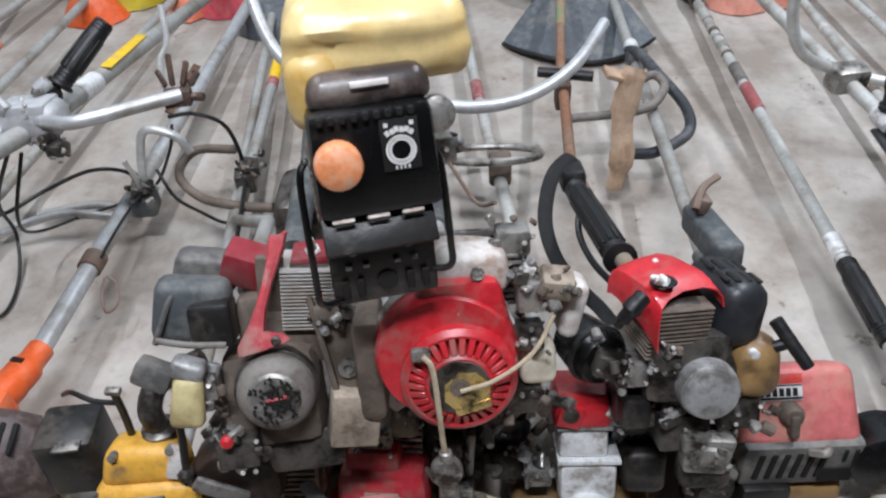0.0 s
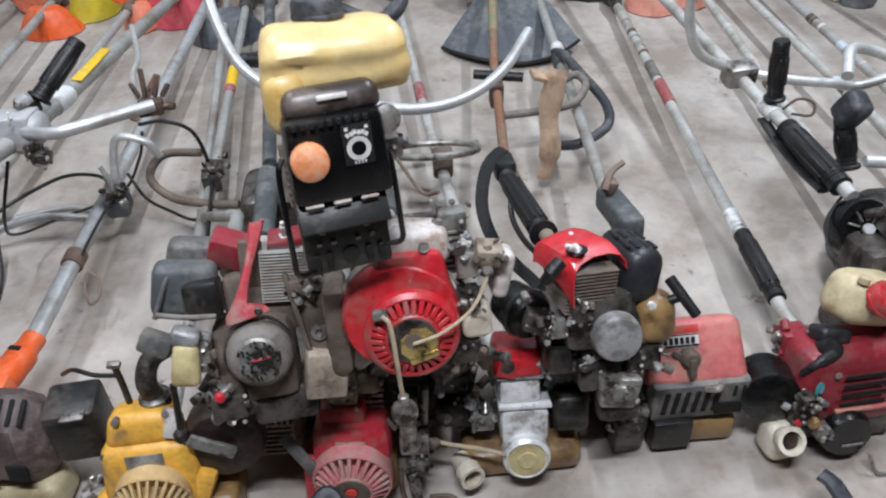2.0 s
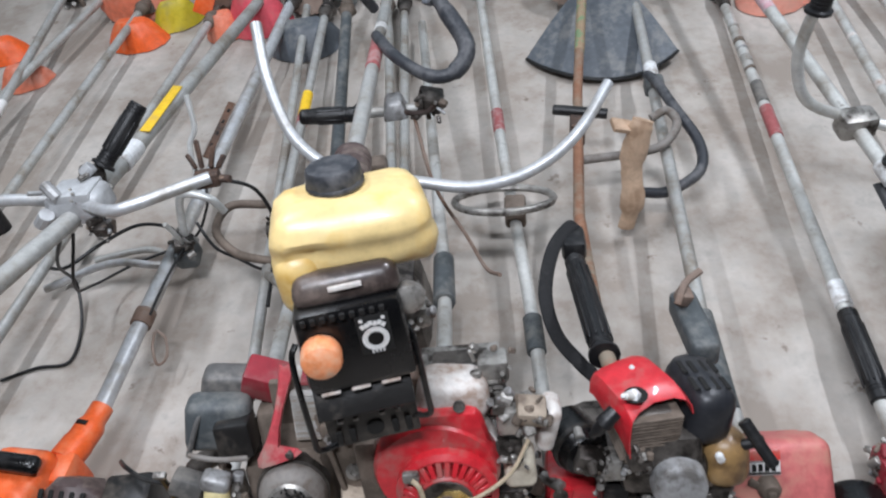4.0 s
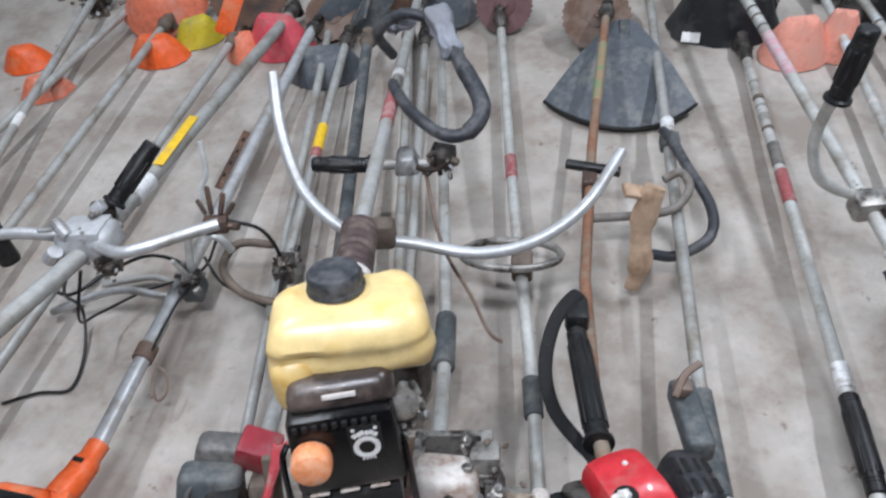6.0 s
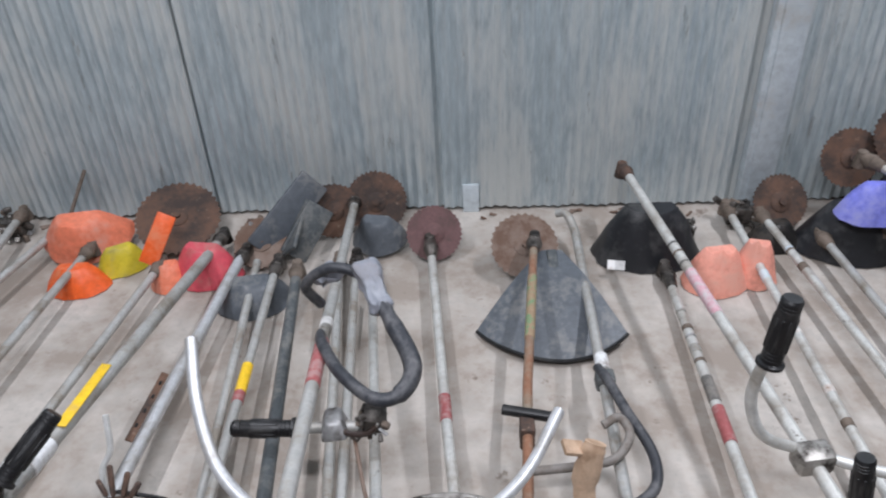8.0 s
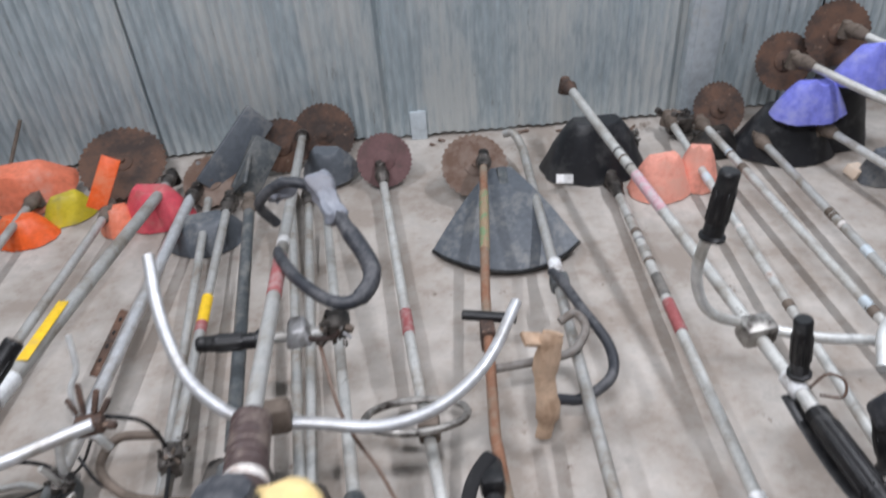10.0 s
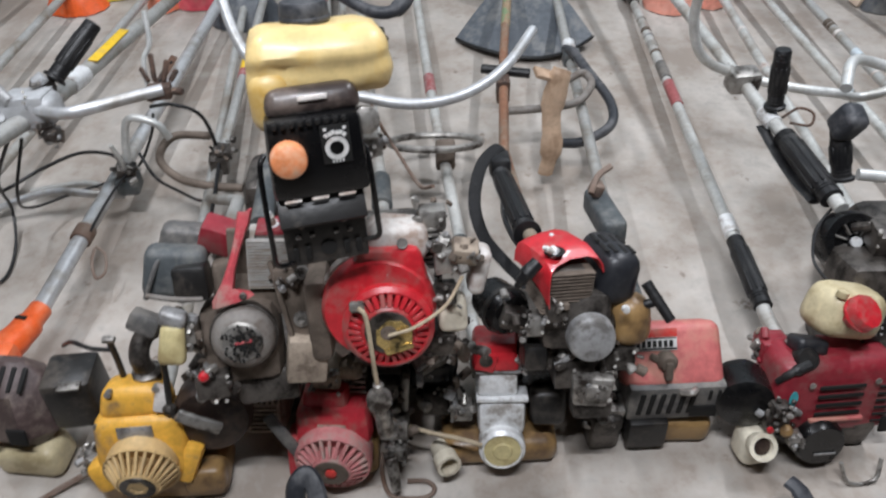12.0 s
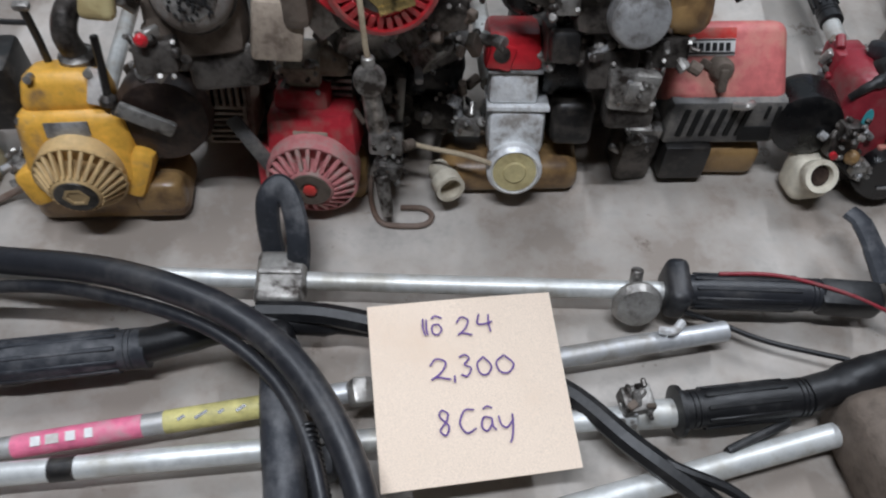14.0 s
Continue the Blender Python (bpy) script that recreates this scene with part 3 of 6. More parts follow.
tk = tank(A, mT, 0.186, 0.115, 0.085, tank_yellow, 0.026, (-0.008, 0.012, 0.041, 0, 0.05, 1), slate, 0.032, warp=0.0045, pinch=0.10)
part("tank_lobe", rbox(mT @ pose(-0.064, -0.022, -0.04, 6), 0.056, 0.075, 0.085, 0.024, segs=4), tank_yellow, tk)
part("crankcase", rbox(mA @ pose(0, 0.12, -0.01), 0.10, 0.11, 0.12, 0.015), casting_dark, A)
fins(A, mA @ pose(0.0, 0.115, 0.0), 0.115, 0.08, 0.07, 7, casting_brown)
part("muffler", rbox(mA @ pose(0.0, 0.07, -0.06), 0.085, 0.05, 0.06, 0.01), rust_grey, A)
part("fuel_cock", lathe(mA @ pose(0.072, 0.045, 0.075) @ FACE, [(0.016, 0), (0.018, 0.004), (0.018, 0.016), (0.01, 0.02), (0, 0.02)], 18), casting, A)
carburettor(A, mA @ pose(0.075, 0.07, 0.03), 0.04, 3, casting)
mA2, _ = along((-0.138, 1.045, 0.678), (-0.164, 1.245, 0.618))
prof = [(0.020, 0), (0.034, 0.004), (0.034, 0.022), (0.028, 0.026)]
for k in range(7):
    prof += [(0.0275, 0.045 + 0.020 * k), (0.0295, 0.048 + 0.020 * k), (0.0295, 0.060 + 0.020 * k), (0.0275, 0.063 + 0.020 * k)]
clutch = part("clutch_housing", lathe(mA2, prof + [(0.022, 0.190), (0.015, 0.196)], 24), cowl_brown, A, "dusty brown ribbed rubber clutch sleeve")
part("sleeve_collar", lathe(mA2, [(0.030, 0.024), (0.032, 0.027), (0.032, 0.042), (0.029, 0.045)], 24), white_worn, clutch, "worn pale collar")
shaft(A, [(-0.16, 1.20, 0.63), (-0.305, 2.90, 0.13)], 0.014, tube_grey, ((0.25, 0.36, red_worn, "faded red sticker"), (0.40, 0.42, white, "")))
gear_head(A, (-0.305, 2.86, 0.14), (-0.312, 2.96, 0.11))
blade(A, (-0.235, 2.945, 0.105), (0.1, -0.85, 0.5), 0.115, rust, 40)
part("handlebar", sweep([(-0.41, 1.639, 0.62), (-0.383, 1.536, 0.56), (-0.334, 1.441, 0.5), (-0.26, 1.376, 0.47), (-0.194, 1.352, 0.46), (-0.11, 1.349, 0.45), (-0.007, 1.345, 0.43), (0.074, 1.368, 0.42), (0.147, 1.415, 0.42), (0.213, 1.487, 0.43), (0.278, 1.614, 0.44)], 0.0115, 14, 6), alu, A, "bright bare aluminium handlebar")
part("handlebar_clamp", rbox(pose(-0.168, 1.350, 0.475, -15, 0, 5), 0.05, 0.045, 0.05, 0.008), casting_brown, A)
loop = [(-0.232, 1.93, 0.46), (-0.25, 1.896, 0.54), (-0.184, 1.879, 0.6), (-0.109, 1.863, 0.58), (-0.053, 1.767, 0.55), (-0.003, 1.662, 0.52), (-0.027, 1.605, 0.5), (-0.078, 1.597, 0.5), (-0.15, 1.668, 0.5), (-0.204, 1.776, 0.48), (-0.222, 1.85, 0.44)]
part("loop_handle", sweep(loop, [0.012, 0.012, 0.012, 0.016, 0.019, 0.018, 0.014, 0.013, 0.013, 0.012], 12, 6), slate, A, "dark rubber loop handle")
tank(A, pose(-0.092, 1.835, 0.578, 20, 10, 28), 0.050, 0.120, 0.044, torn_film, 0.012, name="torn_film", warp=0.016)
tank(A, pose(-0.20, 1.90, 0.565, 10, -20, 40), 0.06, 0.035, 0.035, torn_film, 0.008, name="torn_film", warp=0.014)
grip(A, (-0.237, 1.604, 0.41), (-0.367, 1.606, 0.41), 0.017)
part("throttle_body", rbox(pose(-0.160, 1.60, 0.43, -10, 0, 8), 0.055, 0.075, 0.04, 0.008, (0.6, 0.7)), cap_grey, A)
part("trigger_ring", sweep([(-0.150, 1.585, 0.43), (-0.120, 1.57, 0.43), (-0.085, 1.575, 0.43), (-0.080, 1.60, 0.43), (-0.105, 1.615, 0.43)], 0.006, 8), brown_black, A)
carburettor(A, pose(-0.085, 1.61, 0.43, 10, 20, 8), 0.055, 4, casting_dark, "throttle_joint")
part("cross_bar", rod((-0.24, 1.604, 0.41), (-0.10, 1.60, 0.42), 0.011), tube_grey, A)
cable(A, [(-0.12, 1.58, 0.42), (-0.08, 1.45, 0.34), (-0.02, 1.38, 0.26), (0.02, 1.30, 0.25), (0.05, 1.24, 0.30)], 0.004, rust_grey)

# ---- red recoil engine in the middle of the heap ----
B = cutter("engine with glossy red starter cover, gold hub plate, on others", (0, 0.83, 0.26))
mB = pose(-0.014, 0.766, 0.440, -20, 0, 4)
rc = recoil(B, mB @ pose(0.0, 0, 0), 0.068, red, casting_dark, 30, 0.026, 0.60, 0.86, 0.30, 0.72, red)
bm = lathe(mB @ FACE @ pose(0.008, -0.006, 0.0294, 0, 0, 20), [(0.028, 0), (0.028, 0.0016), (0, 0.0018)], 8)
rbox(mB @ pose(0.014, -0.0315, -0.026, 0, -16), 0.042, 0.002, 0.010, 0.0006, bm=bm)
part("gold_badge", bm, brass, rc, "worn gold badge")
part("badge_mark", lathe(mB @ FACE @ pose(0.000, 0.002, 0.0312), [(0.012, 0), (0.012, 0.0012), (0.007, 0.0012), (0.006, 0.0004), (0, 0.0004)], 18), casting_brown, rc)
bm = lathe(mB @ pose(-0.012, 0.012, 0.02) @ FACE, [(0.084, -0.03), (0.085, 0.0), (0.079, 0.012), (0.0, 0.014)], 36)
housing_b = part("fan_housing", bm, red, B, "glossy red pressed fan housing")
part("housing_top", rbox(mB @ pose(0.006, 0.02, 0.078), 0.125, 0.03, 0.075, 0.012, (0.72, 1)), red, housing_b)
part("housing_rim", lathe(mB @ pose(-0.012, 0.024, 0.02) @ FACE, [(0.087, -0.03), (0.089, -0.02), (0.087, -0.006), (0.08, -0.004)], 36), white_worn, B)
part("top_shroud", rbox(mB @ pose(0.02, 0.055, 0.118, 0, 8), 0.105, 0.075, 0.055, 0.02, (0.8, 0.8), segs=3), white_worn, B, "worn white top shroud with red paint left")
bm = lathe(mB @ pose(0.028, 0.016, 0.120, -30) @ FACE, [(0.008, 0), (0.008, 0.006), (0, 0.006)], 14)
part("shroud_bolt", bm, casting_dark, B)
part("cord_eye", rbox(mB @ pose(-0.042, -0.026, 0.046), 0.022, 0.012, 0.016, 0.004), casting, B)
cable(B, [at(mB, -0.04, -0.034, 0.048), at(mB, -0.030, -0.040, 0.035), at(mB, -0.026, -0.040, -0.02), at(mB, -0.024, -0.035, -0.065), at(mB, -0.022, -0.03, -0.088)], 0.0034, rope, "starter_cord")
bm = lathe(mB @ pose(-0.022, -0.03, -0.115) @ FACE, [(0.019, -0.008), (0.020, 0), (0.018, 0.008), (0.008, 0.010), (0, 0.008)], 20)
rod(at(mB, -0.022, -0.03, -0.085), at(mB, -0.022, -0.03, -0.10), 0.008, bm=bm)
rod(at(mB, -0.022, -0.026, -0.13), at(mB, -0.016, -0.01, -0.19), 0.011, 0.014, bm=bm)
part("starter_handle", bm, casting, B)
cable(B, [at(mB, 0.0, -0.036, 0.0), at(mB, 0.04, -0.036, 0.012), at(mB, 0.085, -0.022, 0.036), at(mB, 0.112, 0.0, 0.07)], 0.0027, rope, "fuel_line")
part("crankcase", rbox(mB @ pose(0, 0.09, -0.01), 0.13, 0.12, 0.15, 0.02), casting_dark, B)
part("side_case", rbox(mB @ pose(-0.105, 0.065, -0.005), 0.035, 0.09, 0.14, 0.012), casting_brown, B)
fins(B, mB @ pose(0.03, 0.10, 0.09), 0.11, 0.09, 0.07, 8, casting)
carburettor(B, mB @ pose(0.098, 0.035, 0.085), 0.055, 11, casting)
carburettor(B, mB @ pose(0.085, 0.03, 0.03), 0.042, 12, casting_dark, "linkage")
carburettor(B, mB @ pose(0.075, 0.075, 0.135), 0.045, 14, casting, "governor")
part("air_filter", rbox(mB @ pose(0.140, 0.045, 0.058, 0, 14), 0.026, 0.05, 0.072, 0.011, segs=3), white_worn, B, "dirty white air filter cup")
tank(B, mB @ pose(0.098, 0.045, -0.012), 0.046, 0.05, 0.055, cream, 0.012)
carburettor(B, mB @ pose(0.118, 0.02, 0.10, 20, 10), 0.042, 15, casting_beige, "choke_linkage")
carburettor(B, mB @ pose(0.075, 0.05, -0.06, 10), 0.06, 16, casting_dark, "lower_linkage")
part("muffler", rbox(mB @ pose(-0.02, 0.13, 0.06), 0.12, 0.06, 0.09, 0.015), rust_grey, B)
shaft(B, [(-0.03, 0.93, 0.40), (-0.06, 1.28, 0.26), (-0.202, 2.455, 0.085)], 0.013, tube_white)
part("joint", rod((-0.052, 1.18, 0.30), (-0.066, 1.33, 0.245), 0.021), rubber_grey, B)

# ---- grey engine with a red bracket ----
C = cutter("dusty grey engine with bent red bracket, heaped on others", (-0.24, 0.84, 0.25))
mC = pose(-0.236, 0.775, 0.405, -30, 0, 8)
mD_ = mC @ Matrix.Scale(0.86, 4)
rcov = part("starter_cover", lathe(mD_ @ FACE, [(0.054, -0.03), (0.056, 0.0), (0.054, 0.018), (0.047, 0.030), (0.034, 0.036), (0.0, 0.038)], 40), dust_grey, C, "dusty domed starter cover")
part("cover_patch", lathe(mD_ @ FACE, [(0.042, 0.0305), (0.033, 0.0385), (0.0, 0.0402)], 28), casting, rcov)
part("starter_rim", lathe(mD_ @ FACE, [(0.057, -0.03), (0.060, -0.006), (0.060, 0.002), (0.056, 0.004)], 36), casting_dark, rcov)
bm = bmesh.new()
rng = random.Random(3)
for k in range(90):
    a, r = rng.random() * 6.28, 0.004 + 0.032 * rng.random()
    rbox(mD_ @ pose(r * math.cos(a), -0.0405 + 0.12 * max(0, r - 0.02), r * math.sin(a), 0, rng.random() * 90), 0.003 + 0.004 * rng.random(), 0.004, 0.003, 0.0006, bm=bm, segs=1)
part("patch_grit", bm, void, rcov)
part("name_strip", rbox(mD_ @ pose(0.004, -0.0405, 0.002, 0, -6), 0.03, 0.003, 0.004, 0.001), red_dusty, rcov)
side_l = [(-0.044, 0.050), (-0.043, 0.062), (-0.030, 0.090), (-0.0225, 0.115), (-0.0165, 0.140), (-0.011, 0.172), (-0.010, 0.190), (-0.008, 0.206)]
side_r = [(0.020, 0.064), (0.014, 0.071), (-0.012, 0.080), (-0.0105, 0.108), (-0.003, 0.140), (0.006, 0.172), (0.011, 0.190), (0.014, 0.207)]
bm = bmesh.new()
rails = []
for (xl, zl), (xr, zr) in zip(side_l, side_r):
    y = -0.006 + 0.14 * max(0.0, zl - 0.06)
    k = max(0.0, zl - 0.06) / 0.146
    xl, xr, zl, zr = xl + 0.006 + 0.019 * k, xr + 0.006 + 0.019 * k, zl - 0.017 * k, zr - 0.017 * k
    rails.append([bm.verts.new(at(mC, xl + (xr - xl) * u, y - d, zl + (zr - zl) * u)) for u, d in ((0, 0), (0.12, 0.008), (0.5, 0.010), (0.88, 0.008), (1, 0))])
for a, b in zip(rails, rails[1:]):
    for p, q, q2, p2 in zip(a, a[1:], b[1:], b):
        bm.faces.new((p, q, q2, p2))
bmesh.ops.recalc_face_normals(bm, faces=bm.faces[:])
bmesh.ops.solidify(bm, geom=bm.faces[:], thickness=0.004)
part("bracket", bm, red_dusty, C, "dusty pink-red plastic bracket")
part("bracket_screw", lathe(mC @ pose(0.010, -0.012, 0.066) @ FACE, [(0.006, -0.004), (0.006, 0.003), (0.003, 0.004), (0, 0.003)], 12), casting, C)
part("rear_cowl", rbox(mC @ pose(-0.024, 0.075, 0.142, 20, 24), 0.06, 0.05, 0.045, 0.006), red_dark, C)
fins(C, mC @ pose(0.053, 0.052, 0.106, 10, 6), 0.070, 0.07, 0.082, 17, fin_dusty)
part("cylinder_base", rbox(mC @ pose(0.02, 0.08, 0.06), 0.13, 0.09, 0.10, 0.018), casting_brown, C)
spark_plug(C, at(mC, 0.062, 0.052, 0.150), (0.0, -0.2, 1))
part("crankcase", rbox(mC @ pose(-0.01, 0.055, -0.02), 0.12, 0.09, 0.13, 0.02), casting_brown, C)
part("side_case", rbox(mC @ pose(0.085, 0.045, 0.03, 0, -8), 0.05, 0.07, 0.16, 0.018), casting_brown, C)
cover_c = part("muffler_cover", rbox(mC @ pose(-0.092, 0.045, 0.103, 6, 10, 4), 0.098, 0.055, 0.078, 0.014, (0.9, 0.85), segs=3), rubber_grey, C, "scuffed slate plastic muffler cover")
part("cover_top", rbox(mC @ pose(-0.078, 0.080, 0.142, 10, 12, 4), 0.082, 0.05, 0.050, 0.012, (0.85, 0.85), segs=3), grey_plastic, cover_c, "dusty grey cover top")
part("cover_rim", sweep([at(mC, -0.136, 0.012, 0.072), at(mC, -0.125, 0.012, 0.095), at(mC, -0.112, 0.018, 0.122), at(mC, -0.098, 0.030, 0.138)], 0.004, 8), grey_plastic, cover_c)
part("intake_box", rbox(mC @ pose(-0.066, 0.024, 0.088), 0.052, 0.05, 0.056, 0.008), black_dusty, C)
part("linkage_rod", sweep([at(mC, -0.13, 0.0, 0.08), at(mC, -0.09, -0.01, 0.073), at(mC, -0.05, -0.005, 0.066)], 0.004, 8), dust_grey, C)
carburettor(C, mC @ pose(-0.088, 0.0, 0.02), 0.05, 21, casting)
part("filter_block", rbox(mC @ pose(-0.098, -0.03, 0.012, 0, 10), 0.042, 0.026, 0.064, 0.010, (0.8, 0.8), segs=3), filter_foam, C, "grubby yellowed filter block")
part("filter_cap", rbox(mC @ pose(-0.092, -0.026, 0.050, 10, 24), 0.040, 0.028, 0.026, 0.008, segs=3), cap_grey, C)
part("primer", rbox(mC @ pose(-0.135, -0.015, 0.045, 0, 30), 0.045, 0.035, 0.03, 0.006), grey_plastic, C)
part("stop_button", lathe(mC @ pose(-0.062, -0.028, -0.045) @ FACE, [(0.008, 0), (0.008, 0.008), (0.004, 0.012), (0, 0.012)], 14), red, C, "small red stop button")
part("lower_case", rbox(mC @ pose(0.02, 0.06, -0.10), 0.10, 0.07, 0.06, 0.012), casting_dark, C)
part("brown_flap", rbox(mC @ pose(0.088, 0.016, -0.052, 10, 10, 8), 0.062, 0.045, 0.075, 0.005), casting_beige, C, "dusty brown sheet metal box")
part("case_rib", rbox(mC @ pose(0.062, 0.008, 0.045, 0, -8), 0.008, 0.012, 0.13, 0.003), casting_brown, C)
part("case_boss", lathe(mC @ pose(0.088, 0.010, 0.012) @ FACE, [(0.013, -0.004), (0.012, 0.005), (0.006, 0.006), (0.005, 0.001), (0, 0.001)], 18), casting, C)
part("case_boss", lathe(mC @ pose(0.098, 0.010, 0.085) @ FACE, [(0.011, -0.004), (0.010, 0.005), (0.005, 0.006), (0.004, 0.001), (0, 0.001)], 18), casting, C)
part("panel", rbox(mC @ pose(0.006, 0.036, 0.112, 12, 6), 0.034, 0.012, 0.10, 0.004), casting_brown, C)
part("head_cap", rbox(mC @ pose(0.064, 0.06, 0.150, 10), 0.06, 0.06, 0.014, 0.005), red_dark, C, "dark red strip of cowl over the cylinder")
carburettor(C, mC @ pose(0.072, 0.012, 0.085), 0.036, 24, casting_brown, "linkage")
carburettor(C, mC @ pose(-0.055, 0.0, -0.07), 0.055, 25, casting_dark, "linkage")
shaft(C, [(-0.30, 0.93, 0.42), (-0.36, 1.25, 0.26), (-0.475, 1.395, 0.14), (-0.540, 2.607, 0.07)], 0.0135, tube_grey, ())
part("band", rod((-0.5074, 2.0, 0.105), (-0.5133, 2.11, 0.0986), 0.0155), yellow_tape, C, "yellow sticker")
part("band", rod((-0.5054, 1.962, 0.1072), (-0.5074, 2.0, 0.105), 0.0153), red_worn, C, "red end of the sticker")
part("shaft_sleeve", sweep([(-0.308, 1.20, 0.235), (-0.316, 1.32, 0.225), (-0.325, 1.443, 0.215)], 0.024, 12, 3), rubber_grey, C)
gear_head(C, (-0.537, 2.55, 0.074), (-0.543, 2.66, 0.06))
part("throttle_clamp", rbox(pose(-0.478, 1.52, 0.145, 0, 0, 10), 0.045, 0.04, 0.05, 0.008), casting_dark, C)
carburettor(C, pose(-0.47, 1.535, 0.17, 10, 20, 15), 0.045, 23, casting_dark, "throttle_joint")
part("ring_handle", sweep([(-0.496, 1.56, 0.2), (-0.585, 1.559, 0.2), (-0.61, 1.50, 0.18), (-0.554, 1.447, 0.16), (-0.472, 1.429, 0.15), (-0.40, 1.42, 0.15)], 0.010, 12), casting_brown, C)
cable(C, [(-0.608, 1.541, 0.3), (-0.544, 1.518, 0.32), (-0.49, 1.526, 0.28), (-0.478, 1.53, 0.17), (-0.463, 1.42, 0.16), (-0.455, 1.30, 0.15)], 0.0045)

# ---- yellow engine in the front row ----
D = cutter("chipped yellow engine with pale slotted starter and oil-stained tank", (-0.43, 0.78, 0), (-0.016, -0.008, 0))
mD = pose(-0.436, 0.722, 0.135, -24, 0, 4)
recoil(D, mD @ pose(-0.004, 0.008, -0.010, 20), 0.062, yellow_pale, casting_dark, 26, 0.042, 0.56, 0.98, 0.70, 0.48)
part("hub_emblem", lathe(mD @ pose(-0.004, 0.008, -0.010, 20) @ FACE @ pose(0, 0, 0.0424), [(0.019, 0), (0.019, 0.0026), (0.014, 0.0030), (0.012, 0.0010), (0, 0.0010)], 6), yellow_pale, D)
bm = rbox(mD @ pose(-0.005, 0.05, 0.02), 0.165, 0.085, 0.13, 0.022, (0.9, 1), segs=3)
body = part("fan_housing", bm, yellow, D, "chipped yellow metal fan housing")
part("housing_top", rbox(mD @ pose(-0.008, 0.055, 0.105), 0.125, 0.075, 0.06, 0.018, (0.78, 0.9), segs=3), yellow, body)
part("housing_lug", rbox(mD @ pose(0.070, 0.035, -0.02, 0, 24), 0.036, 0.05, 0.08, 0.012), yellow, body)
part("housing_lug", rbox(mD @ pose(-0.08, 0.035, -0.035, 0, -20), 0.04, 0.05, 0.06, 0.012), yellow, body)
part("paint_chip", rbox(mD @ pose(0.045, 0.02, 0.115, -10, 14), 0.022, 0.012, 0.05, 0.004), white_worn, body)
part("name_plate", rbox(mD @ pose(-0.005, 0.006, 0.060), 0.06, 0.002, 0.022, 0.0005), cap_grey, body)
for x, z in ((-0.04, 0.13), (0.04, 0.135), (-0.07, 0.07), (0.062, 0.08)):
    part("bolt", lathe(mD @ pose(x, 0.018, z) @ FACE, [(0.006, -0.01), (0.006, 0.004), (0, 0.005)], 10), casting, body)
tank(D, pose(-0.432, 0.775, 0.04, 0, 0, 2), 0.235, 0.11, 0.075, tank_amber, 0.02)
part("tank_shoulder", rbox(pose(-0.352, 0.742, 0.055, -14, 0, 4), 0.075, 0.045, 0.06, 0.015, segs=3), tank_amber, D)
part("muffler", rbox(pose(-0.580, 0.855, 0.165, -6, 0, 6), 0.088, 0.085, 0.115, 0.010), black_dusty, D, "black box-shaped muffler")
part("muffler_plate", rbox(pose(-0.565, 0.82, 0.226, -6, 0, 6), 0.04, 0.02, 0.005, 0.002), casting, D)
carburettor(D, pose(-0.545, 0.765, 0.085, 0, 0, 10), 0.042, 31, casting)
bm = lathe(pose(-0.325, 0.80, 0.165, -20, 25, 0) @ FACE, [(0.066, -0.04), (0.069, 0.0), (0.062, 0.020), (0.042, 0.026), (0, 0.027)], 30)
part("air_cleaner", bm, brown_black, D, "oily black air cleaner drum")
part("air_lever", rbox(pose(-0.335, 0.765, 0.195, -20, 35, 0), 0.08, 0.012, 0.022, 0.004), casting, D)
part("intake_elbow", sweep([(-0.43, 0.84, 0.235), (-0.435, 0.845, 0.275), (-0.425, 0.87, 0.30), (-0.39, 0.885, 0.315), (-0.36, 0.89, 0.33)], 0.017, 12), casting_dark, D)
part("elbow_collar", lathe(pose(-0.43, 0.838, 0.228, -10), [(0.026, 0), (0.026, 0.014), (0.02, 0.018)], 18), casting, D)
for p in ([(-0.472, 0.835, 0.225), (-0.474, 0.845, 0.27), (-0.474, 0.848, 0.315)], [(-0.383, 0.78, 0.215), (-0.381, 0.80, 0.26), (-0.38, 0.815, 0.30)]):
    part("stud", sweep(p, 0.0055, 8), black_dusty, D)
part("stud_cap", lathe(pose(-0.383, 0.778, 0.212, -15), [(0.012, 0), (0.012, 0.008), (0.007, 0.014), (0, 0.014)], 14), casting_dark, D)
part("wing_nut", rbox(pose(-0.474, 0.848, 0.318), 0.022, 0.012, 0.010, 0.003), casting, D)
cable(D, [(-0.474, 0.848, 0.29), (-0.52, 0.86, 0.28), (-0.57, 0.89, 0.26), (-0.62, 0.93, 0.2)], 0.004)
cable(D, [(-0.53, 0.77, 0.05), (-0.59, 0.765, 0.02), (-0.64, 0.74, 0.008), (-0.688, 0.70, 0.006)], 0.006, rust_grey)
shaft(D, [(-0.435, 0.83, 0.13), (-0.455, 1.10, 0.10), (-0.60, 2.66, 0.06)], 0.013, tube_grey)

# ---- orange machine with a brown cowl ----
K = cutter("orange brush cutter with dusty brown slotted engine cowl", (-0.74, 0.88, 0), (0, -0.008, 0))
mK = pose(-0.714, 0.848, 0.137, -20, 0, -6)
bm = rbox(mK @ pose(0.004, 0, 0.006), 0.156, 0.12, 0.18, 0.044, (0.86, 0.9), segs=1)
cowl = part("engine_cowl", bm, cowl_brown, K, "dusty brown slotted plastic cowl")
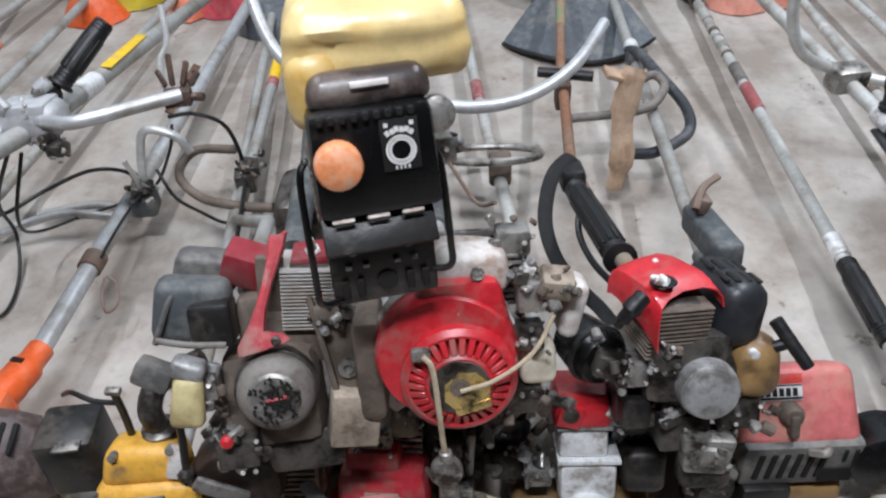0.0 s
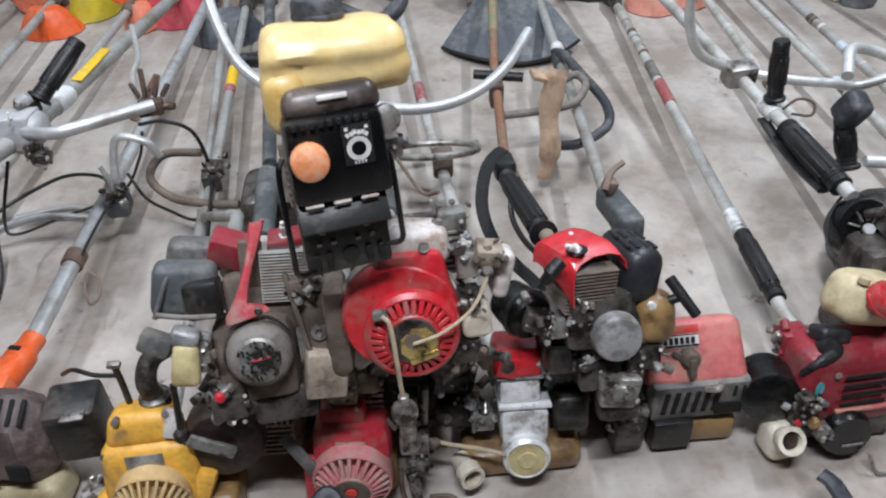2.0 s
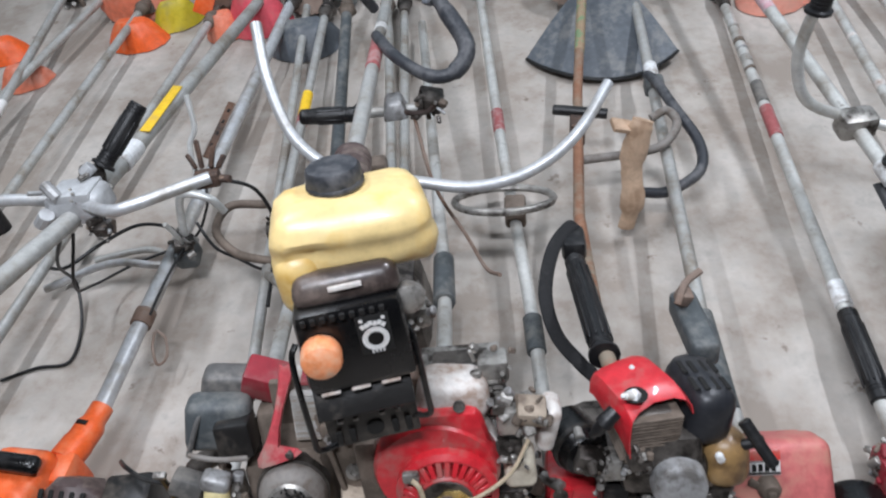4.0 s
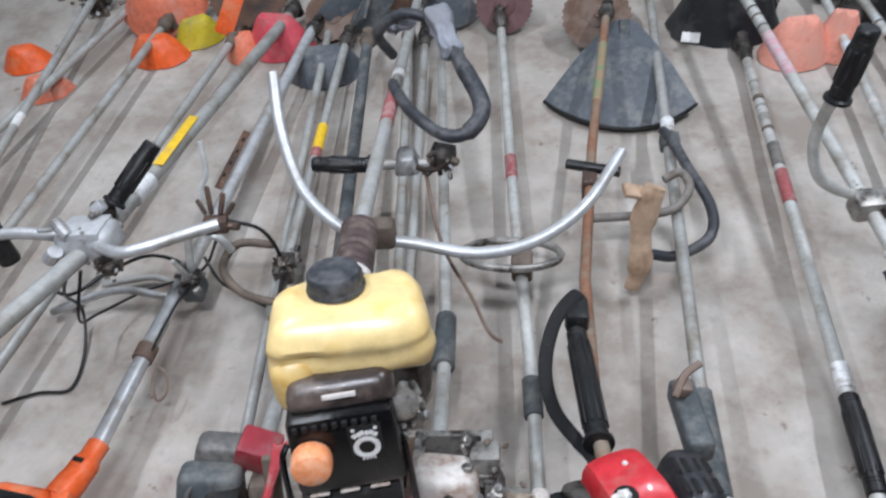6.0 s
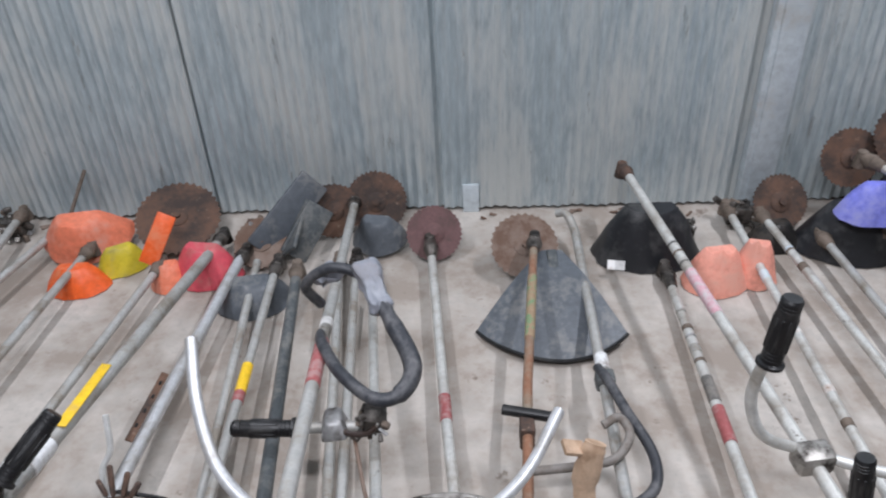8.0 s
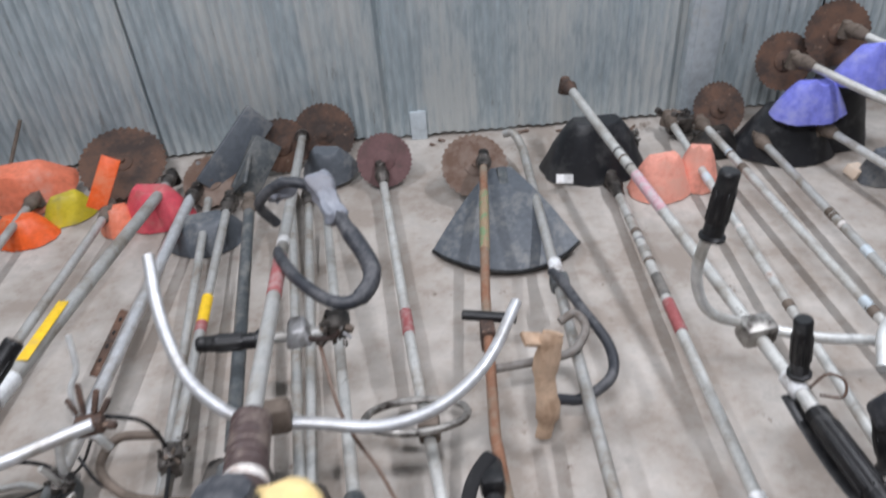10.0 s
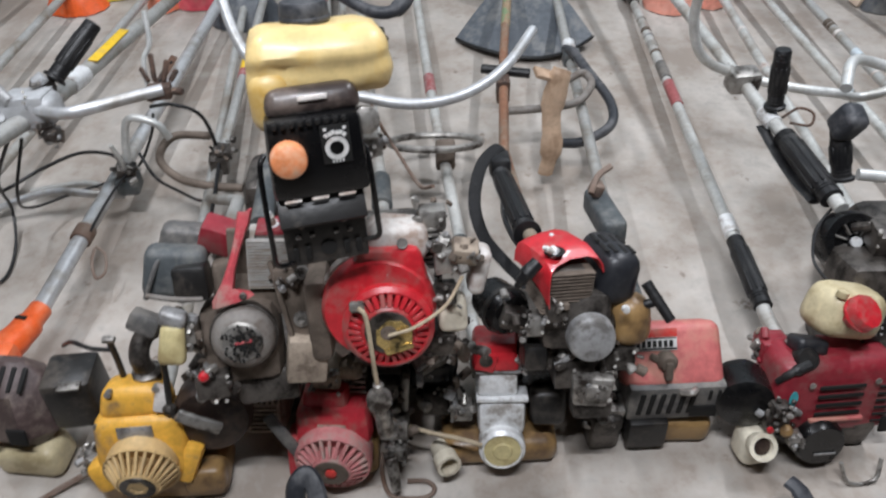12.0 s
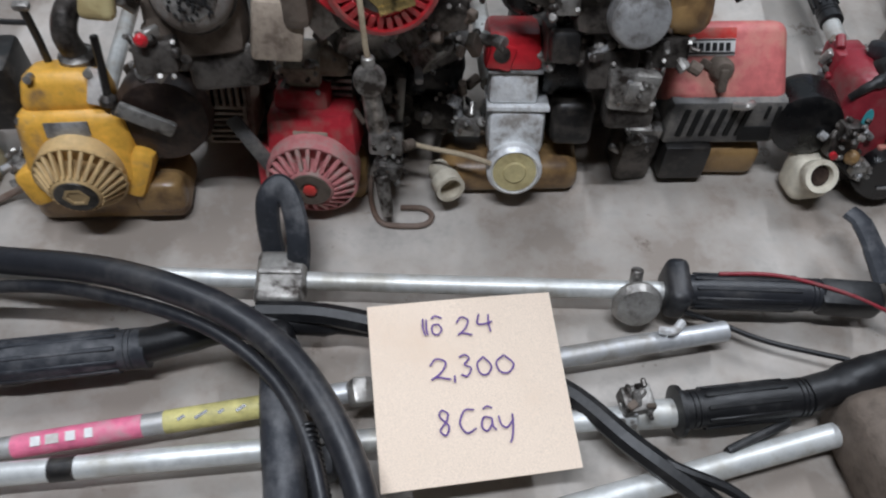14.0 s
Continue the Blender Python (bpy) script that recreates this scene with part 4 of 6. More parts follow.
# uncut slots and port: near-black boxes give their shade
for k in range(5):
    part("cowl_slot", rbox(mK @ pose(-0.036 + 0.020 * k, -0.0315, 0.0745, 45), 0.0085, 0.046, 0.008, 0.002, segs=1), void, cowl)
for k in range(5):
    part("cowl_slot", rbox(mK @ pose(-0.04, -0.058, 0.012 - 0.015 * k, 5), 0.05, 0.006, 0.006, 0.002, segs=1), void, cowl)
part("exhaust_port", rbox(mK @ pose(0.028, -0.058, -0.03, 5), 0.036, 0.006, 0.036, 0.003), void, cowl)
tank(K, pose(-0.708, 0.810, 0.04, 0, 0, -6), 0.13, 0.08, 0.075, tank_cream, 0.02)
part("lower_case", rbox(pose(-0.75, 0.87, 0.05, 0, 0, -6), 0.14, 0.09, 0.09, 0.015), black_dusty, K)
part("front_case", rbox(pose(-0.845, 0.90, 0.13, -10, 0, -6), 0.12, 0.12, 0.15, 0.022, segs=3), orange, K, "bright orange plastic engine case")
part("case_window", rbox(pose(-0.853, 0.838, 0.13, -10, 0, -6), 0.06, 0.012, 0.05, 0.004), black, K)
part("carry_handle", rbox(pose(-0.84, 0.92, 0.225, -10, 5, -6), 0.13, 0.035, 0.03, 0.013, segs=3), black, K, "black moulded top handle")
part("shaft_socket", sweep([(-0.79, 0.96, 0.14), (-0.775, 1.02, 0.13), (-0.763, 1.085, 0.125)], [0.031, 0.029, 0.023], 18), orange, K, "orange shaft socket")
part("fan_case", rbox(pose(-0.795, 0.935, 0.12, -6, 0, 0), 0.085, 0.07, 0.10, 0.016), orange, K)
part("socket_slot", rbox(pose(-0.772, 1.035, 0.158, -14, 0, -10), 0.022, 0.010, 0.004, 0.001), void, K)
shaft(K, [(-0.765, 1.07, 0.125), (-0.668, 2.65, 0.08)], 0.018, alu)
part("rusty_strip", rbox(pose(-0.728, 1.945, 0.128, -1.6, 25, -3.5), 0.020, 0.24, 0.006, 0.002), rust, K, "rusty flat steel strip along the shaft")
for k in range(4):
    part("strip_hole", rbox(pose(-0.7315 + 0.0034 * k, 1.875 + 0.05 * k, 0.1325 - 0.0014 * k, -1.6, 25, -3.5), 0.007, 0.014, 0.004, 0.001, segs=1), void, K)
part("strap_clamp", rod((-0.7515, 1.29, 0.119), (-0.749, 1.33, 0.118), 0.0235), rust_grey, K)
part("strap_ring", sweep([(-0.722, 1.29, 0.10), (-0.70, 1.275, 0.09), (-0.695, 1.24, 0.07), (-0.71, 1.22, 0.07), (-0.722, 1.25, 0.09), (-0.724, 1.285, 0.10)], 0.003, 8), rust_grey, K)
part("throttle_clamp", rbox(pose(-0.70, 1.50, 0.115, 0, 0, 5), 0.055, 0.06, 0.05, 0.012), rubber_grey, K)
carburettor(K, pose(-0.70, 1.505, 0.145, 10, 20, 15), 0.05, 24, casting_dark, "throttle_joint")
part("front_handle", sweep([(-0.70, 1.52, 0.14), (-0.685, 1.525, 0.22), (-0.66, 1.53, 0.28), (-0.60, 1.525, 0.27), (-0.575, 1.52, 0.23)], 0.009, 12), alu_white, K)
part("throttle_lever", sweep([(-0.70, 1.50, 0.14), (-0.69, 1.48, 0.20), (-0.695, 1.47, 0.25)], 0.0055, 8), alu_white, K)
cable(K, [(-0.69, 1.50, 0.15), (-0.705, 1.43, 0.15), (-0.725, 1.35, 0.135), (-0.73, 1.31, 0.13)], 0.003)
cable(K, [(-0.685, 1.569, 0.15), (-0.647, 1.532, 0.1), (-0.598, 1.526, 0.06), (-0.54, 1.50, 0.05), (-0.491, 1.468, 0.1)], 0.004)
gear_head(K, (-0.670, 2.62, 0.082), (-0.664, 2.73, 0.065))
blade(K, (-0.62, 2.76, 0.07), (0.05, -0.5, 0.85), 0.10, rust_grey, 30)

# added dark bulk and clutter, hiding the bright floor between the engines
for p, s_, k in (((-0.33, 0.865, 0.21), 0.085, 1), ((-0.26, 0.90, 0.16), 0.10, 2), ((-0.335, 0.86, 0.10), 0.08, 3)):
    carburettor(C, pose(*p, 10 * k, 20, 15 * k), s_, 200 + k, casting_brown, "lower_linkage")
part("sump", rbox(pose(-0.27, 0.93, 0.12, 0, 0, 8), 0.17, 0.12, 0.23, 0.03), casting_dark, C)
# the same added dark filling behind and below the red recoil engine
for p, s_, k in (((-0.06, 0.90, 0.24), 0.10, 1), ((0.045, 0.875, 0.24), 0.085, 2), ((0.065, 0.86, 0.33), 0.06, 3), ((-0.10, 0.86, 0.31), 0.07, 4)):
    carburettor(B, pose(*p, 12 * k, 15, 21 * k), s_, 210 + k, casting, "lower_linkage")
part("sump", rbox(pose(-0.03, 0.955, 0.15, 0, 0, 4), 0.20, 0.12, 0.28, 0.03), casting_dark, B)

# ---- small red engine in the front row ----
E = cutter("small dusty red engine with slotted starter, finned muffler", (-0.12, 0.80, 0), (-0.012, -0.018, 0))
mE = pose(-0.121, 0.772, 0.086, -20, 0, -3) @ Matrix.Scale(1.12, 4)
recoil(E, mE @ pose(0, 0, 0, 12), 0.062, pink_dust, casting_brown, 24, 0.034, 0.52, 0.92, 0.45, 0.46)
part("hub_bolt", lathe(mE @ pose(0, 0, 0, 12) @ FACE @ pose(0, 0, 0.035), [(0.009, 0), (0.009, 0.004), (0.004, 0.006), (0, 0.006)], 8), red_label, E)
bm = rbox(mE @ pose(0.0, 0.03, 0.055), 0.125, 0.07, 0.07, 0.014, (0.9, 1), segs=2)
housing_e = part("fan_housing", bm, red_mid, E, "dusty red fan housing")
part("housing_top", rbox(mE @ pose(-0.012, 0.035, 0.098), 0.075, 0.06, 0.035, 0.01, (0.9, 0.9)), red_mid, housing_e)
part("housing_side", rbox(mE @ pose(-0.065, 0.03, -0.02), 0.03, 0.05, 0.09, 0.01), red_mid, housing_e)
part("housing_patch", rbox(mE @ pose(0.0, -0.0055, 0.052), 0.045, 0.002, 0.022, 0.001), casting_beige, E)
part("strut", rbox(mE @ pose(-0.075, -0.012, 0.045, 0, -32), 0.02, 0.008, 0.085, 0.003), grey_plastic, E)
fins(E, mE @ pose(0.0, 0.075, 0.11), 0.10, 0.075, 0.06, 6, casting)
part("cylinder_head", rbox(mE @ pose(0.0, 0.05, 0.142, 10), 0.10, 0.06, 0.028, 0.012, (0.8, 0.7), segs=3), casting_beige, E)
carburettor(E, mE @ pose(-0.01, 0.03, 0.135, 20), 0.05, 43, casting_beige, "valve_cover")
carburettor(E, mE @ pose(0.10, 0.015, 0.0), 0.035, 44, casting, "drain_linkage")
mM = mE @ pose(-0.118, 0.062, 0.082, 0, 0, 4)
part("muffler", rbox(mM, 0.075, 0.075, 0.115, 0.012), casting_beige, E)
grille(E, mM @ pose(0, -0.041, 0.012), 0.055, 0.03, 6, casting_beige, 0.5, 0, 0.006, "muffler_grille")
grille(E, mM @ pose(0.0, -0.041, -0.03, 0, 90), 0.05, 0.05, 6, casting_beige, 0.5, 0, 0.006, "muffler_grille")
grille(E, mM @ pose(0, -0.01, 0.060, 90), 0.055, 0.04, 5, casting_beige, 0.5, 0, 0.006, "muffler_grille")
carburettor(E, mE @ pose(0.095, 0.03, 0.04), 0.05, 41, casting)
carburettor(E, mE @ pose(0.085, 0.05, 0.10), 0.04, 42, casting_dark, "linkage")
part("valve_stem", rod(at(mE, 0.09, 0.0, 0.0), at(mE, 0.10, -0.01, -0.06), 0.012, 0.009), casting, E)
part("crankcase", rbox(pose(-0.12, 0.83, 0.06), 0.12, 0.09, 0.115, 0.018), casting_dark, E)
tank(E, pose(-0.12, 0.82, 0.025), 0.15, 0.09, 0.045, tank_amber, 0.015)
shaft(E, [(-0.11, 0.87, 0.11), (-0.16, 1.4, 0.10), (-0.262, 2.62, 0.06)], 0.013, tube_grey)
gear_head(E, (-0.258, 2.58, 0.065), (-0.268, 2.70, 0.06))

# ---- silver crankcase engine ----
F = cutter("engine with bare silver crankcase, red cowl and amber tank", (0.17, 0.83, 0), (-0.008, -0.008, 0))
mF = pose(0.177, 0.785, 0.078, -22, 0, 0)
f = mF @ FACE
part("starter_drum", lathe(f, [(0.040, -0.02), (0.042, 0.0), (0.042, 0.02), (0.036, 0.026), (0.034, 0.022), (0.016, 0.020), (0.014, 0.026), (0, 0.026)], 28), silver, F)
part("drum_plate", lathe(f, [(0.033, 0.0205), (0.033, 0.0242), (0.018, 0.0248), (0.016, 0.0275), (0, 0.0275)], 24), filter_foam, F)
part("crankcase", rbox(mF @ pose(0, 0.03, 0.055), 0.085, 0.07, 0.075, 0.012), silver, F, "bare silver-painted crankcase")
part("case_flange", rbox(mF @ pose(0, 0.03, 0.096), 0.092, 0.074, 0.008, 0.002), silver, F)
part("cylinder", rbox(mF @ pose(-0.008, 0.03, 0.126), 0.074, 0.06, 0.052, 0.008, (0.92, 1)), silver, F)
part("cylinder_lip", rbox(mF @ pose(-0.008, 0.03, 0.152), 0.080, 0.068, 0.006, 0.002), cap_grey, F)
bm = rbox(mF @ pose(-0.012, 0.035, 0.182), 0.085, 0.085, 0.056, 0.010, (0.88, 0.85))
rbox(mF @ pose(-0.03, -0.005, 0.176, 0, 14), 0.036, 0.012, 0.036, 0.004, bm=bm)
part("engine_cowl", bm, red, F, "bright red cowl")
part("cowl_hole", lathe(mF @ pose(-0.03, -0.0105, 0.182) @ FACE, [(0.011, 0), (0.012, 0.003), (0.008, 0.003), (0, 0.002)], 16), casting_dark, F)
carburettor(F, mF @ pose(-0.11, 0.05, 0.07), 0.07, 51, casting_dark)
carburettor(F, mF @ pose(-0.072, 0.03, 0.055), 0.045, 52, casting, "linkage")
part("air_box", rbox(mF @ pose(-0.125, 0.08, 0.12, 0, 12), 0.09, 0.08, 0.08, 0.018, segs=3), black, F)
part("side_plate", rbox(mF @ pose(-0.175, 0.04, 0.07, 0, 4), 0.014, 0.06, 0.13, 0.004), casting, F)
part("muffler", rbox(mF @ pose(0.085, 0.04, 0.065), 0.065, 0.07, 0.075, 0.015, segs=3), black_dusty, F)
part("rear_case", rbox(mF @ pose(0.075, 0.07, 0.135), 0.085, 0.08, 0.08, 0.018), black, F)
tank(F, pose(0.175, 0.83, 0.032, 0, 0, 2), 0.225, 0.10, 0.06, tank_amber, 0.022)
m = mF @ pose(-0.105, 0.0, -0.028, 5, 0, 20) @ FACE
part("filler_neck", lathe(m, [(0.017, -0.03), (0.020, 0.0), (0.023, 0.004), (0.023, 0.028), (0.017, 0.028), (0.016, 0.004), (0, 0.003)], 28), cream, F, "open cream filler neck")
cable(F, [(-0.0, 0.815, 0.095), (0.05, 0.79, 0.108), (0.10, 0.775, 0.112), (0.14, 0.765, 0.105)], 0.004, rope, "starter_cord")
shaft(F, [(0.14, 0.90, 0.13), (0.119, 1.252, 0.105), (0.05, 1.90, 0.07), (-0.02, 2.70, 0.06)], 0.0145, tube_white)
part("band", rod((0.0475, 1.93, 0.0697), (0.040, 2.02, 0.0685), 0.0162), red_worn, F, "dull red sticker")
part("joint", rod((0.121, 1.20, 0.108), (0.114, 1.29, 0.103), 0.02), rubber_grey, F)
part("ring_handle", sweep([(0.06 + 0.115 * math.cos(a), 1.60 + 0.07 * math.sin(a), 0.145 - 0.03 * math.sin(a)) for a in [math.pi * 2 * k / 16 for k in range(17)]], 0.009, 10, 3), casting, F)
part("ring_clamp", rbox(pose(0.085, 1.60, 0.105), 0.05, 0.05, 0.07, 0.008), casting_brown, F)
gear_head(F, (-0.015, 2.66, 0.065), (-0.025, 2.74, 0.08))
blade(F, (-0.01, 2.765, 0.090), (0.05, -0.75, 0.62), 0.098, maroon, 34)

# ---- red-topped engine with a grey starter drum ----
G = cutter("engine with bright red cowl, finned cylinder and scuffed grey drum", (0.29, 0.88, 0.24))
mG = pose(0.303, 0.812, 0.343, -28, 0, 2)
mG_ = mG @ Matrix.Scale(0.86, 4)
f = mG_ @ FACE
part("drum_collar", lathe(mG @ pose(-0.004, 0.022, 0.006) @ FACE, [(0.050, -0.03), (0.051, 0.0), (0.047, 0.006), (0, 0.007)], 34), casting_dark, G)
part("starter_drum", lathe(f, [(0.046, -0.05), (0.046, 0.012), (0.043, 0.020), (0.041, 0.021), (0.041, 0.024), (0.037, 0.026), (0, 0.027)], 34), cap_grey, G, "scuffed grey starter drum")
carburettor(G, mG @ pose(-0.055, 0.0, 0.045), 0.04, 66, casting_dark, "linkage")
part("drum_backing", rbox(mG @ pose(-0.02, 0.035, 0.02), 0.12, 0.06, 0.10, 0.02), casting_dark, G)
part("crankcase", rbox(mG @ pose(0.0, 0.09, 0.01), 0.13, 0.08, 0.13, 0.02), casting_dark, G)
mQ = pose(0.252, 0.915, 0.444, -14, 8, 12)
mR = pose(0.250, 0.912, 0.444, -18, 4, 26)
bm = bmesh.new()
rows = []
for k in range(9):
    v = k / 8
    row = []
    for x, z in ((-0.054, -0.050 + 0.030 * v), (-0.053, -0.020), (-0.050, -0.002), (-0.043, 0.009), (-0.028, 0.0135), (0.0, 0.015), (0.028, 0.0135), (0.043, 0.008), (0.050, -0.003), (0.052, -0.018)):
        bow = 0.016 * max(0.0, 1 - (x / 0.05) ** 2)
        y = -0.058 + bow + (0.112 - bow) * v
        drop = 0.016 * max(0.0, 1 - v / 0.35) ** 2 + 0.010 * max(0.0, (v - 0.75) / 0.25) ** 2
        row.append(bm.verts.new(at(mR, x * (1 - 0.10 * v), y, z - drop)))
    rows.append(row)
for a, b in zip(rows, rows[1:]):
    for p, q, q2, p2 in zip(a, a[1:], b[1:], b):
        bm.faces.new((p, q, q2, p2))
bmesh.ops.recalc_face_normals(bm, faces=bm.faces[:])
bmesh.ops.solidify(bm, geom=bm.faces[:], thickness=0.0022)
part("engine_cowl", bm, red, G, "bright red bent sheet-metal cowl, chipped")
part("cowl_rivet", lathe(mR @ pose(0.005, 0.02, 0.014), [(0.005, 0), (0.003, 0.003), (0, 0.003)], 10), silver, G)
# a near-black disc paints the shade of the hole
part("plug_hole", lathe(mR @ pose(-0.022, -0.03, 0.0135), [(0.017, 0), (0.016, 0.0015), (0, 0.0015)], 18), void, G)
a = at(mR, -0.022, -0.03, 0.012)
spark_plug(G, a, (-0.45, -0.35, 0.6), [a + Vector((-0.030, -0.025, 0.004)), a + Vector((-0.042, -0.035, -0.002)), a + Vector((-0.052, -0.042, -0.012)), a + Vector((-0.060, -0.042, -0.03))])
fins(G, mQ @ pose(0.004, -0.022, -0.052), 0.084, 0.076, 0.075, 12, casting_brown)
bm = rbox(mQ @ pose(0.096, 0.0, -0.045, -4, 8), 0.075, 0.13, 0.095, 0.026, (0.9, 0.9), segs=3)
muf = part("muffler_cover", bm, worn_black, G, "glossy black slotted muffler cover")
# near-black boxes on the cover paint the shade of its slots
for i in range(2):
    for k in range(4):
        part("cover_slot", rbox(mQ @ pose(0.072 + 0.016 * k, -0.022 + 0.038 * i, 0.0050 - 0.0022 * k + 0.0014 - 0.0027 * i, -4, 8), 0.009, 0.028, 0.004, 0.002, segs=1), void, muf)
tank(G, mG @ pose(0.075, 0.045, 0.01), 0.07, 0.07, 0.09, tank_amber, 0.03)
part("tank_screw", lathe(mG @ pose(0.052, -0.01, 0.05) @ FACE, [(0.006, 0), (0.006, 0.01), (0, 0.012)], 10), silver, G)
carburettor(G, mG @ pose(-0.092, 0.03, 0.015), 0.05, 61, casting)
part("air_box", lathe(mG @ pose(-0.132, 0.055, 0.030, 10, 0, 24) @ FACE, [(0.036, -0.05), (0.040, -0.02), (0.040, 0.012), (0.034, 0.022), (0.022, 0.024), (0.020, 0.018), (0, 0.018)], 26), black, G, "round black air filter box")
part("box_band", lathe(mG @ pose(-0.132, 0.055, 0.030, 10, 0, 24) @ FACE, [(0.040, -0.006), (0.043, -0.004), (0.043, 0.004), (0.040, 0.006)], 26), black_dusty, G)
carburettor(G, mG @ pose(-0.122, 0.02, 0.030, 10, 20), 0.045, 67, casting_dark, "choke_linkage")
part("box_tab", rbox(mG @ pose(-0.085, 0.03, -0.045), 0.04, 0.03, 0.045, 0.008), black_dusty, G)
part("lower_bracket", rbox(mG @ pose(0.006, 0.012, -0.100, 8, 6), 0.058, 0.03, 0.055, 0.006, (1.25, 1)), casting, G)
carburettor(G, mG @ pose(0.012, 0.005, -0.098, 8, 10), 0.04, 68, casting, "bracket_fitting")
# clutter and a dark block added to fill the gap under this engine
carburettor(G, mG @ pose(-0.02, 0.045, -0.075), 0.075, 63, casting_dark, "lower_linkage")
carburettor(G, mG @ pose(0.055, 0.045, -0.055), 0.06, 64, casting_dark, "lower_linkage")
carburettor(G, mG @ pose(-0.075, 0.07, -0.05), 0.07, 65, casting_dark, "lower_linkage")
part("sump", rbox(pose(0.27, 0.955, 0.13, 0, 0, 4), 0.22, 0.12, 0.25, 0.03), casting_dark, G)
part("lower_foot", rbox(mG @ pose(0.01, 0.03, -0.13), 0.07, 0.04, 0.06, 0.012), casting_dark, G)
bm = rod(at(mG, 0.085, 0.03, 0.035), at(mG, 0.122, 0.02, 0.05), 0.008)
rod(at(mG, 0.096, 0.032, 0.076), at(mG, 0.132, 0.004, 0.018), 0.0095, 0.0085, bm=bm)
part("starter_handle", bm, rubber, G, "black T-shaped starter handle")
part("shaft_clamp", rbox(pose(0.356, 1.045, 0.392, -14, 0, 6), 0.042, 0.14, 0.045, 0.010, segs=3), rubber_grey, G)
bm = sweep([(0.33, 1.06, 0.43), (0.345, 1.09, 0.445), (0.37, 1.11, 0.45)], 0.006, 8)
rbox(pose(0.343, 1.08, 0.425, 0, 20, 10), 0.020, 0.026, 0.026, 0.004, bm=bm)
part("rusty_latch", bm, rust_grey, G)
shaft(G, [(0.222, 0.94, 0.42), (0.212, 1.032, 0.388), (0.215, 1.475, 0.2), (0.246, 1.95, 0.165), (0.304, 2.53, 0.185)], 0.0125, rust_tube)
part("band", rod((0.263, 2.12, 0.171), (0.289, 2.38, 0.180), 0.0140), material("green_flecked_paint", (0.34, 0.24, 0.15), 0.6, 0.1, (0.16, 0.27, 0.14), 0.30, 60, 30, 0.1), G)
grip(G, (0.214, 0.985, 0.405), (0.188, 1.253, 0.318), 0.019, rubber, "throttle_grip")
part("throttle_head", rbox(pose(0.19, 1.31, 0.30, -18, 0, 0), 0.045, 0.08, 0.045, 0.012), rubber, G)
part("strap", sweep([(0.205, 1.35, 0.30), (0.188, 1.34, 0.32), (0.150, 1.275, 0.325), (0.132, 1.19, 0.3), (0.148, 1.122, 0.27), (0.187, 1.081, 0.24), (0.215, 1.06, 0.22), (0.235, 1.03, 0.21)], 0.013, 10, 6, flat=0.24), matte_black, G, "flat black carrying strap")
part("throttle_lever", sweep([(0.205, 1.26, 0.30), (0.192, 1.20, 0.27), (0.205, 1.12, 0.27), (0.235, 1.02, 0.30)], 0.006, 8), rubber, G)
part("side_handle", rod((0.178, 1.842, 0.2), (0.307, 1.813, 0.2), 0.013), rubber, G)
part("handle_bracket", rbox(pose(0.235, 1.80, 0.165), 0.035, 0.05, 0.07, 0.006), rust, G)
blade(G, (0.285, 2.64, 0.11), (0.12, -0.6, 0.8), 0.115, rust_grey, 30)
gear_head(G, (0.302, 2.51, 0.184), (0.312, 2.60, 0.17), casting_dark)

# ---- faded red engine with a grey grille ----
H = cutter("engine with faded red hood over a dusty grey slotted grille", (0.49, 0.90, 0), (0, -0.022, 0))
mH = pose(0.490, 0.835, 0.09, -8, 0, 2)
mS = mH @ pose(-0.002, 0.082, 0.088, -40)
hood_h = part("hood", rbox(mS, 0.182, 0.088, 0.125, 0.020, (0.96, 0.9), segs=4), red_faded, H, "sun-faded red plastic hood")
part("hood_back", rbox(mH @ pose(-0.002, 0.115, 0.075, -10), 0.165, 0.09, 0.08, 0.02, (0.95, 0.9), segs=3), red_faded, hood_h)
lab = part("name_label", rbox(mS @ pose(-0.043, -0.0435, 0.031, 2), 0.092, 0.002, 0.040, 0.0005), white, hood_h, "white and red maker's label")
part("label_red", rbox(mS @ pose(-0.043, -0.0436, 0.043, 2), 0.093, 0.003, 0.016, 0.0005), red_label, lab)
part("label_rule", rbox(mS @ pose(-0.043, -0.0446, 0.0145, 2), 0.090, 0.002, 0.003, 0), void, lab)
part("label_rule", rbox(mS @ pose(-0.043, -0.0443, 0.0335, 2), 0.090, 0.002, 0.002, 0), void, lab)
for k in range(8):
    part("label_bar", rbox(mS @ pose(-0.078 + 0.0100 * k, -0.0446, 0.0235, 2), 0.0068, 0.002, 0.012, 0.0003, segs=1), void, lab)
bm = lathe(mS @ pose(-0.018, -0.040, -0.006, 20) @ FACE, [(0.018, -0.01), (0.018, 0.014), (0.013, 0.022), (0, 0.023)], 20)
rbox(mS @ pose(-0.018, -0.052, -0.024, 20), 0.014, 0.022, 0.035, 0.004, bm=bm)
rbox(mS @ pose(-0.038, -0.046, -0.002, 20, 30), 0.022, 0.01, 0.012, 0.003, bm=bm)
part("choke_knob", bm, casting_brown, H)
part("plug_stub", sweep([at(mH, 0.0, 0.0, 0.075), at(mH, 0.015, -0.012, 0.085), at(mH, 0.026, 0.0, 0.08)], 0.006, 8), casting, H)
bm = rbox(mH @ pose(0, 0.055, 0.035), 0.180, 0.10, 0.085, 0.010)
low = part("muffler_housing", bm, grey_plastic, H, "dusty grey slotted plastic housing")
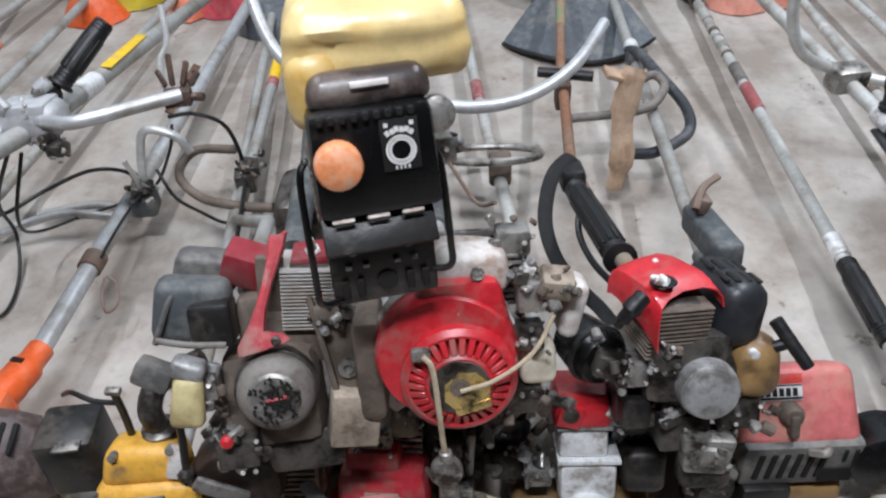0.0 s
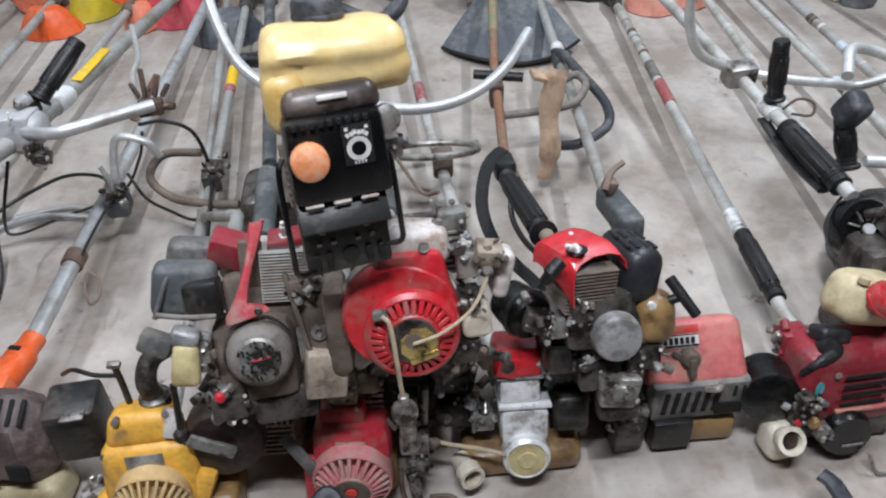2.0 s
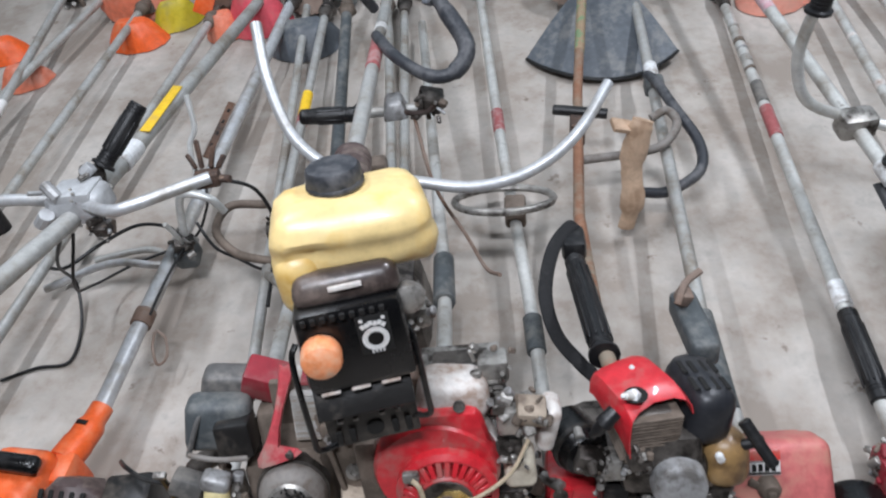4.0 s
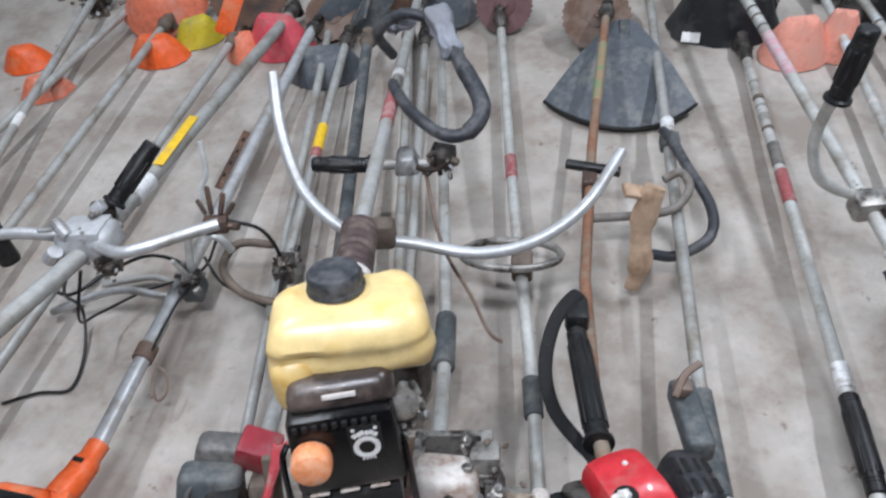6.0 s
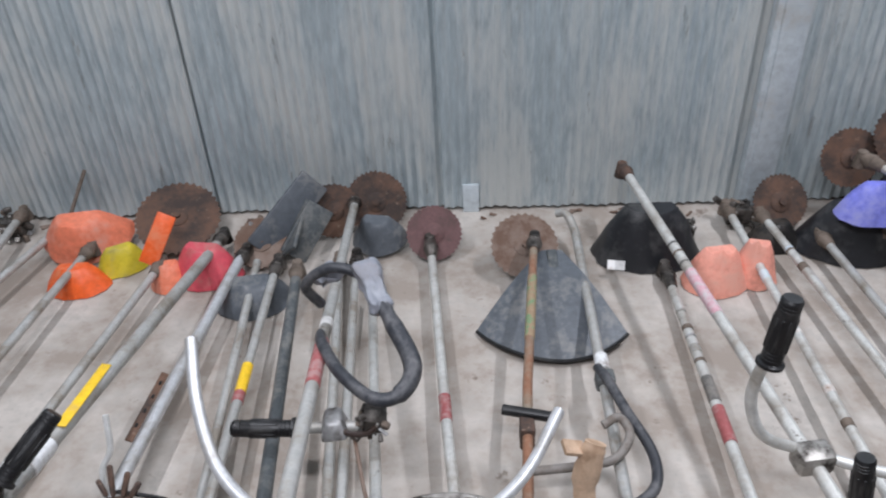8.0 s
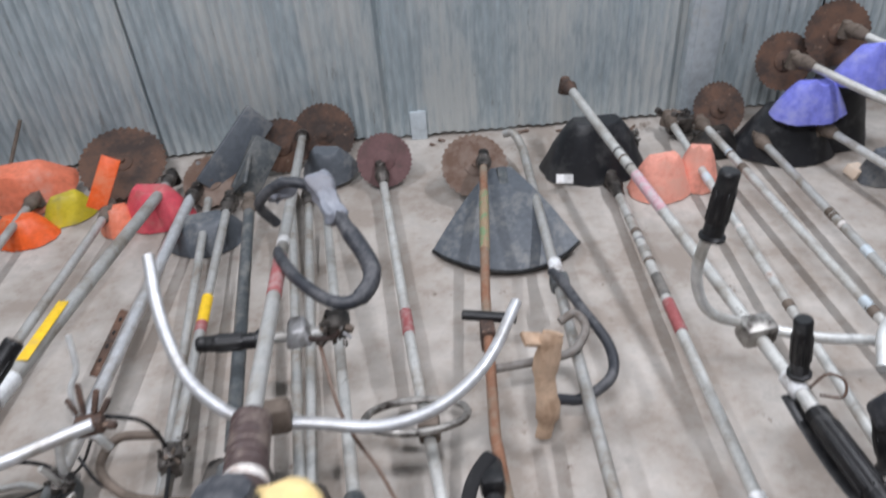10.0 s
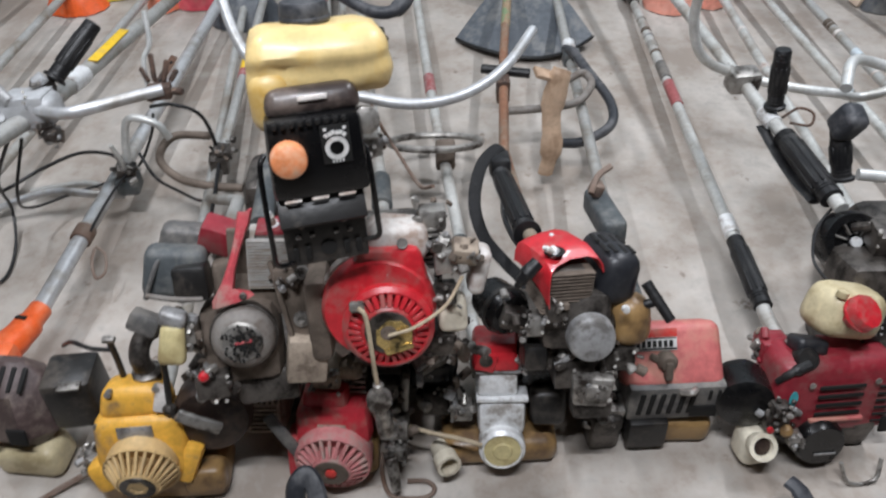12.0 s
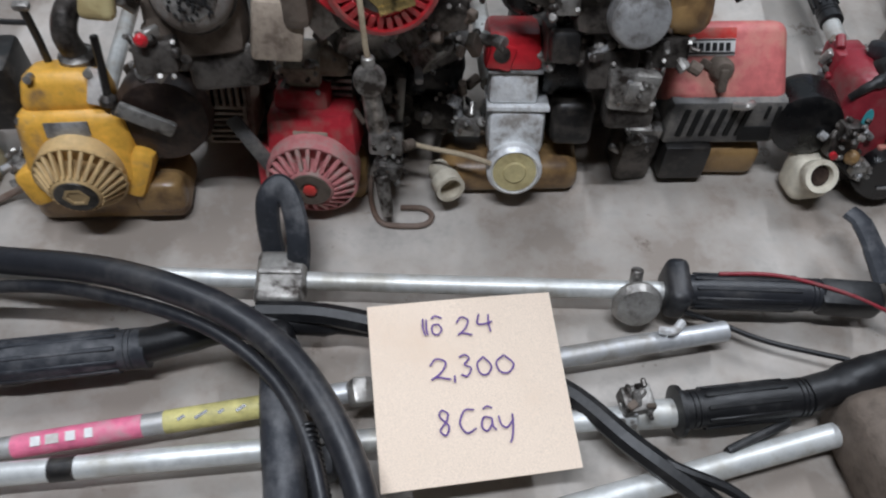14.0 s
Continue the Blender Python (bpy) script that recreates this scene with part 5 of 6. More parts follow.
# housing slots and port: shade painted as near-black boxes on the face
for k in range(6):
    part("housing_slot", rbox(mH @ pose(-0.066 + 0.0185 * k, 0.0045, 0.039, 0, 5), 0.0100, 0.004, 0.054, 0.002, segs=1), void, low)
part("exhaust_port", rbox(mH @ pose(0.052, 0.0045, 0.016), 0.05, 0.004, 0.028, 0.003), void, low)
for k in range(2):
    part("housing_slot", rbox(mH @ pose(0.058 + 0.016 * k, 0.0045, 0.058), 0.006, 0.004, 0.024, 0.001, segs=1), void, low)
part("foot", rbox(mH @ pose(-0.045, 0.03, -0.040), 0.075, 0.07, 0.07, 0.008), black_dusty, H)
tank(H, pose(0.51, 0.885, 0.035), 0.13, 0.10, 0.065, tank_amber, 0.02)
carburettor(H, pose(0.372, 0.865, 0.09), 0.06, 71, casting)
part("side_case", rbox(pose(0.365, 0.86, 0.05, 0, 0, 6), 0.06, 0.07, 0.10, 0.012), casting_dark, H)
shaft(H, [(0.44, 0.97, 0.21), (0.425, 1.22, 0.185), (0.464, 2.735, 0.08)], 0.0145, tube_grey)
part("shaft_sleeve", rod((0.430, 1.02, 0.205), (0.4262, 1.24, 0.184), 0.021), rubber_grey, H)
part("wrapping", sweep([(0.335, 1.60, 0.05), (0.345, 1.605, 0.13), (0.34, 1.63, 0.22), (0.352, 1.645, 0.30), (0.36, 1.655, 0.325)], [0.020, 0.028, 0.024, 0.030, 0.027, 0.024], 12, 5, flat=0.6), wrap, H, "crumpled brown packing tape wrapping")
part("wrapping_flap", rbox(pose(0.315, 1.65, 0.315, 10, 25, 15), 0.05, 0.035, 0.012, 0.003), wrap, H)
part("ring_handle", sweep([(0.234, 1.707, 0.17), (0.351, 1.721, 0.17), (0.424, 1.732, 0.18), (0.463, 1.78, 0.2), (0.448, 1.834, 0.2), (0.409, 1.82, 0.19)], 0.0105, 12), dust_grey, H)
part("hose", sweep([(0.435, 2.06, 0.14), (0.445, 1.99, 0.17), (0.474, 1.886, 0.17), (0.518, 1.77, 0.15), (0.505, 1.68, 0.14), (0.43, 1.64, 0.12), (0.38, 1.66, 0.10)], 0.013, 12), slate, H, "curved black rubber hose")
part("hanger_clamp", rbox(pose(0.448, 2.02, 0.135, 0, 0, 0), 0.05, 0.05, 0.045, 0.010), rubber_grey, H)
part("bright_joint", rod((0.4495, 2.06, 0.129), (0.4515, 2.12, 0.124), 0.0185), silver, H)
part("shaft_bend", sweep([(0.464, 2.72, 0.081), (0.462, 2.79, 0.085), (0.44, 2.85, 0.11), (0.41, 2.87, 0.10)], 0.0145, 12), tube_grey, H)

# ---- dark red engine ----
I = cutter("dark red slotted engine with black starter cap and cream tank", (0.77, 0.87, 0), (-0.012, -0.02, 0))
mI = pose(0.775, 0.835, 0.120, -16, 0, 4)
bm = rbox(mI @ pose(0.01, 0.05, 0.02), 0.235, 0.12, 0.16, 0.024, (0.92, 0.85), segs=3)
carburettor(I, mI @ pose(-0.075, 0.095, 0.075), 0.06, 85, red_dark, "rear_case")
cow = part("engine_cowl", bm, red_dark, I, "dark red plastic engine cowl")
# cowl slots and port drawn by near-black boxes, shade put in the colour
for k in range(4):
    part("cowl_slot", rbox(mI @ pose(0.012, -0.011, 0.055 - 0.020 * k), 0.085, 0.004, 0.009, 0.002, segs=1), void, cow)
for k in range(6):
    part("cowl_slot", rbox(mI @ pose(0.10, -0.011, 0.05 - 0.016 * k), 0.04, 0.004, 0.006, 0.002, segs=1), void, cow)
part("sticker", lathe(mI @ pose(-0.075, -0.0105, 0.035) @ FACE @ Matrix.Diagonal((0.6, 1.3, 1, 1)), [(0.013, 0), (0.013, 0.001), (0, 0.001)], 24), teal, cow)
part("cowl_plug", lathe(mI @ pose(-0.05, 0.02, 0.098, -40) @ FACE, [(0.022, -0.02), (0.022, 0.006), (0.018, 0.012), (0, 0.012)], 22), black_dusty, I)
part("exhaust_port", rbox(mI @ pose(0.115, -0.012, -0.04), 0.03, 0.006, 0.035, 0.003), void, cow)
part("pull_cap", lathe(mI @ pose(-0.015, -0.012, -0.062) @ FACE, [(0.046, -0.02), (0.047, 0.012), (0.042, 0.022), (0.0, 0.024)], 30), black, I, "round black starter cap")
part("cap_mark", rbox(mI @ pose(-0.008, -0.037, -0.078), 0.04, 0.002, 0.005, 0.0005), cap_grey, I)
carburettor(I, mI @ pose(-0.070, -0.028, -0.040), 0.030, 86, casting, "start_linkage")
carburettor(I, mI @ pose(-0.100, -0.018, 0.022), 0.034, 87, casting_dark, "choke_linkage")
part("plug_lead", sweep([at(mI, -0.05, 0.005, 0.098), at(mI, -0.085, 0.0, 0.085), at(mI, -0.10, 0.01, 0.06)], [0.010, 0.007, 0.006], 10), rubber, I)
part("top_duct", rbox(mI @ pose(-0.035, 0.05, 0.108, -20, 12), 0.06, 0.05, 0.03, 0.010, segs=3), worn_black, I)
part("cowl_ledge", rbox(mI @ pose(0.012, -0.012, -0.018), 0.10, 0.010, 0.008, 0.003), red_faded, cow)
for x, z in ((-0.09, 0.0), (-0.045, 0.062), (0.075, 0.062)):
    part("cowl_screw", lathe(mI @ pose(x, -0.010, z) @ FACE, [(0.006, 0), (0.006, 0.002), (0.003, 0.003), (0, 0.002)], 10), casting, cow)
part("start_arm", rbox(mI @ pose(-0.075, -0.015, -0.045, 0, 40), 0.055, 0.025, 0.028, 0.010), black, I)
part("air_drum", lathe(mI @ pose(-0.146, 0.03, 0.012, 0, 0, -12) @ FACE, [(0.05, -0.05), (0.054, -0.03), (0.052, 0.02), (0.04, 0.028), (0, 0.028)], 26), black, I, "black air cleaner drum")
carburettor(I, mI @ pose(-0.098, 0.0, -0.01), 0.05, 81, casting_dark)
part("primer_bulb", lathe(mI @ pose(-0.088, -0.03, -0.02, -20) @ FACE, [(0.012, 0), (0.011, 0.006), (0.006, 0.011), (0, 0.012)], 16), tank_amber, I)
part("stop_switch", lathe(mI @ pose(-0.118, -0.028, -0.015) @ FACE, [(0.006, 0), (0.006, 0.006), (0, 0.007)], 12), red, I)
tank(I, pose(0.655, 0.812, 0.045, -10, 0, 8), 0.070, 0.065, 0.075, cream, 0.02)
# dark disc over the cream neck floor paints the shade inside the neck
part("neck_hole", lathe(pose(0.648, 0.782, 0.080, -44, 0, 4) @ FACE, [(0.0165, 0.0025), (0.0165, 0.0040), (0, 0.0040)], 20), brown_black, I)
part("filler_neck", lathe(pose(0.648, 0.782, 0.080, -44, 0, 4) @ FACE, [(0.020, -0.02), (0.024, 0), (0.026, 0.004), (0.026, 0.014), (0.018, 0.014), (0.017, 0.002), (0, 0.0)], 28), cream, I, "open cream filler neck")
part("crankcase", rbox(pose(0.79, 0.87, 0.05), 0.18, 0.10, 0.09, 0.015), casting_dark, I)
part("stand", sweep([(0.80, 0.765, 0.045), (0.82, 0.745, 0.006), (0.87, 0.75, 0.006), (0.88, 0.775, 0.04)], 0.004, 8, 3), casting, I)
shaft(I, [(0.742, 0.99, 0.115), (0.742, 1.06, 0.10), (0.748, 2.536, 0.045)], 0.0145, tube_white)
grip(I, (0.742, 1.09, 0.102), (0.743, 1.30, 0.094), 0.0195, rubber, "shaft_grip", False)
part("shaft_collar", rod((0.7435, 1.315, 0.092), (0.7437, 1.375, 0.090), 0.018), silver, I)
part("band", rod((0.7455, 1.86, 0.072), (0.746, 1.98, 0.068), 0.0162), red_worn, I, "dull red sticker")
part("band", rod((0.746, 2.0, 0.0672), (0.7466, 2.09, 0.0638), 0.0158), grey_plastic, I)
for k, (y, w) in enumerate(((2.15, 0.012), (2.19, 0.03), (2.255, 0.008), (2.29, 0.018), (2.37, 0.01))):
    part("band", rod((0.7468, y, 0.0613 - 0.036 * (y - 2.16)), (0.7469, y + w, 0.0613 - 0.036 * (y + w - 2.16)), 0.0156), (casting_brown, tube_grey, cap_grey)[k % 3], I)
gear_head(I, (0.748, 2.50, 0.05), (0.749, 2.62, 0.045))

# ---- machine with cream tank and red cap ----
J = cutter("brush cutter with cream tank, red cap and black fan", (0.86, 1.0, 0.2))
mJ = pose(0.782, 0.925, 0.265, -20, 20, 10)
tank(J, mJ, 0.138, 0.095, 0.092, tank_cream, 0.032, (-0.022, -0.046, 0.012, 0, -0.75, 0.7), red, 0.032)
part("tank_knob", lathe(mJ @ pose(-0.055, -0.03, 0.035), [(0.010, 0), (0.010, 0.01), (0, 0.014)], 14), tank_cream, J)
mj2 = pose(0.860, 1.09, 0.27, -40, 0, 0) @ Matrix.Scale(0.82, 4)
part("flywheel_case", lathe(mj2 @ FACE, [(0.072, -0.05), (0.074, 0.0), (0.068, 0.012), (0.050, 0.014), (0.048, 0.0), (0.02, 0.0), (0.018, 0.012), (0, 0.014)], 34), black, J, "black open fan case")
for k in range(9):
    part("fan_blade", rbox(mj2 @ FACE @ pose(0, 0, 0, 0, 0, 40 * k) @ pose(0.034, 0, 0.006), 0.03, 0.005, 0.012, 0.001, segs=1), casting, J)
carburettor(J, pose(0.90, 1.06, 0.31), 0.07, 111, casting_dark, "linkage")
part("fan_hub", lathe(mj2 @ FACE, [(0.013, 0.013), (0.013, 0.022), (0, 0.023)], 12), silver, J)
part("warning_sticker", rbox(mj2 @ pose(0.055, -0.015, -0.025, 0, 30), 0.022, 0.003, 0.022, 0.001), yellow_tape, J)
part("crankcase", rbox(pose(0.89, 1.02, 0.24, -20), 0.16, 0.12, 0.10, 0.02), casting_dark, J)
part("perforated_shield", rbox(pose(0.865, 0.915, 0.225, -30, 0, 6), 0.08, 0.01, 0.05, 0.002), black_dusty, J)
for i in range(3):
    for k in range(6):
        part("shield_hole", rbox(pose(0.865, 0.915, 0.225, -30, 0, 6) @ pose(-0.03 + 0.012 * k, -0.0052, -0.012 + 0.012 * i), 0.005, 0.002, 0.005, 0.001, segs=1), cap_grey, J)
part("support_case", rbox(pose(0.92, 1.05, 0.12), 0.14, 0.12, 0.24, 0.02), casting_dark, J)
shaft(J, [(0.845, 1.14, 0.31), (0.632, 2.824, 0.27)], 0.0145, tube_white, ((0.55, 0.66, pink_worn, "faded pink sticker"), (0.68, 0.685, grey_plastic, ""), (0.71, 0.715, casting_brown, ""), (0.735, 0.74, grey_plastic, "")))
grip(J, (0.838, 1.17, 0.309), (0.812, 1.385, 0.305), 0.023, rubber, "shaft_grip", False)
part("grip_guard", sweep([(0.818, 1.19, 0.285), (0.806, 1.27, 0.278), (0.796, 1.36, 0.280), (0.788, 1.44, 0.288)], 0.016, 8, 5, flat=0.4), rubber, J)
part("shaft_collar", rod((0.806, 1.43, 0.303), (0.80, 1.48, 0.302), 0.019), silver, J)
part("key_ring", sweep([(0.82, 1.43, 0.32), (0.86, 1.45, 0.33), (0.885, 1.43, 0.33), (0.87, 1.40, 0.32), (0.83, 1.41, 0.32)], 0.003, 8), rust, J)
part("handlebar_clamp", rbox(pose(0.787, 1.605, 0.305, 0, 0, 8), 0.075, 0.055, 0.055, 0.012), casting, J)
part("handlebar", sweep([(0.633, 1.573, 0.6), (0.636, 1.604, 0.55), (0.643, 1.62, 0.45), (0.683, 1.616, 0.36), (0.781, 1.617, 0.31), (0.898, 1.576, 0.30), (1.0, 1.565, 0.29), (1.066, 1.563, 0.28), (1.15, 1.56, 0.32), (1.20, 1.56, 0.40)], 0.0115, 14), alu_white, J, "bright aluminium bull-horn handlebar")
grip(J, (0.633, 1.572, 0.595), (0.649, 1.585, 0.735), 0.019, rubber)
grip(J, (0.81, 1.459, 0.325), (0.795, 1.477, 0.462), 0.018, rubber, "auxiliary_grip")
part("control_head", rbox(pose(0.885, 1.30, 0.40, 20, 10, 10), 0.05, 0.06, 0.07, 0.016, segs=3), slate, J)
grip(J, (0.90, 1.26, 0.28), (0.88, 1.31, 0.38), 0.020, rubber, "auxiliary_grip")
part("crossbar", sweep([(0.89, 1.36, 0.44), (0.93, 1.44, 0.45), (1.0, 1.49, 0.42), (1.08, 1.47, 0.40)], 0.012, 12), alu_white, J)
part("crossbar", sweep([(0.90, 1.22, 0.33), (0.98, 1.21, 0.33), (1.08, 1.23, 0.33)], 0.012, 12), alu_white, J)
gear_head(J, (0.637, 2.79, 0.27), (0.625, 2.87, 0.265), rust)
cable(J, [(0.86, 1.18, 0.30), (0.80, 1.12, 0.28), (0.775, 1.05, 0.26), (0.80, 1.0, 0.24)], 0.003)

# ---- machine with silver clamp and white handlebar ----
L = cutter("grey-shafted brush cutter with silver clamp, white handlebar and yellow strip", (-0.79, 1.4, 0.0))
shaft(L, [(-0.86, 0.95, 0.50), (-0.79, 1.388, 0.385), (-0.762, 2.744, 0.085)], 0.0185, tube_grey)
carburettor(L, pose(-0.79, 1.388, 0.405, -14, 0, 4), 0.095, 93, cast_dull, "clamp_lug")
part("handlebar_clamp", rbox(pose(-0.79, 1.388, 0.405, -14, 0, 4), 0.125, 0.085, 0.06, 0.018, (0.9, 0.9), segs=3), cast_dull, L, "cast silver handlebar clamp")
carburettor(L, pose(-0.74, 1.34, 0.37), 0.035, 91, casting_dark, "clamp_bolt")
part("handlebar", sweep([(-1.02, 1.37, 0.42), (-0.93, 1.385, 0.42), (-0.80, 1.378, 0.41), (-0.70, 1.33, 0.43), (-0.65, 1.335, 0.435), (-0.58, 1.37, 0.435), (-0.51, 1.405, 0.434)], 0.0125, 14), alu, L, "dull pale aluminium handlebar")
grip(L, (-0.765, 1.47, 0.42), (-0.685, 1.575, 0.495), 0.019, rubber)
part("grip_joint", rbox(pose(-0.785, 1.455, 0.41, 0, 20, 30), 0.05, 0.045, 0.04, 0.010), casting_dark, L)
a, b = Vector((-0.79, 1.388, 0.385)), Vector((-0.762, 2.744, 0.085))
part("collar", rod(a.lerp(b, 0.125), a.lerp(b, 0.185), 0.0225), silver, L)
part("warning_strip", rbox(Matrix.Translation(a.lerp(b, 0.305) + Vector((0.004, 0, 0.0205))) @ pose(0, 0, 0, -12.5, 10, 0), 0.024, 0.25, 0.003, 0.001), yellow_tape, L, "yellow warning strip")
part("end_grip", sweep([(-0.985, 1.37, 0.35), (-0.99, 1.38, 0.42), (-0.995, 1.40, 0.49)], 0.022, 12), rubber, L)
gear_head(L, (-0.763, 2.70, 0.095), (-0.761, 2.80, 0.08))
cable(L, [(-1.123, 1.524, 0.06), (-0.998, 1.459, 0.12), (-0.92, 1.51, 0.14), (-0.829, 1.55, 0.16), (-0.738, 1.53, 0.17), (-0.70, 1.50, 0.15)], 0.0045)
cable(L, [(-0.84, 1.36, 0.36), (-0.95, 1.40, 0.20), (-0.998, 1.459, 0.06), (-0.974, 1.367, 0.012), (-0.968, 1.268, 0.008), (-1.043, 1.252, 0.008), (-1.12, 1.22, 0.008)], 0.004)
cable(L, [(-0.80, 1.33, 0.37), (-0.85, 1.30, 0.24), (-0.92, 1.42, 0.10), (-0.86, 1.52, 0.06), (-0.72, 1.56, 0.09), (-0.64, 1.55, 0.20), (-0.608, 1.541, 0.28)], 0.0035)

bm = rbox(pose(-0.520, 1.412, 0.425, -10, 0, 10), 0.050, 0.034, 0.030, 0.005)
for x, turn, h in ((-0.541, -34, 0.034), (-0.529, -4, 0.058), (-0.511, 16, 0.046), (-0.497, 38, 0.030)):
    rbox(pose(x, 1.425, 0.44, -30, turn, 0) @ pose(0, 0, h / 2), 0.011, 0.008, h, 0.003, bm=bm, segs=1)
rod((-0.490, 1.405, 0.43), (-0.468, 1.400, 0.432), 0.008, bm=bm)
part("bracket", bm, rust, L, "rusty forked bracket")
part("lever", sweep([(-0.55, 1.43, 0.42), (-0.553, 1.46, 0.47), (-0.538, 1.48, 0.50), (-0.542, 1.511, 0.556)], 0.0055, 10), alu_white, L, "bright bent steel lever")

X1 = thing("front_handle_bar", "silver handle bars lying on the floor beside the shafts", "handle bar", (-0.9, 1.5, 0))
part("bar", sweep([(-1.10, 1.47, 0.03), (-0.936, 1.52, 0.06), (-0.80, 1.50, 0.07), (-0.74, 1.52, 0.05)], 0.010, 12), alu, X1)
part("bar", sweep([(-1.0, 1.56, 0.03), (-0.87, 1.59, 0.03), (-0.78, 1.56, 0.03), (-0.80, 1.60, 0.03)], 0.009, 12), tube_grey, X1)

# ---- plain shafts seen by their far ends ----
def long_shaft(label, near, far, mat, r=0.0135, bands=(), disc=None, disc_mat=rust, disc_n=(0, -0.7, 0.7), disc_r=0.11):
    ob = cutter(label, ((near[0] + far[0]) / 2, (near[1] + far[1]) / 2, 0))
    shaft(ob, [near, far], r, mat, bands)
    d = (Vector(far) - Vector(near)).normalized()
    gear_head(ob, Vector(far) - d * 0.01, Vector(far) + d * 0.07, casting_brown)
    # the engine end, resting on the floor outside the shot
    e = Vector(near) - d * 0.08
    part("engine", rbox(Matrix.Translation((e.x, e.y, 0.11)), 0.16, 0.18, 0.2, 0.03, (0.8, 0.8)), casting_dark, ob)
    if disc:
        blade(ob, disc, disc_n, disc_r, disc_mat, 36)
    return ob

def flecked(seed):
    rng = random.Random(seed)
    cuts = sorted(rng.uniform(0.28, 0.9) for _ in range(5))
    return tuple((u, u + rng.uniform(0.006, 0.03), rng.choice((white_worn, zinc_clean, casting_brown)), "") for u in cuts)
N1 = long_shaft("grey brush cutter shaft with orange guard and rusty disc", (-1.31, 1.30, 0.12), (-1.225, 2.681, 0.075), tube_grey, disc=(-0.95, 2.88, 0.10), disc_n=(0.10, -0.42, 0.9), disc_r=0.155)
N2 = long_shaft("dull grey brush cutter shaft beside others", (-1.13, 0.92, 0.12), (-0.945, 2.585, 0.07), tube_grey)
N3 = long_shaft("dull grey brush cutter shaft at the row's end", (-1.68, 1.40, 0.12), (-1.394, 2.839, 0.075), tube_grey)
N4 = long_shaft("grey brush cutter shaft with white collar", (-1.42, 1.45, 0.12), (-1.56, 2.90, 0.09), tube_grey, bands=((0.45, 0.49, white, ""),))
N5 = long_shaft("black-sleeved brush cutter shaft", (-0.33, 1.50, 0.20), (-0.43, 2.435, 0.15), rubber_grey, 0.017)
N6 = long_shaft("pale scratched brush cutter shaft with flecked paint", (1.02, 1.30, 0.11), (1.014, 2.838, 0.08), tube_white, bands=flecked(1))
N7 = long_shaft("pale brush cutter shaft with peeling white paint", (1.255, 1.35, 0.11), (1.122, 2.80, 0.08), tube_white, bands=flecked(2))
N8 = long_shaft("grey brush cutter shaft with worn stickers", (1.36, 1.40, 0.11), (1.275, 2.652, 0.08), tube_grey, bands=flecked(3), disc=(1.19, 2.88, 0.105), disc_n=(0.1, -0.8, 0.55), disc_r=0.10)
N9 = long_shaft("pale brush cutter shaft raised on the heap", (1.80, 2.0, 0.27), (1.398, 2.714, 0.33), tube_white, bands=((0.3, 0.33, white, ""),), disc=(1.42, 2.94, 0.24), disc_n=(0, -0.9, 0.4), disc_r=0.105)
N10 = long_shaft("pale brush cutter shaft beside blue guards", (1.72, 1.75, 0.15), (1.475, 2.612, 0.13), tube_white, bands=flecked(4))
N11 = long_shaft("brush cutter shaft with large rusty disc", (2.0, 2.1, 0.30), (1.60, 2.80, 0.38), tube_white, disc=(1.585, 2.93, 0.33), disc_n=(0, -0.9, 0.35), disc_r=0.12)
N12 = long_shaft("grey brush cutter shaft near the wall's foot", (1.95, 1.7, 0.1), (1.72, 2.55, 0.08), tube_grey)
N13 = long_shaft("dull grey brush cutter shaft under the heap", (-0.20, 1.42, 0.10), (-0.33, 2.60, 0.06), tube_grey)

# ---- blade guards along the wall ----
def guard(label, m, sx, sy, sz, mat, seed, name="blade_guard", ridge=0.3):
    base = m.translation.copy()
    base.z = 0
    ob = thing(name, label, "blade guard", base, "blade guards")
    scoop(ob, m, sx, sy, sz, mat, "shell", seed, 0.004, ridge)
    return ob

guard("large faded orange plastic blade guard", pose(-1.27, 2.80, 0.035, 20, 0, 10), 0.32, 0.20, 0.12, salmon, 1)
guard("bright orange plastic blade guard on the floor", pose(-1.23, 2.585, 0.004, 0, 0, 4), 0.22, 0.13, 0.085, orange, 2)
guard("yellow plastic blade guard", pose(-1.10, 2.695, 0.004, 0, 0, 30), 0.19, 0.10, 0.09, yellow_guard, 3)
guard("dusty pink-red plastic blade guard", pose(-0.80, 2.625, 0.004, 0, 0, -8), 0.25, 0.15, 0.125, pink, 4)
guard("dull orange plastic blade guard", pose(-0.91, 2.60, 0.004, 0, 0, 12), 0.14, 0.12, 0.08, salmon, 5)
guard("faded orange blade guard at the row's end", pose(-1.56, 2.39, 0.004, 0, 0, 20), 0.18, 0.10, 0.07, salmon, 6)
guard("faded orange blade guard by the wall", pose(-1.72, 2.56, 0.004, 0, 0, 10), 0.18, 0.12, 0.07, orange, 16)
g = thing("blade_guard", "flat orange guard plate leaning upright", "blade guard", (-0.93, 2.64, 0.06), "blade guards")
part("shell", rbox(pose(-0.938, 2.66, 0.155, -28, 28, 0), 0.062, 0.010, 0.18, 0.004), orange, g)
guard("dark grey plastic blade guard on the floor", pose(-0.60, 2.48, 0.004, 0, 0, 8), 0.25, 0.18, 0.085, grey_guard, 7)
g = thing("blade_guard", "grey box-shaped blade guard standing tilted", "blade guard", (-0.53, 2.80, 0.0), "blade guards")
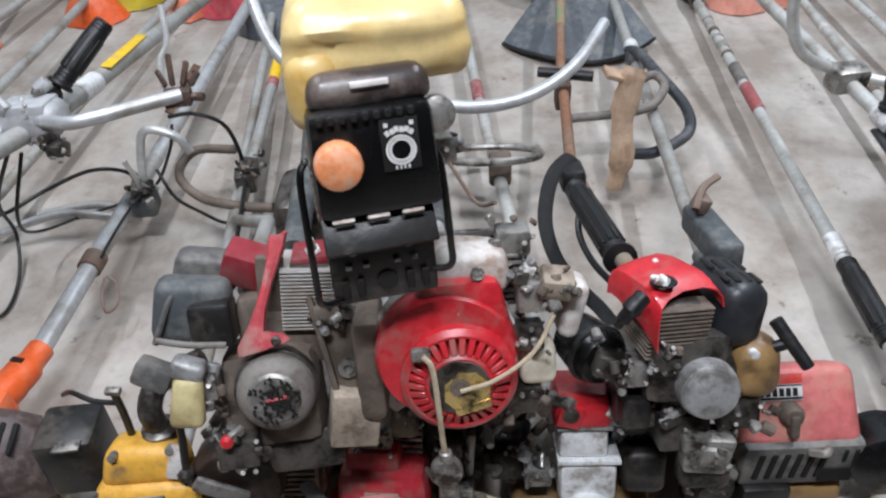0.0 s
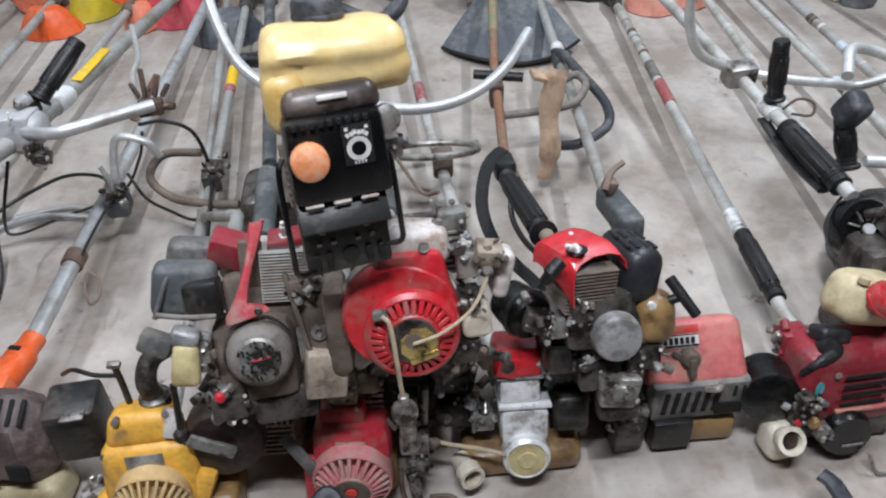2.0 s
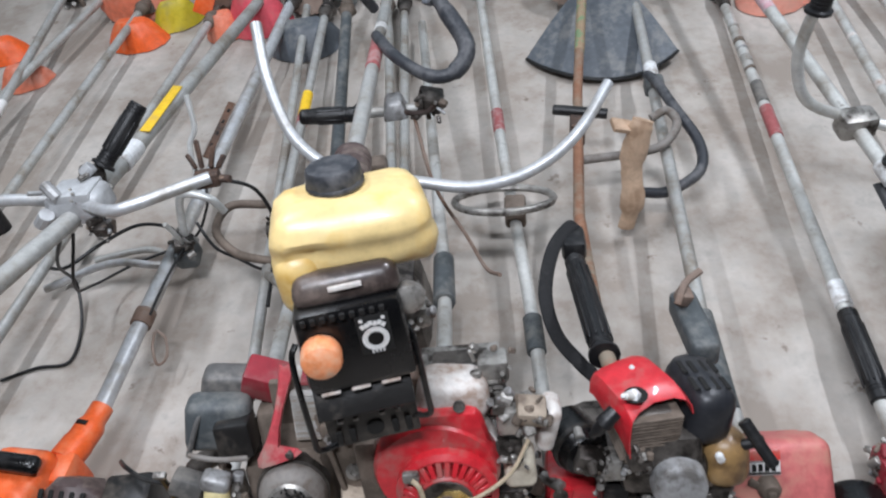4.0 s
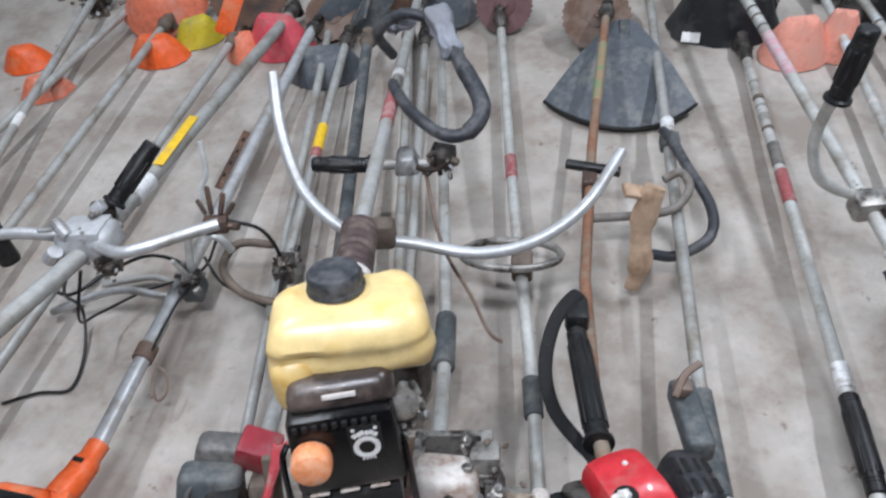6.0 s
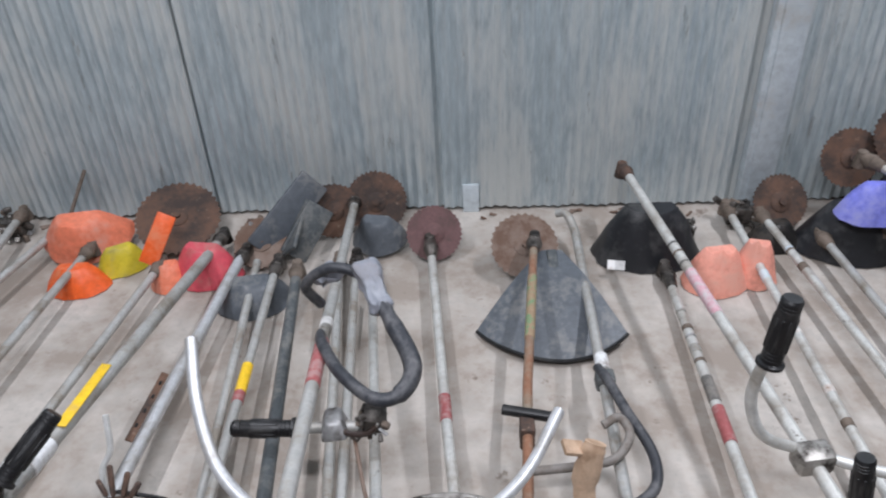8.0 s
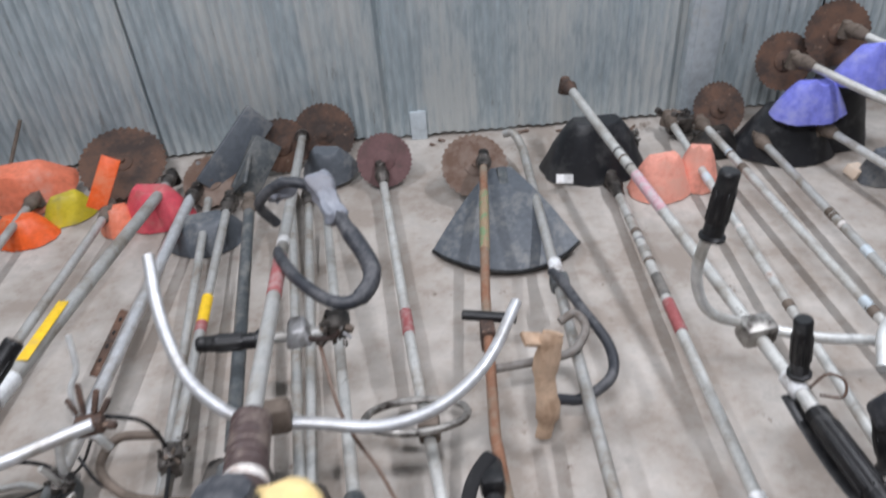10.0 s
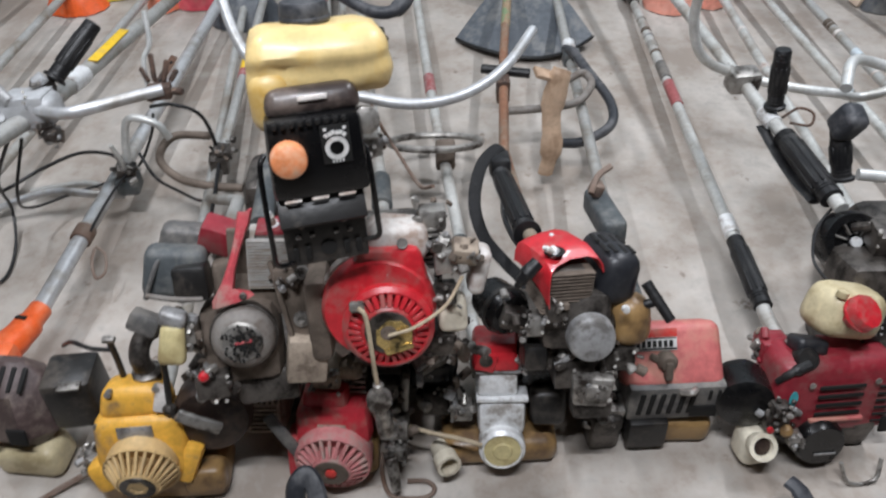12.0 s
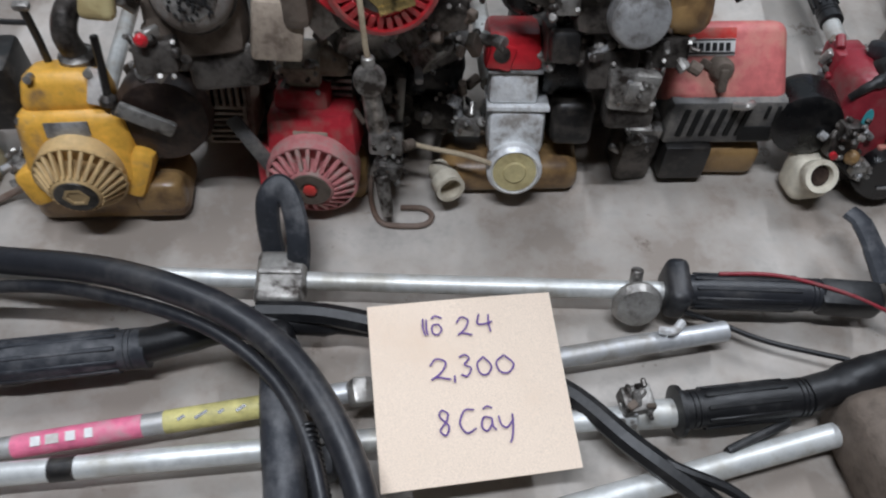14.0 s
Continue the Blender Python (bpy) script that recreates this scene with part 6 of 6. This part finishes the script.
part("shell", rbox(pose(-0.528, 2.81, 0.145, -24, 50, 10), 0.115, 0.02, 0.31, 0.006), grey_guard, g)
bm = rbox(pose(-0.50, 2.80, 0.12, -60, 38, 12), 0.012, 0.10, 0.25, 0.003)
rbox(pose(-0.46, 2.77, 0.10, -30, 40, 6), 0.10, 0.012, 0.20, 0.004, bm=bm)
part("side_wall", bm, rubber_grey, g)
guard("dark grey blade guard under a rusty disc", pose(-0.22, 2.78, 0.03, 10, 0, -10), 0.20, 0.14, 0.10, grey_guard, 9)
g = thing("saw_blade", "round rusty saw blade leaning on the wall", "saw blade", (-0.40, 2.93, 0.0))
blade(g, (-0.385, 2.90, 0.10), (0.25, -0.85, 0.45), 0.10, rust, 30, "disc")

cone = thing("blade_guard", "fan-shaped dark grey plastic blade guard", "blade guard", (0.36, 2.35, 0), "blade guards")
bm = bmesh.new()
apex = Vector((0.365, 2.60, 0.13))
n, rows = 20, []
for k in range(n + 1):
    u = k / n
    a = math.radians(-152 + 108 * u)
    edge = Vector((0.365 + 0.275 * math.cos(a), 2.465 + 0.275 * math.sin(a), 0.008 + 0.03 * u + 0.008 * math.sin(7 * u)))
    near = apex + Vector((0.065 * (u - 0.5), -0.02, 0))
    rows.append([bm.verts.new(near.lerp(edge, v / 5) + Vector((0, 0, 0.018 * math.sin(math.pi * v / 5)))) for v in range(6)])
for a, b in zip(rows, rows[1:]):
    for p, q, r, s in zip(a, a[1:], b[1:], b):
        bm.faces.new((p, q, r, s))
bmesh.ops.recalc_face_normals(bm, faces=bm.faces[:])
rim = [v.co.copy() for v in (row[-1] for row in rows)]
bmesh.ops.solidify(bm, geom=bm.faces[:], thickness=0.004)
part("shell", bm, grey_guard, cone)
part("rim", sweep([p + Vector((0, 0, 0.001)) for p in rim], 0.006, 8, 1), rubber, cone, "thick black rim")
part("rib", rbox(pose(0.37, 2.40, 0.085, 18, 0, 2), 0.03, 0.36, 0.008, 0.003), rubber_grey, cone)

bag = thing("blade_guard", "glossy black plastic blade guard with a pale label", "blade guard", (0.69, 2.68, 0), "blade guards")
scoop(bag, pose(0.705, 2.69, 0.004, 0, 0, 0), 0.37, 0.20, 0.190, cloth_black, "shell", 12, 0.004, 0.1)
part("paper_label", rbox(pose(0.580, 2.596, 0.056, -50, 0, -10), 0.056, 0.003, 0.032, 0.0005), white, bag)
guard("salmon pink plastic blade guard with a split crest", pose(0.90, 2.535, 0.004, 0, 0, 8), 0.22, 0.15, 0.13, salmon_pink, 13, ridge=0.5)
guard("small salmon pink plastic blade guard", pose(1.015, 2.56, 0.004, 0, 0, -14), 0.15, 0.12, 0.14, salmon_pink, 14, ridge=0.5)
guard("violet-blue plastic blade guard on the heap", pose(1.40, 2.655, 0.175, 6, 0, -4), 0.25, 0.12, 0.12, blue, 15, ridge=0.6)
guard("violet-blue plastic blade guard near the wall", pose(1.58, 2.665, 0.28, 6, 0, 4), 0.24, 0.12, 0.12, blue, 17, ridge=0.6)
guard("large black plastic blade guard beneath blue ones", pose(1.38, 2.70, 0.004, 0, 0, -6), 0.36, 0.20, 0.175, cloth_black, 18, ridge=0.1)
guard("large black plastic guard by the wall's foot", pose(1.56, 2.76, 0.004, 0, 0, 6), 0.30, 0.20, 0.26, cloth_black, 19, ridge=0.1)
guard("small grey plastic blade guard", pose(1.61, 2.50, 0.004, 0, 0, 10), 0.14, 0.10, 0.11, grey_guard, 20)
guard("flat grey blade guard by the steel post", pose(1.16, 2.76, 0.004, 0, 0, 10), 0.18, 0.14, 0.08, black_dusty, 21)
g = thing("gear_case", "rusty gear case lying by the post", "gear case", (1.05, 2.88, 0))
carburettor(g, pose(1.05, 2.89, 0.06), 0.09, 95, casting_dark, "case")
g = thing("gear_case", "rusty gear case with loose fittings", "gear case", (-0.67, 2.86, 0))
carburettor(g, pose(-0.67, 2.87, 0.05), 0.075, 96, rust, "case")
g = thing("gear_case", "dark gear case beside the black guard", "gear case", (0.84, 2.78, 0))
carburettor(g, pose(0.84, 2.80, 0.05), 0.08, 97, casting_dark, "case")
g = thing("gear_case", "dark oily gear case at the row's end", "gear case", (-1.60, 2.95, 0))
carburettor(g, pose(-1.60, 2.93, 0.05), 0.09, 98, casting_dark, "case")
g = thing("wood_scrap", "pale broken scrap of wood", "scrap", (1.545, 2.545, 0))
part("scrap", rbox(pose(1.545, 2.545, 0.02, 10, 12, 25), 0.06, 0.05, 0.035, 0.004), paper, g)
g = thing("iron_rod", "thin rusty iron rod leaning on the wall", "rod", (-1.33, 2.9, 0))
part("rod", rod((-1.40, 2.85, 0.01), (-1.30, 3.0, 0.24), 0.007), casting_brown, g)

# ---- machines lying across in front ----
P = cutter("brush cutter with bright aluminium shaft lying crosswise on the floor", (0.1, 0.58, 0))
shaft(P, [(-0.95, 0.60, 0.055), (0.60, 0.567, 0.055)], 0.0135, alu_white)
bm = rbox(pose(-0.166, 0.578, 0.060), 0.070, 0.082, 0.044, 0.010, segs=3)
rbox(pose(-0.166, 0.583, 0.083), 0.060, 0.010, 0.006, 0.002, bm=bm)
part("strap_clamp", bm, casting, P, "cast grey two-bolt clamp")
bm = sweep([(-0.150, 0.590, 0.04), (-0.141, 0.615, 0.10), (-0.148, 0.655, 0.135), (-0.165, 0.68, 0.15), (-0.182, 0.665, 0.14), (-0.186, 0.645, 0.10), (-0.184, 0.628, 0.06)], 0.017, 10, 6, flat=0.55)
part("hook_handle", bm, slate, P, "grey-black rubber hook")
grip(P, (0.378, 0.571, 0.060), (0.60, 0.565, 0.060), 0.024, worn_black, "throttle_grip")
part("grip_collar", rbox(pose(0.392, 0.573, 0.062, 0, 0, -2), 0.034, 0.072, 0.062, 0.012, segs=3), worn_black, P)
part("trigger_body", rbox(pose(0.635, 0.56, 0.06, 0, 0, -4), 0.09, 0.045, 0.045, 0.010), rubber, P)
part("trigger", sweep([(0.692, 0.580, 0.07), (0.682, 0.625, 0.085), (0.670, 0.665, 0.095), (0.657, 0.685, 0.095)], [0.020, 0.018, 0.016], 10, 6, flat=0.5), slate, P)
part("trigger_hinge", rbox(pose(0.735, 0.60, 0.07, 0, 0, 12), 0.07, 0.06, 0.05, 0.012, segs=3), grey_plastic, P)
bm = lathe(pose(0.335, 0.548, 0.058, 62), [(0.034, -0.008), (0.036, 0), (0.03, 0.01), (0.012, 0.014), (0, 0.014)], 24)
rod((0.335, 0.575, 0.06), (0.335, 0.59, 0.085), 0.009, bm=bm)
part("pipe_clip", bm, casting, P)
cable(P, [(0.45, 0.585, 0.083), (0.52, 0.583, 0.086), (0.58, 0.57, 0.085), (0.65, 0.545, 0.08), (0.75, 0.50, 0.06)], 0.003, red_dark, "red_wire")
cable(P, [(0.38, 0.55, 0.05), (0.45, 0.53, 0.04), (0.52, 0.50, 0.04), (0.62, 0.47, 0.05)], 0.004)

Q = cutter("brush cutter with pink and yellow stickers on its shaft, lying crosswise", (0, 0.43, 0))
qa, qb = Vector((-0.95, 0.262, 0.04)), Vector((0.46, 0.515, 0.045))
shaft(Q, [qa, qb], 0.0145, alu)
for x0, x1, m_, lab in ((-0.485, -0.325, pink_label, "pink sticker with pale lettering"), (-0.300, -0.17, lemon_label, "lemon sticker with dark marks"), (-0.62, -0.52, pink_label, "pink sticker")):
    u0, u1 = (x0 - qa.x) / (qb.x - qa.x), (x1 - qa.x) / (qb.x - qa.x)
    part("sticker", rod(qa.lerp(qb, u0), qa.lerp(qb, u1), 0.0152), m_, Q, lab)
mq = along(qa, qb)[0]
for x, w, m_ in ((-0.452, 0.012, white), (-0.432, 0.016, white), (-0.410, 0.012, white), (-0.388, 0.010, white), (-0.275, 0.010, black), (-0.250, 0.018, black), (-0.225, 0.008, black), (-0.20, 0.014, black)):
    p = qa.lerp(qb, (x - qa.x) / (qb.x - qa.x)) + Vector((0, -0.003, 0.0150))
    part("sticker_bar", rbox(Matrix.Translation(p) @ pose(0, 0, 0, 12, 0, 10 + 25 * (m_ == black)), w, 0.012 if m_ == white else 0.004, 0.0015, 0), m_, Q)
cable(Q, [(0.36, 0.505, 0.065), (0.375, 0.50, 0.075), (0.39, 0.515, 0.07)], 0.006, silver, "wire_tie")

R = cutter("brush cutter with ribbed black grip and bare shaft, lying crosswise", (0, 0.35, 0))
ra, rb = Vector((-0.95, 0.262, 0.05)), Vector((0.36, 0.392, 0.055))
shaft(R, [ra, rb], 0.0150, alu_white)
part("tape_ring", rod(ra.lerp(rb, 0.40), ra.lerp(rb, 0.425), 0.0160), black_dusty, R)
part("shaft_collar", rod(rb - Vector((0.05, 0.005, 0)), rb + Vector((0.005, 0, 0)), 0.019), alu_white, R)
grip(R, (0.362, 0.392, 0.06), (0.545, 0.414, 0.06), 0.026, rubber, "throttle_grip")
part("trigger_body", sweep([(0.54, 0.414, 0.065), (0.60, 0.43, 0.07), (0.66, 0.45, 0.07), (0.74, 0.46, 0.07)], [0.024, 0.028, 0.026, 0.022], 12), rubber, R)
part("trigger", rbox(pose(0.47, 0.362, 0.05, 0, 0, 24), 0.10, 0.012, 0.02, 0.005), rubber, R)
carburettor(R, pose(0.31, 0.400, 0.075, 0, 0, 10), 0.045, 101, casting, "handle_clamp")
part("shaft_mount", lathe(pose(-0.12, 0.30, 0.06, 0, 90, 0), [(0.03, -0.03), (0.04, -0.02), (0.04, 0.025), (0.03, 0.03)], 20), rubber, R)

S = cutter("bare aluminium brush cutter shaft lying crosswise in front", (0.4, 0.3, 0))
shaft(S, [(-0.20, 0.162, 0.035), (0.62, 0.379, 0.045)], 0.0165, alu_white)
part("engine_cover", rbox(pose(0.66, 0.33, 0.06, 0, 0, 12), 0.16, 0.20, 0.11, 0.03, (0.9, 0.9), segs=3), casting_brown, S)

U = cutter("black-gripped brush cutter handle with bundled hoses", (-0.3, 0.47, 0))
grip(U, (-0.330, 0.474, 0.065), (-0.56, 0.445, 0.065), 0.028, slate, "throttle_grip", False)
part("grip_bar", sweep([(-0.56, 0.445, 0.065), (-0.70, 0.43, 0.06), (-0.95, 0.40, 0.05)], 0.026, 12, 3), rubber, U)
part("trigger_body", sweep([(-0.335, 0.474, 0.07), (-0.27, 0.49, 0.075), (-0.19, 0.508, 0.075), (-0.10, 0.513, 0.06), (0.02, 0.505, 0.05)], [0.024, 0.022, 0.018, 0.013], 12), rubber, U)
part("upright_grip", sweep([(-0.142, 0.455, 0.115), (-0.138, 0.40, 0.125), (-0.130, 0.34, 0.125), (-0.118, 0.25, 0.115), (-0.115, 0.16, 0.08)], [0.022, 0.026, 0.026, 0.025, 0.024], 14), slate, U, "scuffed dark grey rubber handle")
part("upright_foot", rbox(pose(-0.165, 0.475, 0.06, 0, 0, 8), 0.06, 0.06, 0.08, 0.018, segs=3), rubber, U)
part("hose", sweep([(-0.80, 0.575, 0.05), (-0.62, 0.58, 0.11), (-0.507, 0.562, 0.14), (-0.347, 0.528, 0.17), (-0.197, 0.468, 0.185), (-0.098, 0.385, 0.185), (-0.03, 0.262, 0.17), (-0.01, 0.12, 0.12), (0.0, 0.02, 0.02)], 0.0185, 14), worn_black, U, "thick black rubber hose")
part("hose", sweep([(-0.80, 0.545, 0.04), (-0.507, 0.535, 0.12), (-0.36, 0.508, 0.145), (-0.22, 0.455, 0.16), (-0.125, 0.375, 0.16), (-0.075, 0.262, 0.15), (-0.06, 0.10, 0.10), (-0.05, 0.02, 0.02)], 0.009, 12), worn_black, U, "thin black hose")
for k in range(26):
    p = Vector((-0.095 + 0.045 * k / 26, 0.335 - 0.16 * k / 26, 0.158 - 0.025 * k / 26))
    part("coil", lathe(Matrix.Translation(p) @ pose(0, 0, 0, 72, 0, 16), [(0.0105, -0.002), (0.0115, 0), (0.0105, 0.002)], 12), rubber, U)
cable(U, [(-0.19, 0.52, 0.08), (-0.10, 0.515, 0.085), (0.0, 0.495, 0.08), (0.10, 0.47, 0.05), (0.22, 0.42, 0.06), (0.30, 0.345, 0.07), (0.38, 0.285, 0.06), (0.43, 0.24, 0.04), (0.47, 0.18, 0.03)], 0.0155, rubber, "hose")
cable(U, [(0.25, 0.385, 0.05), (0.34, 0.32, 0.075), (0.42, 0.285, 0.07), (0.48, 0.23, 0.05), (0.52, 0.17, 0.03)], 0.007, rubber)
part("plug", rbox(pose(-0.045, 0.41, 0.075, 10, 20, 15), 0.03, 0.035, 0.03, 0.006), casting, U)

part("clamp_block", rbox(pose(-0.118, 0.328, 0.055, 0, 0, 8), 0.088, 0.062, 0.05, 0.008), worn_black, U)
part("clamp_screw", rod((-0.088, 0.343, 0.078), (-0.088, 0.343, 0.086), 0.005, seg=8), casting, U)
# narrow black bar set upright against the wall sheets
W = thing("dark_wall_strip", "narrow black upright strip on the corrugated wall", "strip", (-1.68, 3.02, 0.5))
part("strip", rbox(pose(-1.676, 3.022, 0.65, 0, 7), 0.022, 0.014, 0.32, 0.003), matte_black, W)
W = thing("floor_hook", "bent steel wire hook lying on the floor", "hook", (0.0, 0.75, 0))
part("wire", sweep([(-0.055, 0.80, 0.01), (-0.052, 0.755, 0.006), (-0.035, 0.715, 0.006), (0.005, 0.708, 0.006), (0.035, 0.712, 0.006), (0.045, 0.728, 0.006), (0.03, 0.742, 0.006), (-0.005, 0.743, 0.006)], 0.0045, 8), rust_grey, W)

# ---- handwritten price card ----
card = thing("price_card", "buff cardboard square with violet handwriting, lying on handles", "card", (0.095, 0.41, 0.07))
tl, tr, br, bl = Vector((-0.041, 0.519, 0.10)), Vector((0.204, 0.544, 0.10)), Vector((0.230, 0.310, 0.10)), Vector((-0.012, 0.275, 0.10))
bm = bmesh.new()
n, grid = 10, []
for i in range(n + 1):
    row = []
    for j in range(n + 1):
        u, v = i / n, j / n
        p = tl.lerp(tr, u).lerp(bl.lerp(br, u), v)
        p.z += 0.003 * math.sin(3 * u + 2 * v) - 0.004 * (u * v)
        row.append(bm.verts.new(p))
    grid.append(row)
for a, b in zip(grid, grid[1:]):
    for p, q, r, s in zip(a, a[1:], b[1:], b):
        bm.faces.new((p, q, r, s))
bmesh.ops.recalc_face_normals(bm, faces=bm.faces[:])
bmesh.ops.solidify(bm, geom=bm.faces[:], thickness=0.0022)
sheet = part("sheet", bm, paper, card)

def stroke(points, r=0.0016):
    """A pen stroke on the card: u, v from the top left corner, 0 to 1."""
    out = []
    for u, v in points:
        p = tl.lerp(tr, u).lerp(bl.lerp(br, u), v)
        out.append(p + Vector((0, 0, 0.0036 + 0.003 * math.sin(3 * u + 2 * v) - 0.004 * u * v)))
    return sweep(out, r, 6, 5, flat=0.35)

def letter(name, strokes, r=0.0012):
    bm = bmesh.new()
    for s in strokes:
        merge(bm, stroke(s, r))
    part(name, bm, ink, sheet)

def put(s, u, v, w, h):
    return [[(u + w * x, v + h * y) for x, y in k] for k in s]

L_ = [[(0.25, 0.0), (0.2, 0.5), (0.3, 1.0)], [(0.45, 0.05), (0.4, 0.6), (0.45, 1.0)]]
O_ = [[(0.6, 0.45), (0.15, 0.5), (0.1, 0.9), (0.5, 1.0), (0.8, 0.75), (0.6, 0.45)], [(0.1, 0.12), (0.45, 0.0), (0.9, 0.15)]]
TWO = [[(0.1, 0.3), (0.4, 0.0), (0.8, 0.2), (0.55, 0.65), (0.1, 0.95), (0.35, 0.85), (0.95, 1.0)]]
FOUR = [[(0.25, 0.0), (0.1, 0.5), (0.5, 0.55), (0.9, 0.45)], [(0.75, 0.05), (0.7, 0.5), (0.75, 1.0)]]
THREE = [[(0.1, 0.1), (0.5, 0.0), (0.75, 0.2), (0.4, 0.45), (0.8, 0.65), (0.5, 1.0), (0.1, 0.9)]]
ZERO = [[(0.5, 0.0), (0.1, 0.35), (0.2, 0.9), (0.6, 1.0), (0.9, 0.55), (0.5, 0.0)]]
EIGHT = [[(0.75, 0.15), (0.4, 0.0), (0.25, 0.25), (0.7, 0.65), (0.5, 1.0), (0.2, 0.8), (0.6, 0.45), (0.75, 0.15)]]
C_ = [[(0.9, 0.1), (0.4, 0.1), (0.1, 0.6), (0.4, 1.0), (0.9, 0.85)]]
A_ = [[(0.8, 0.2), (0.3, 0.1), (0.1, 0.7), (0.4, 1.0), (0.75, 0.6), (0.8, 0.2), (0.8, 0.7), (1.0, 1.0)], [(0.3, -0.45), (0.6, -0.6), (0.9, -0.45)]]
Y_ = [[(0.1, 0.1), (0.2, 0.7), (0.5, 0.9), (0.85, 0.5)], [(0.9, 0.05), (0.85, 0.8), (0.7, 1.6), (0.55, 1.9)]]
for nm, g_, u, v, w, h in (("letter_l", L_, 0.27, 0.11, 0.09, 0.10), ("letter_o", O_, 0.33, 0.10, 0.07, 0.11), ("digit_two", TWO, 0.46, 0.12, 0.09, 0.11), ("digit_four", FOUR, 0.57, 0.11, 0.10, 0.11),
                           ("digit_two", TWO, 0.29, 0.35, 0.12, 0.12), ("comma", [[(0, 0), (-0.2, 1)]], 0.425, 0.45, 0.02, 0.04), ("digit_three", THREE, 0.45, 0.34, 0.08, 0.12), ("digit_zero", ZERO, 0.54, 0.36, 0.09, 0.10), ("digit_zero", ZERO, 0.64, 0.36, 0.11, 0.10),
                           ("digit_eight", EIGHT, 0.30, 0.63, 0.09, 0.13), ("letter_c", C_, 0.41, 0.63, 0.10, 0.13), ("letter_a", A_, 0.52, 0.68, 0.08, 0.08), ("letter_y", Y_, 0.61, 0.68, 0.09, 0.08)):
    letter(nm, put(g_, u, v, w, h))
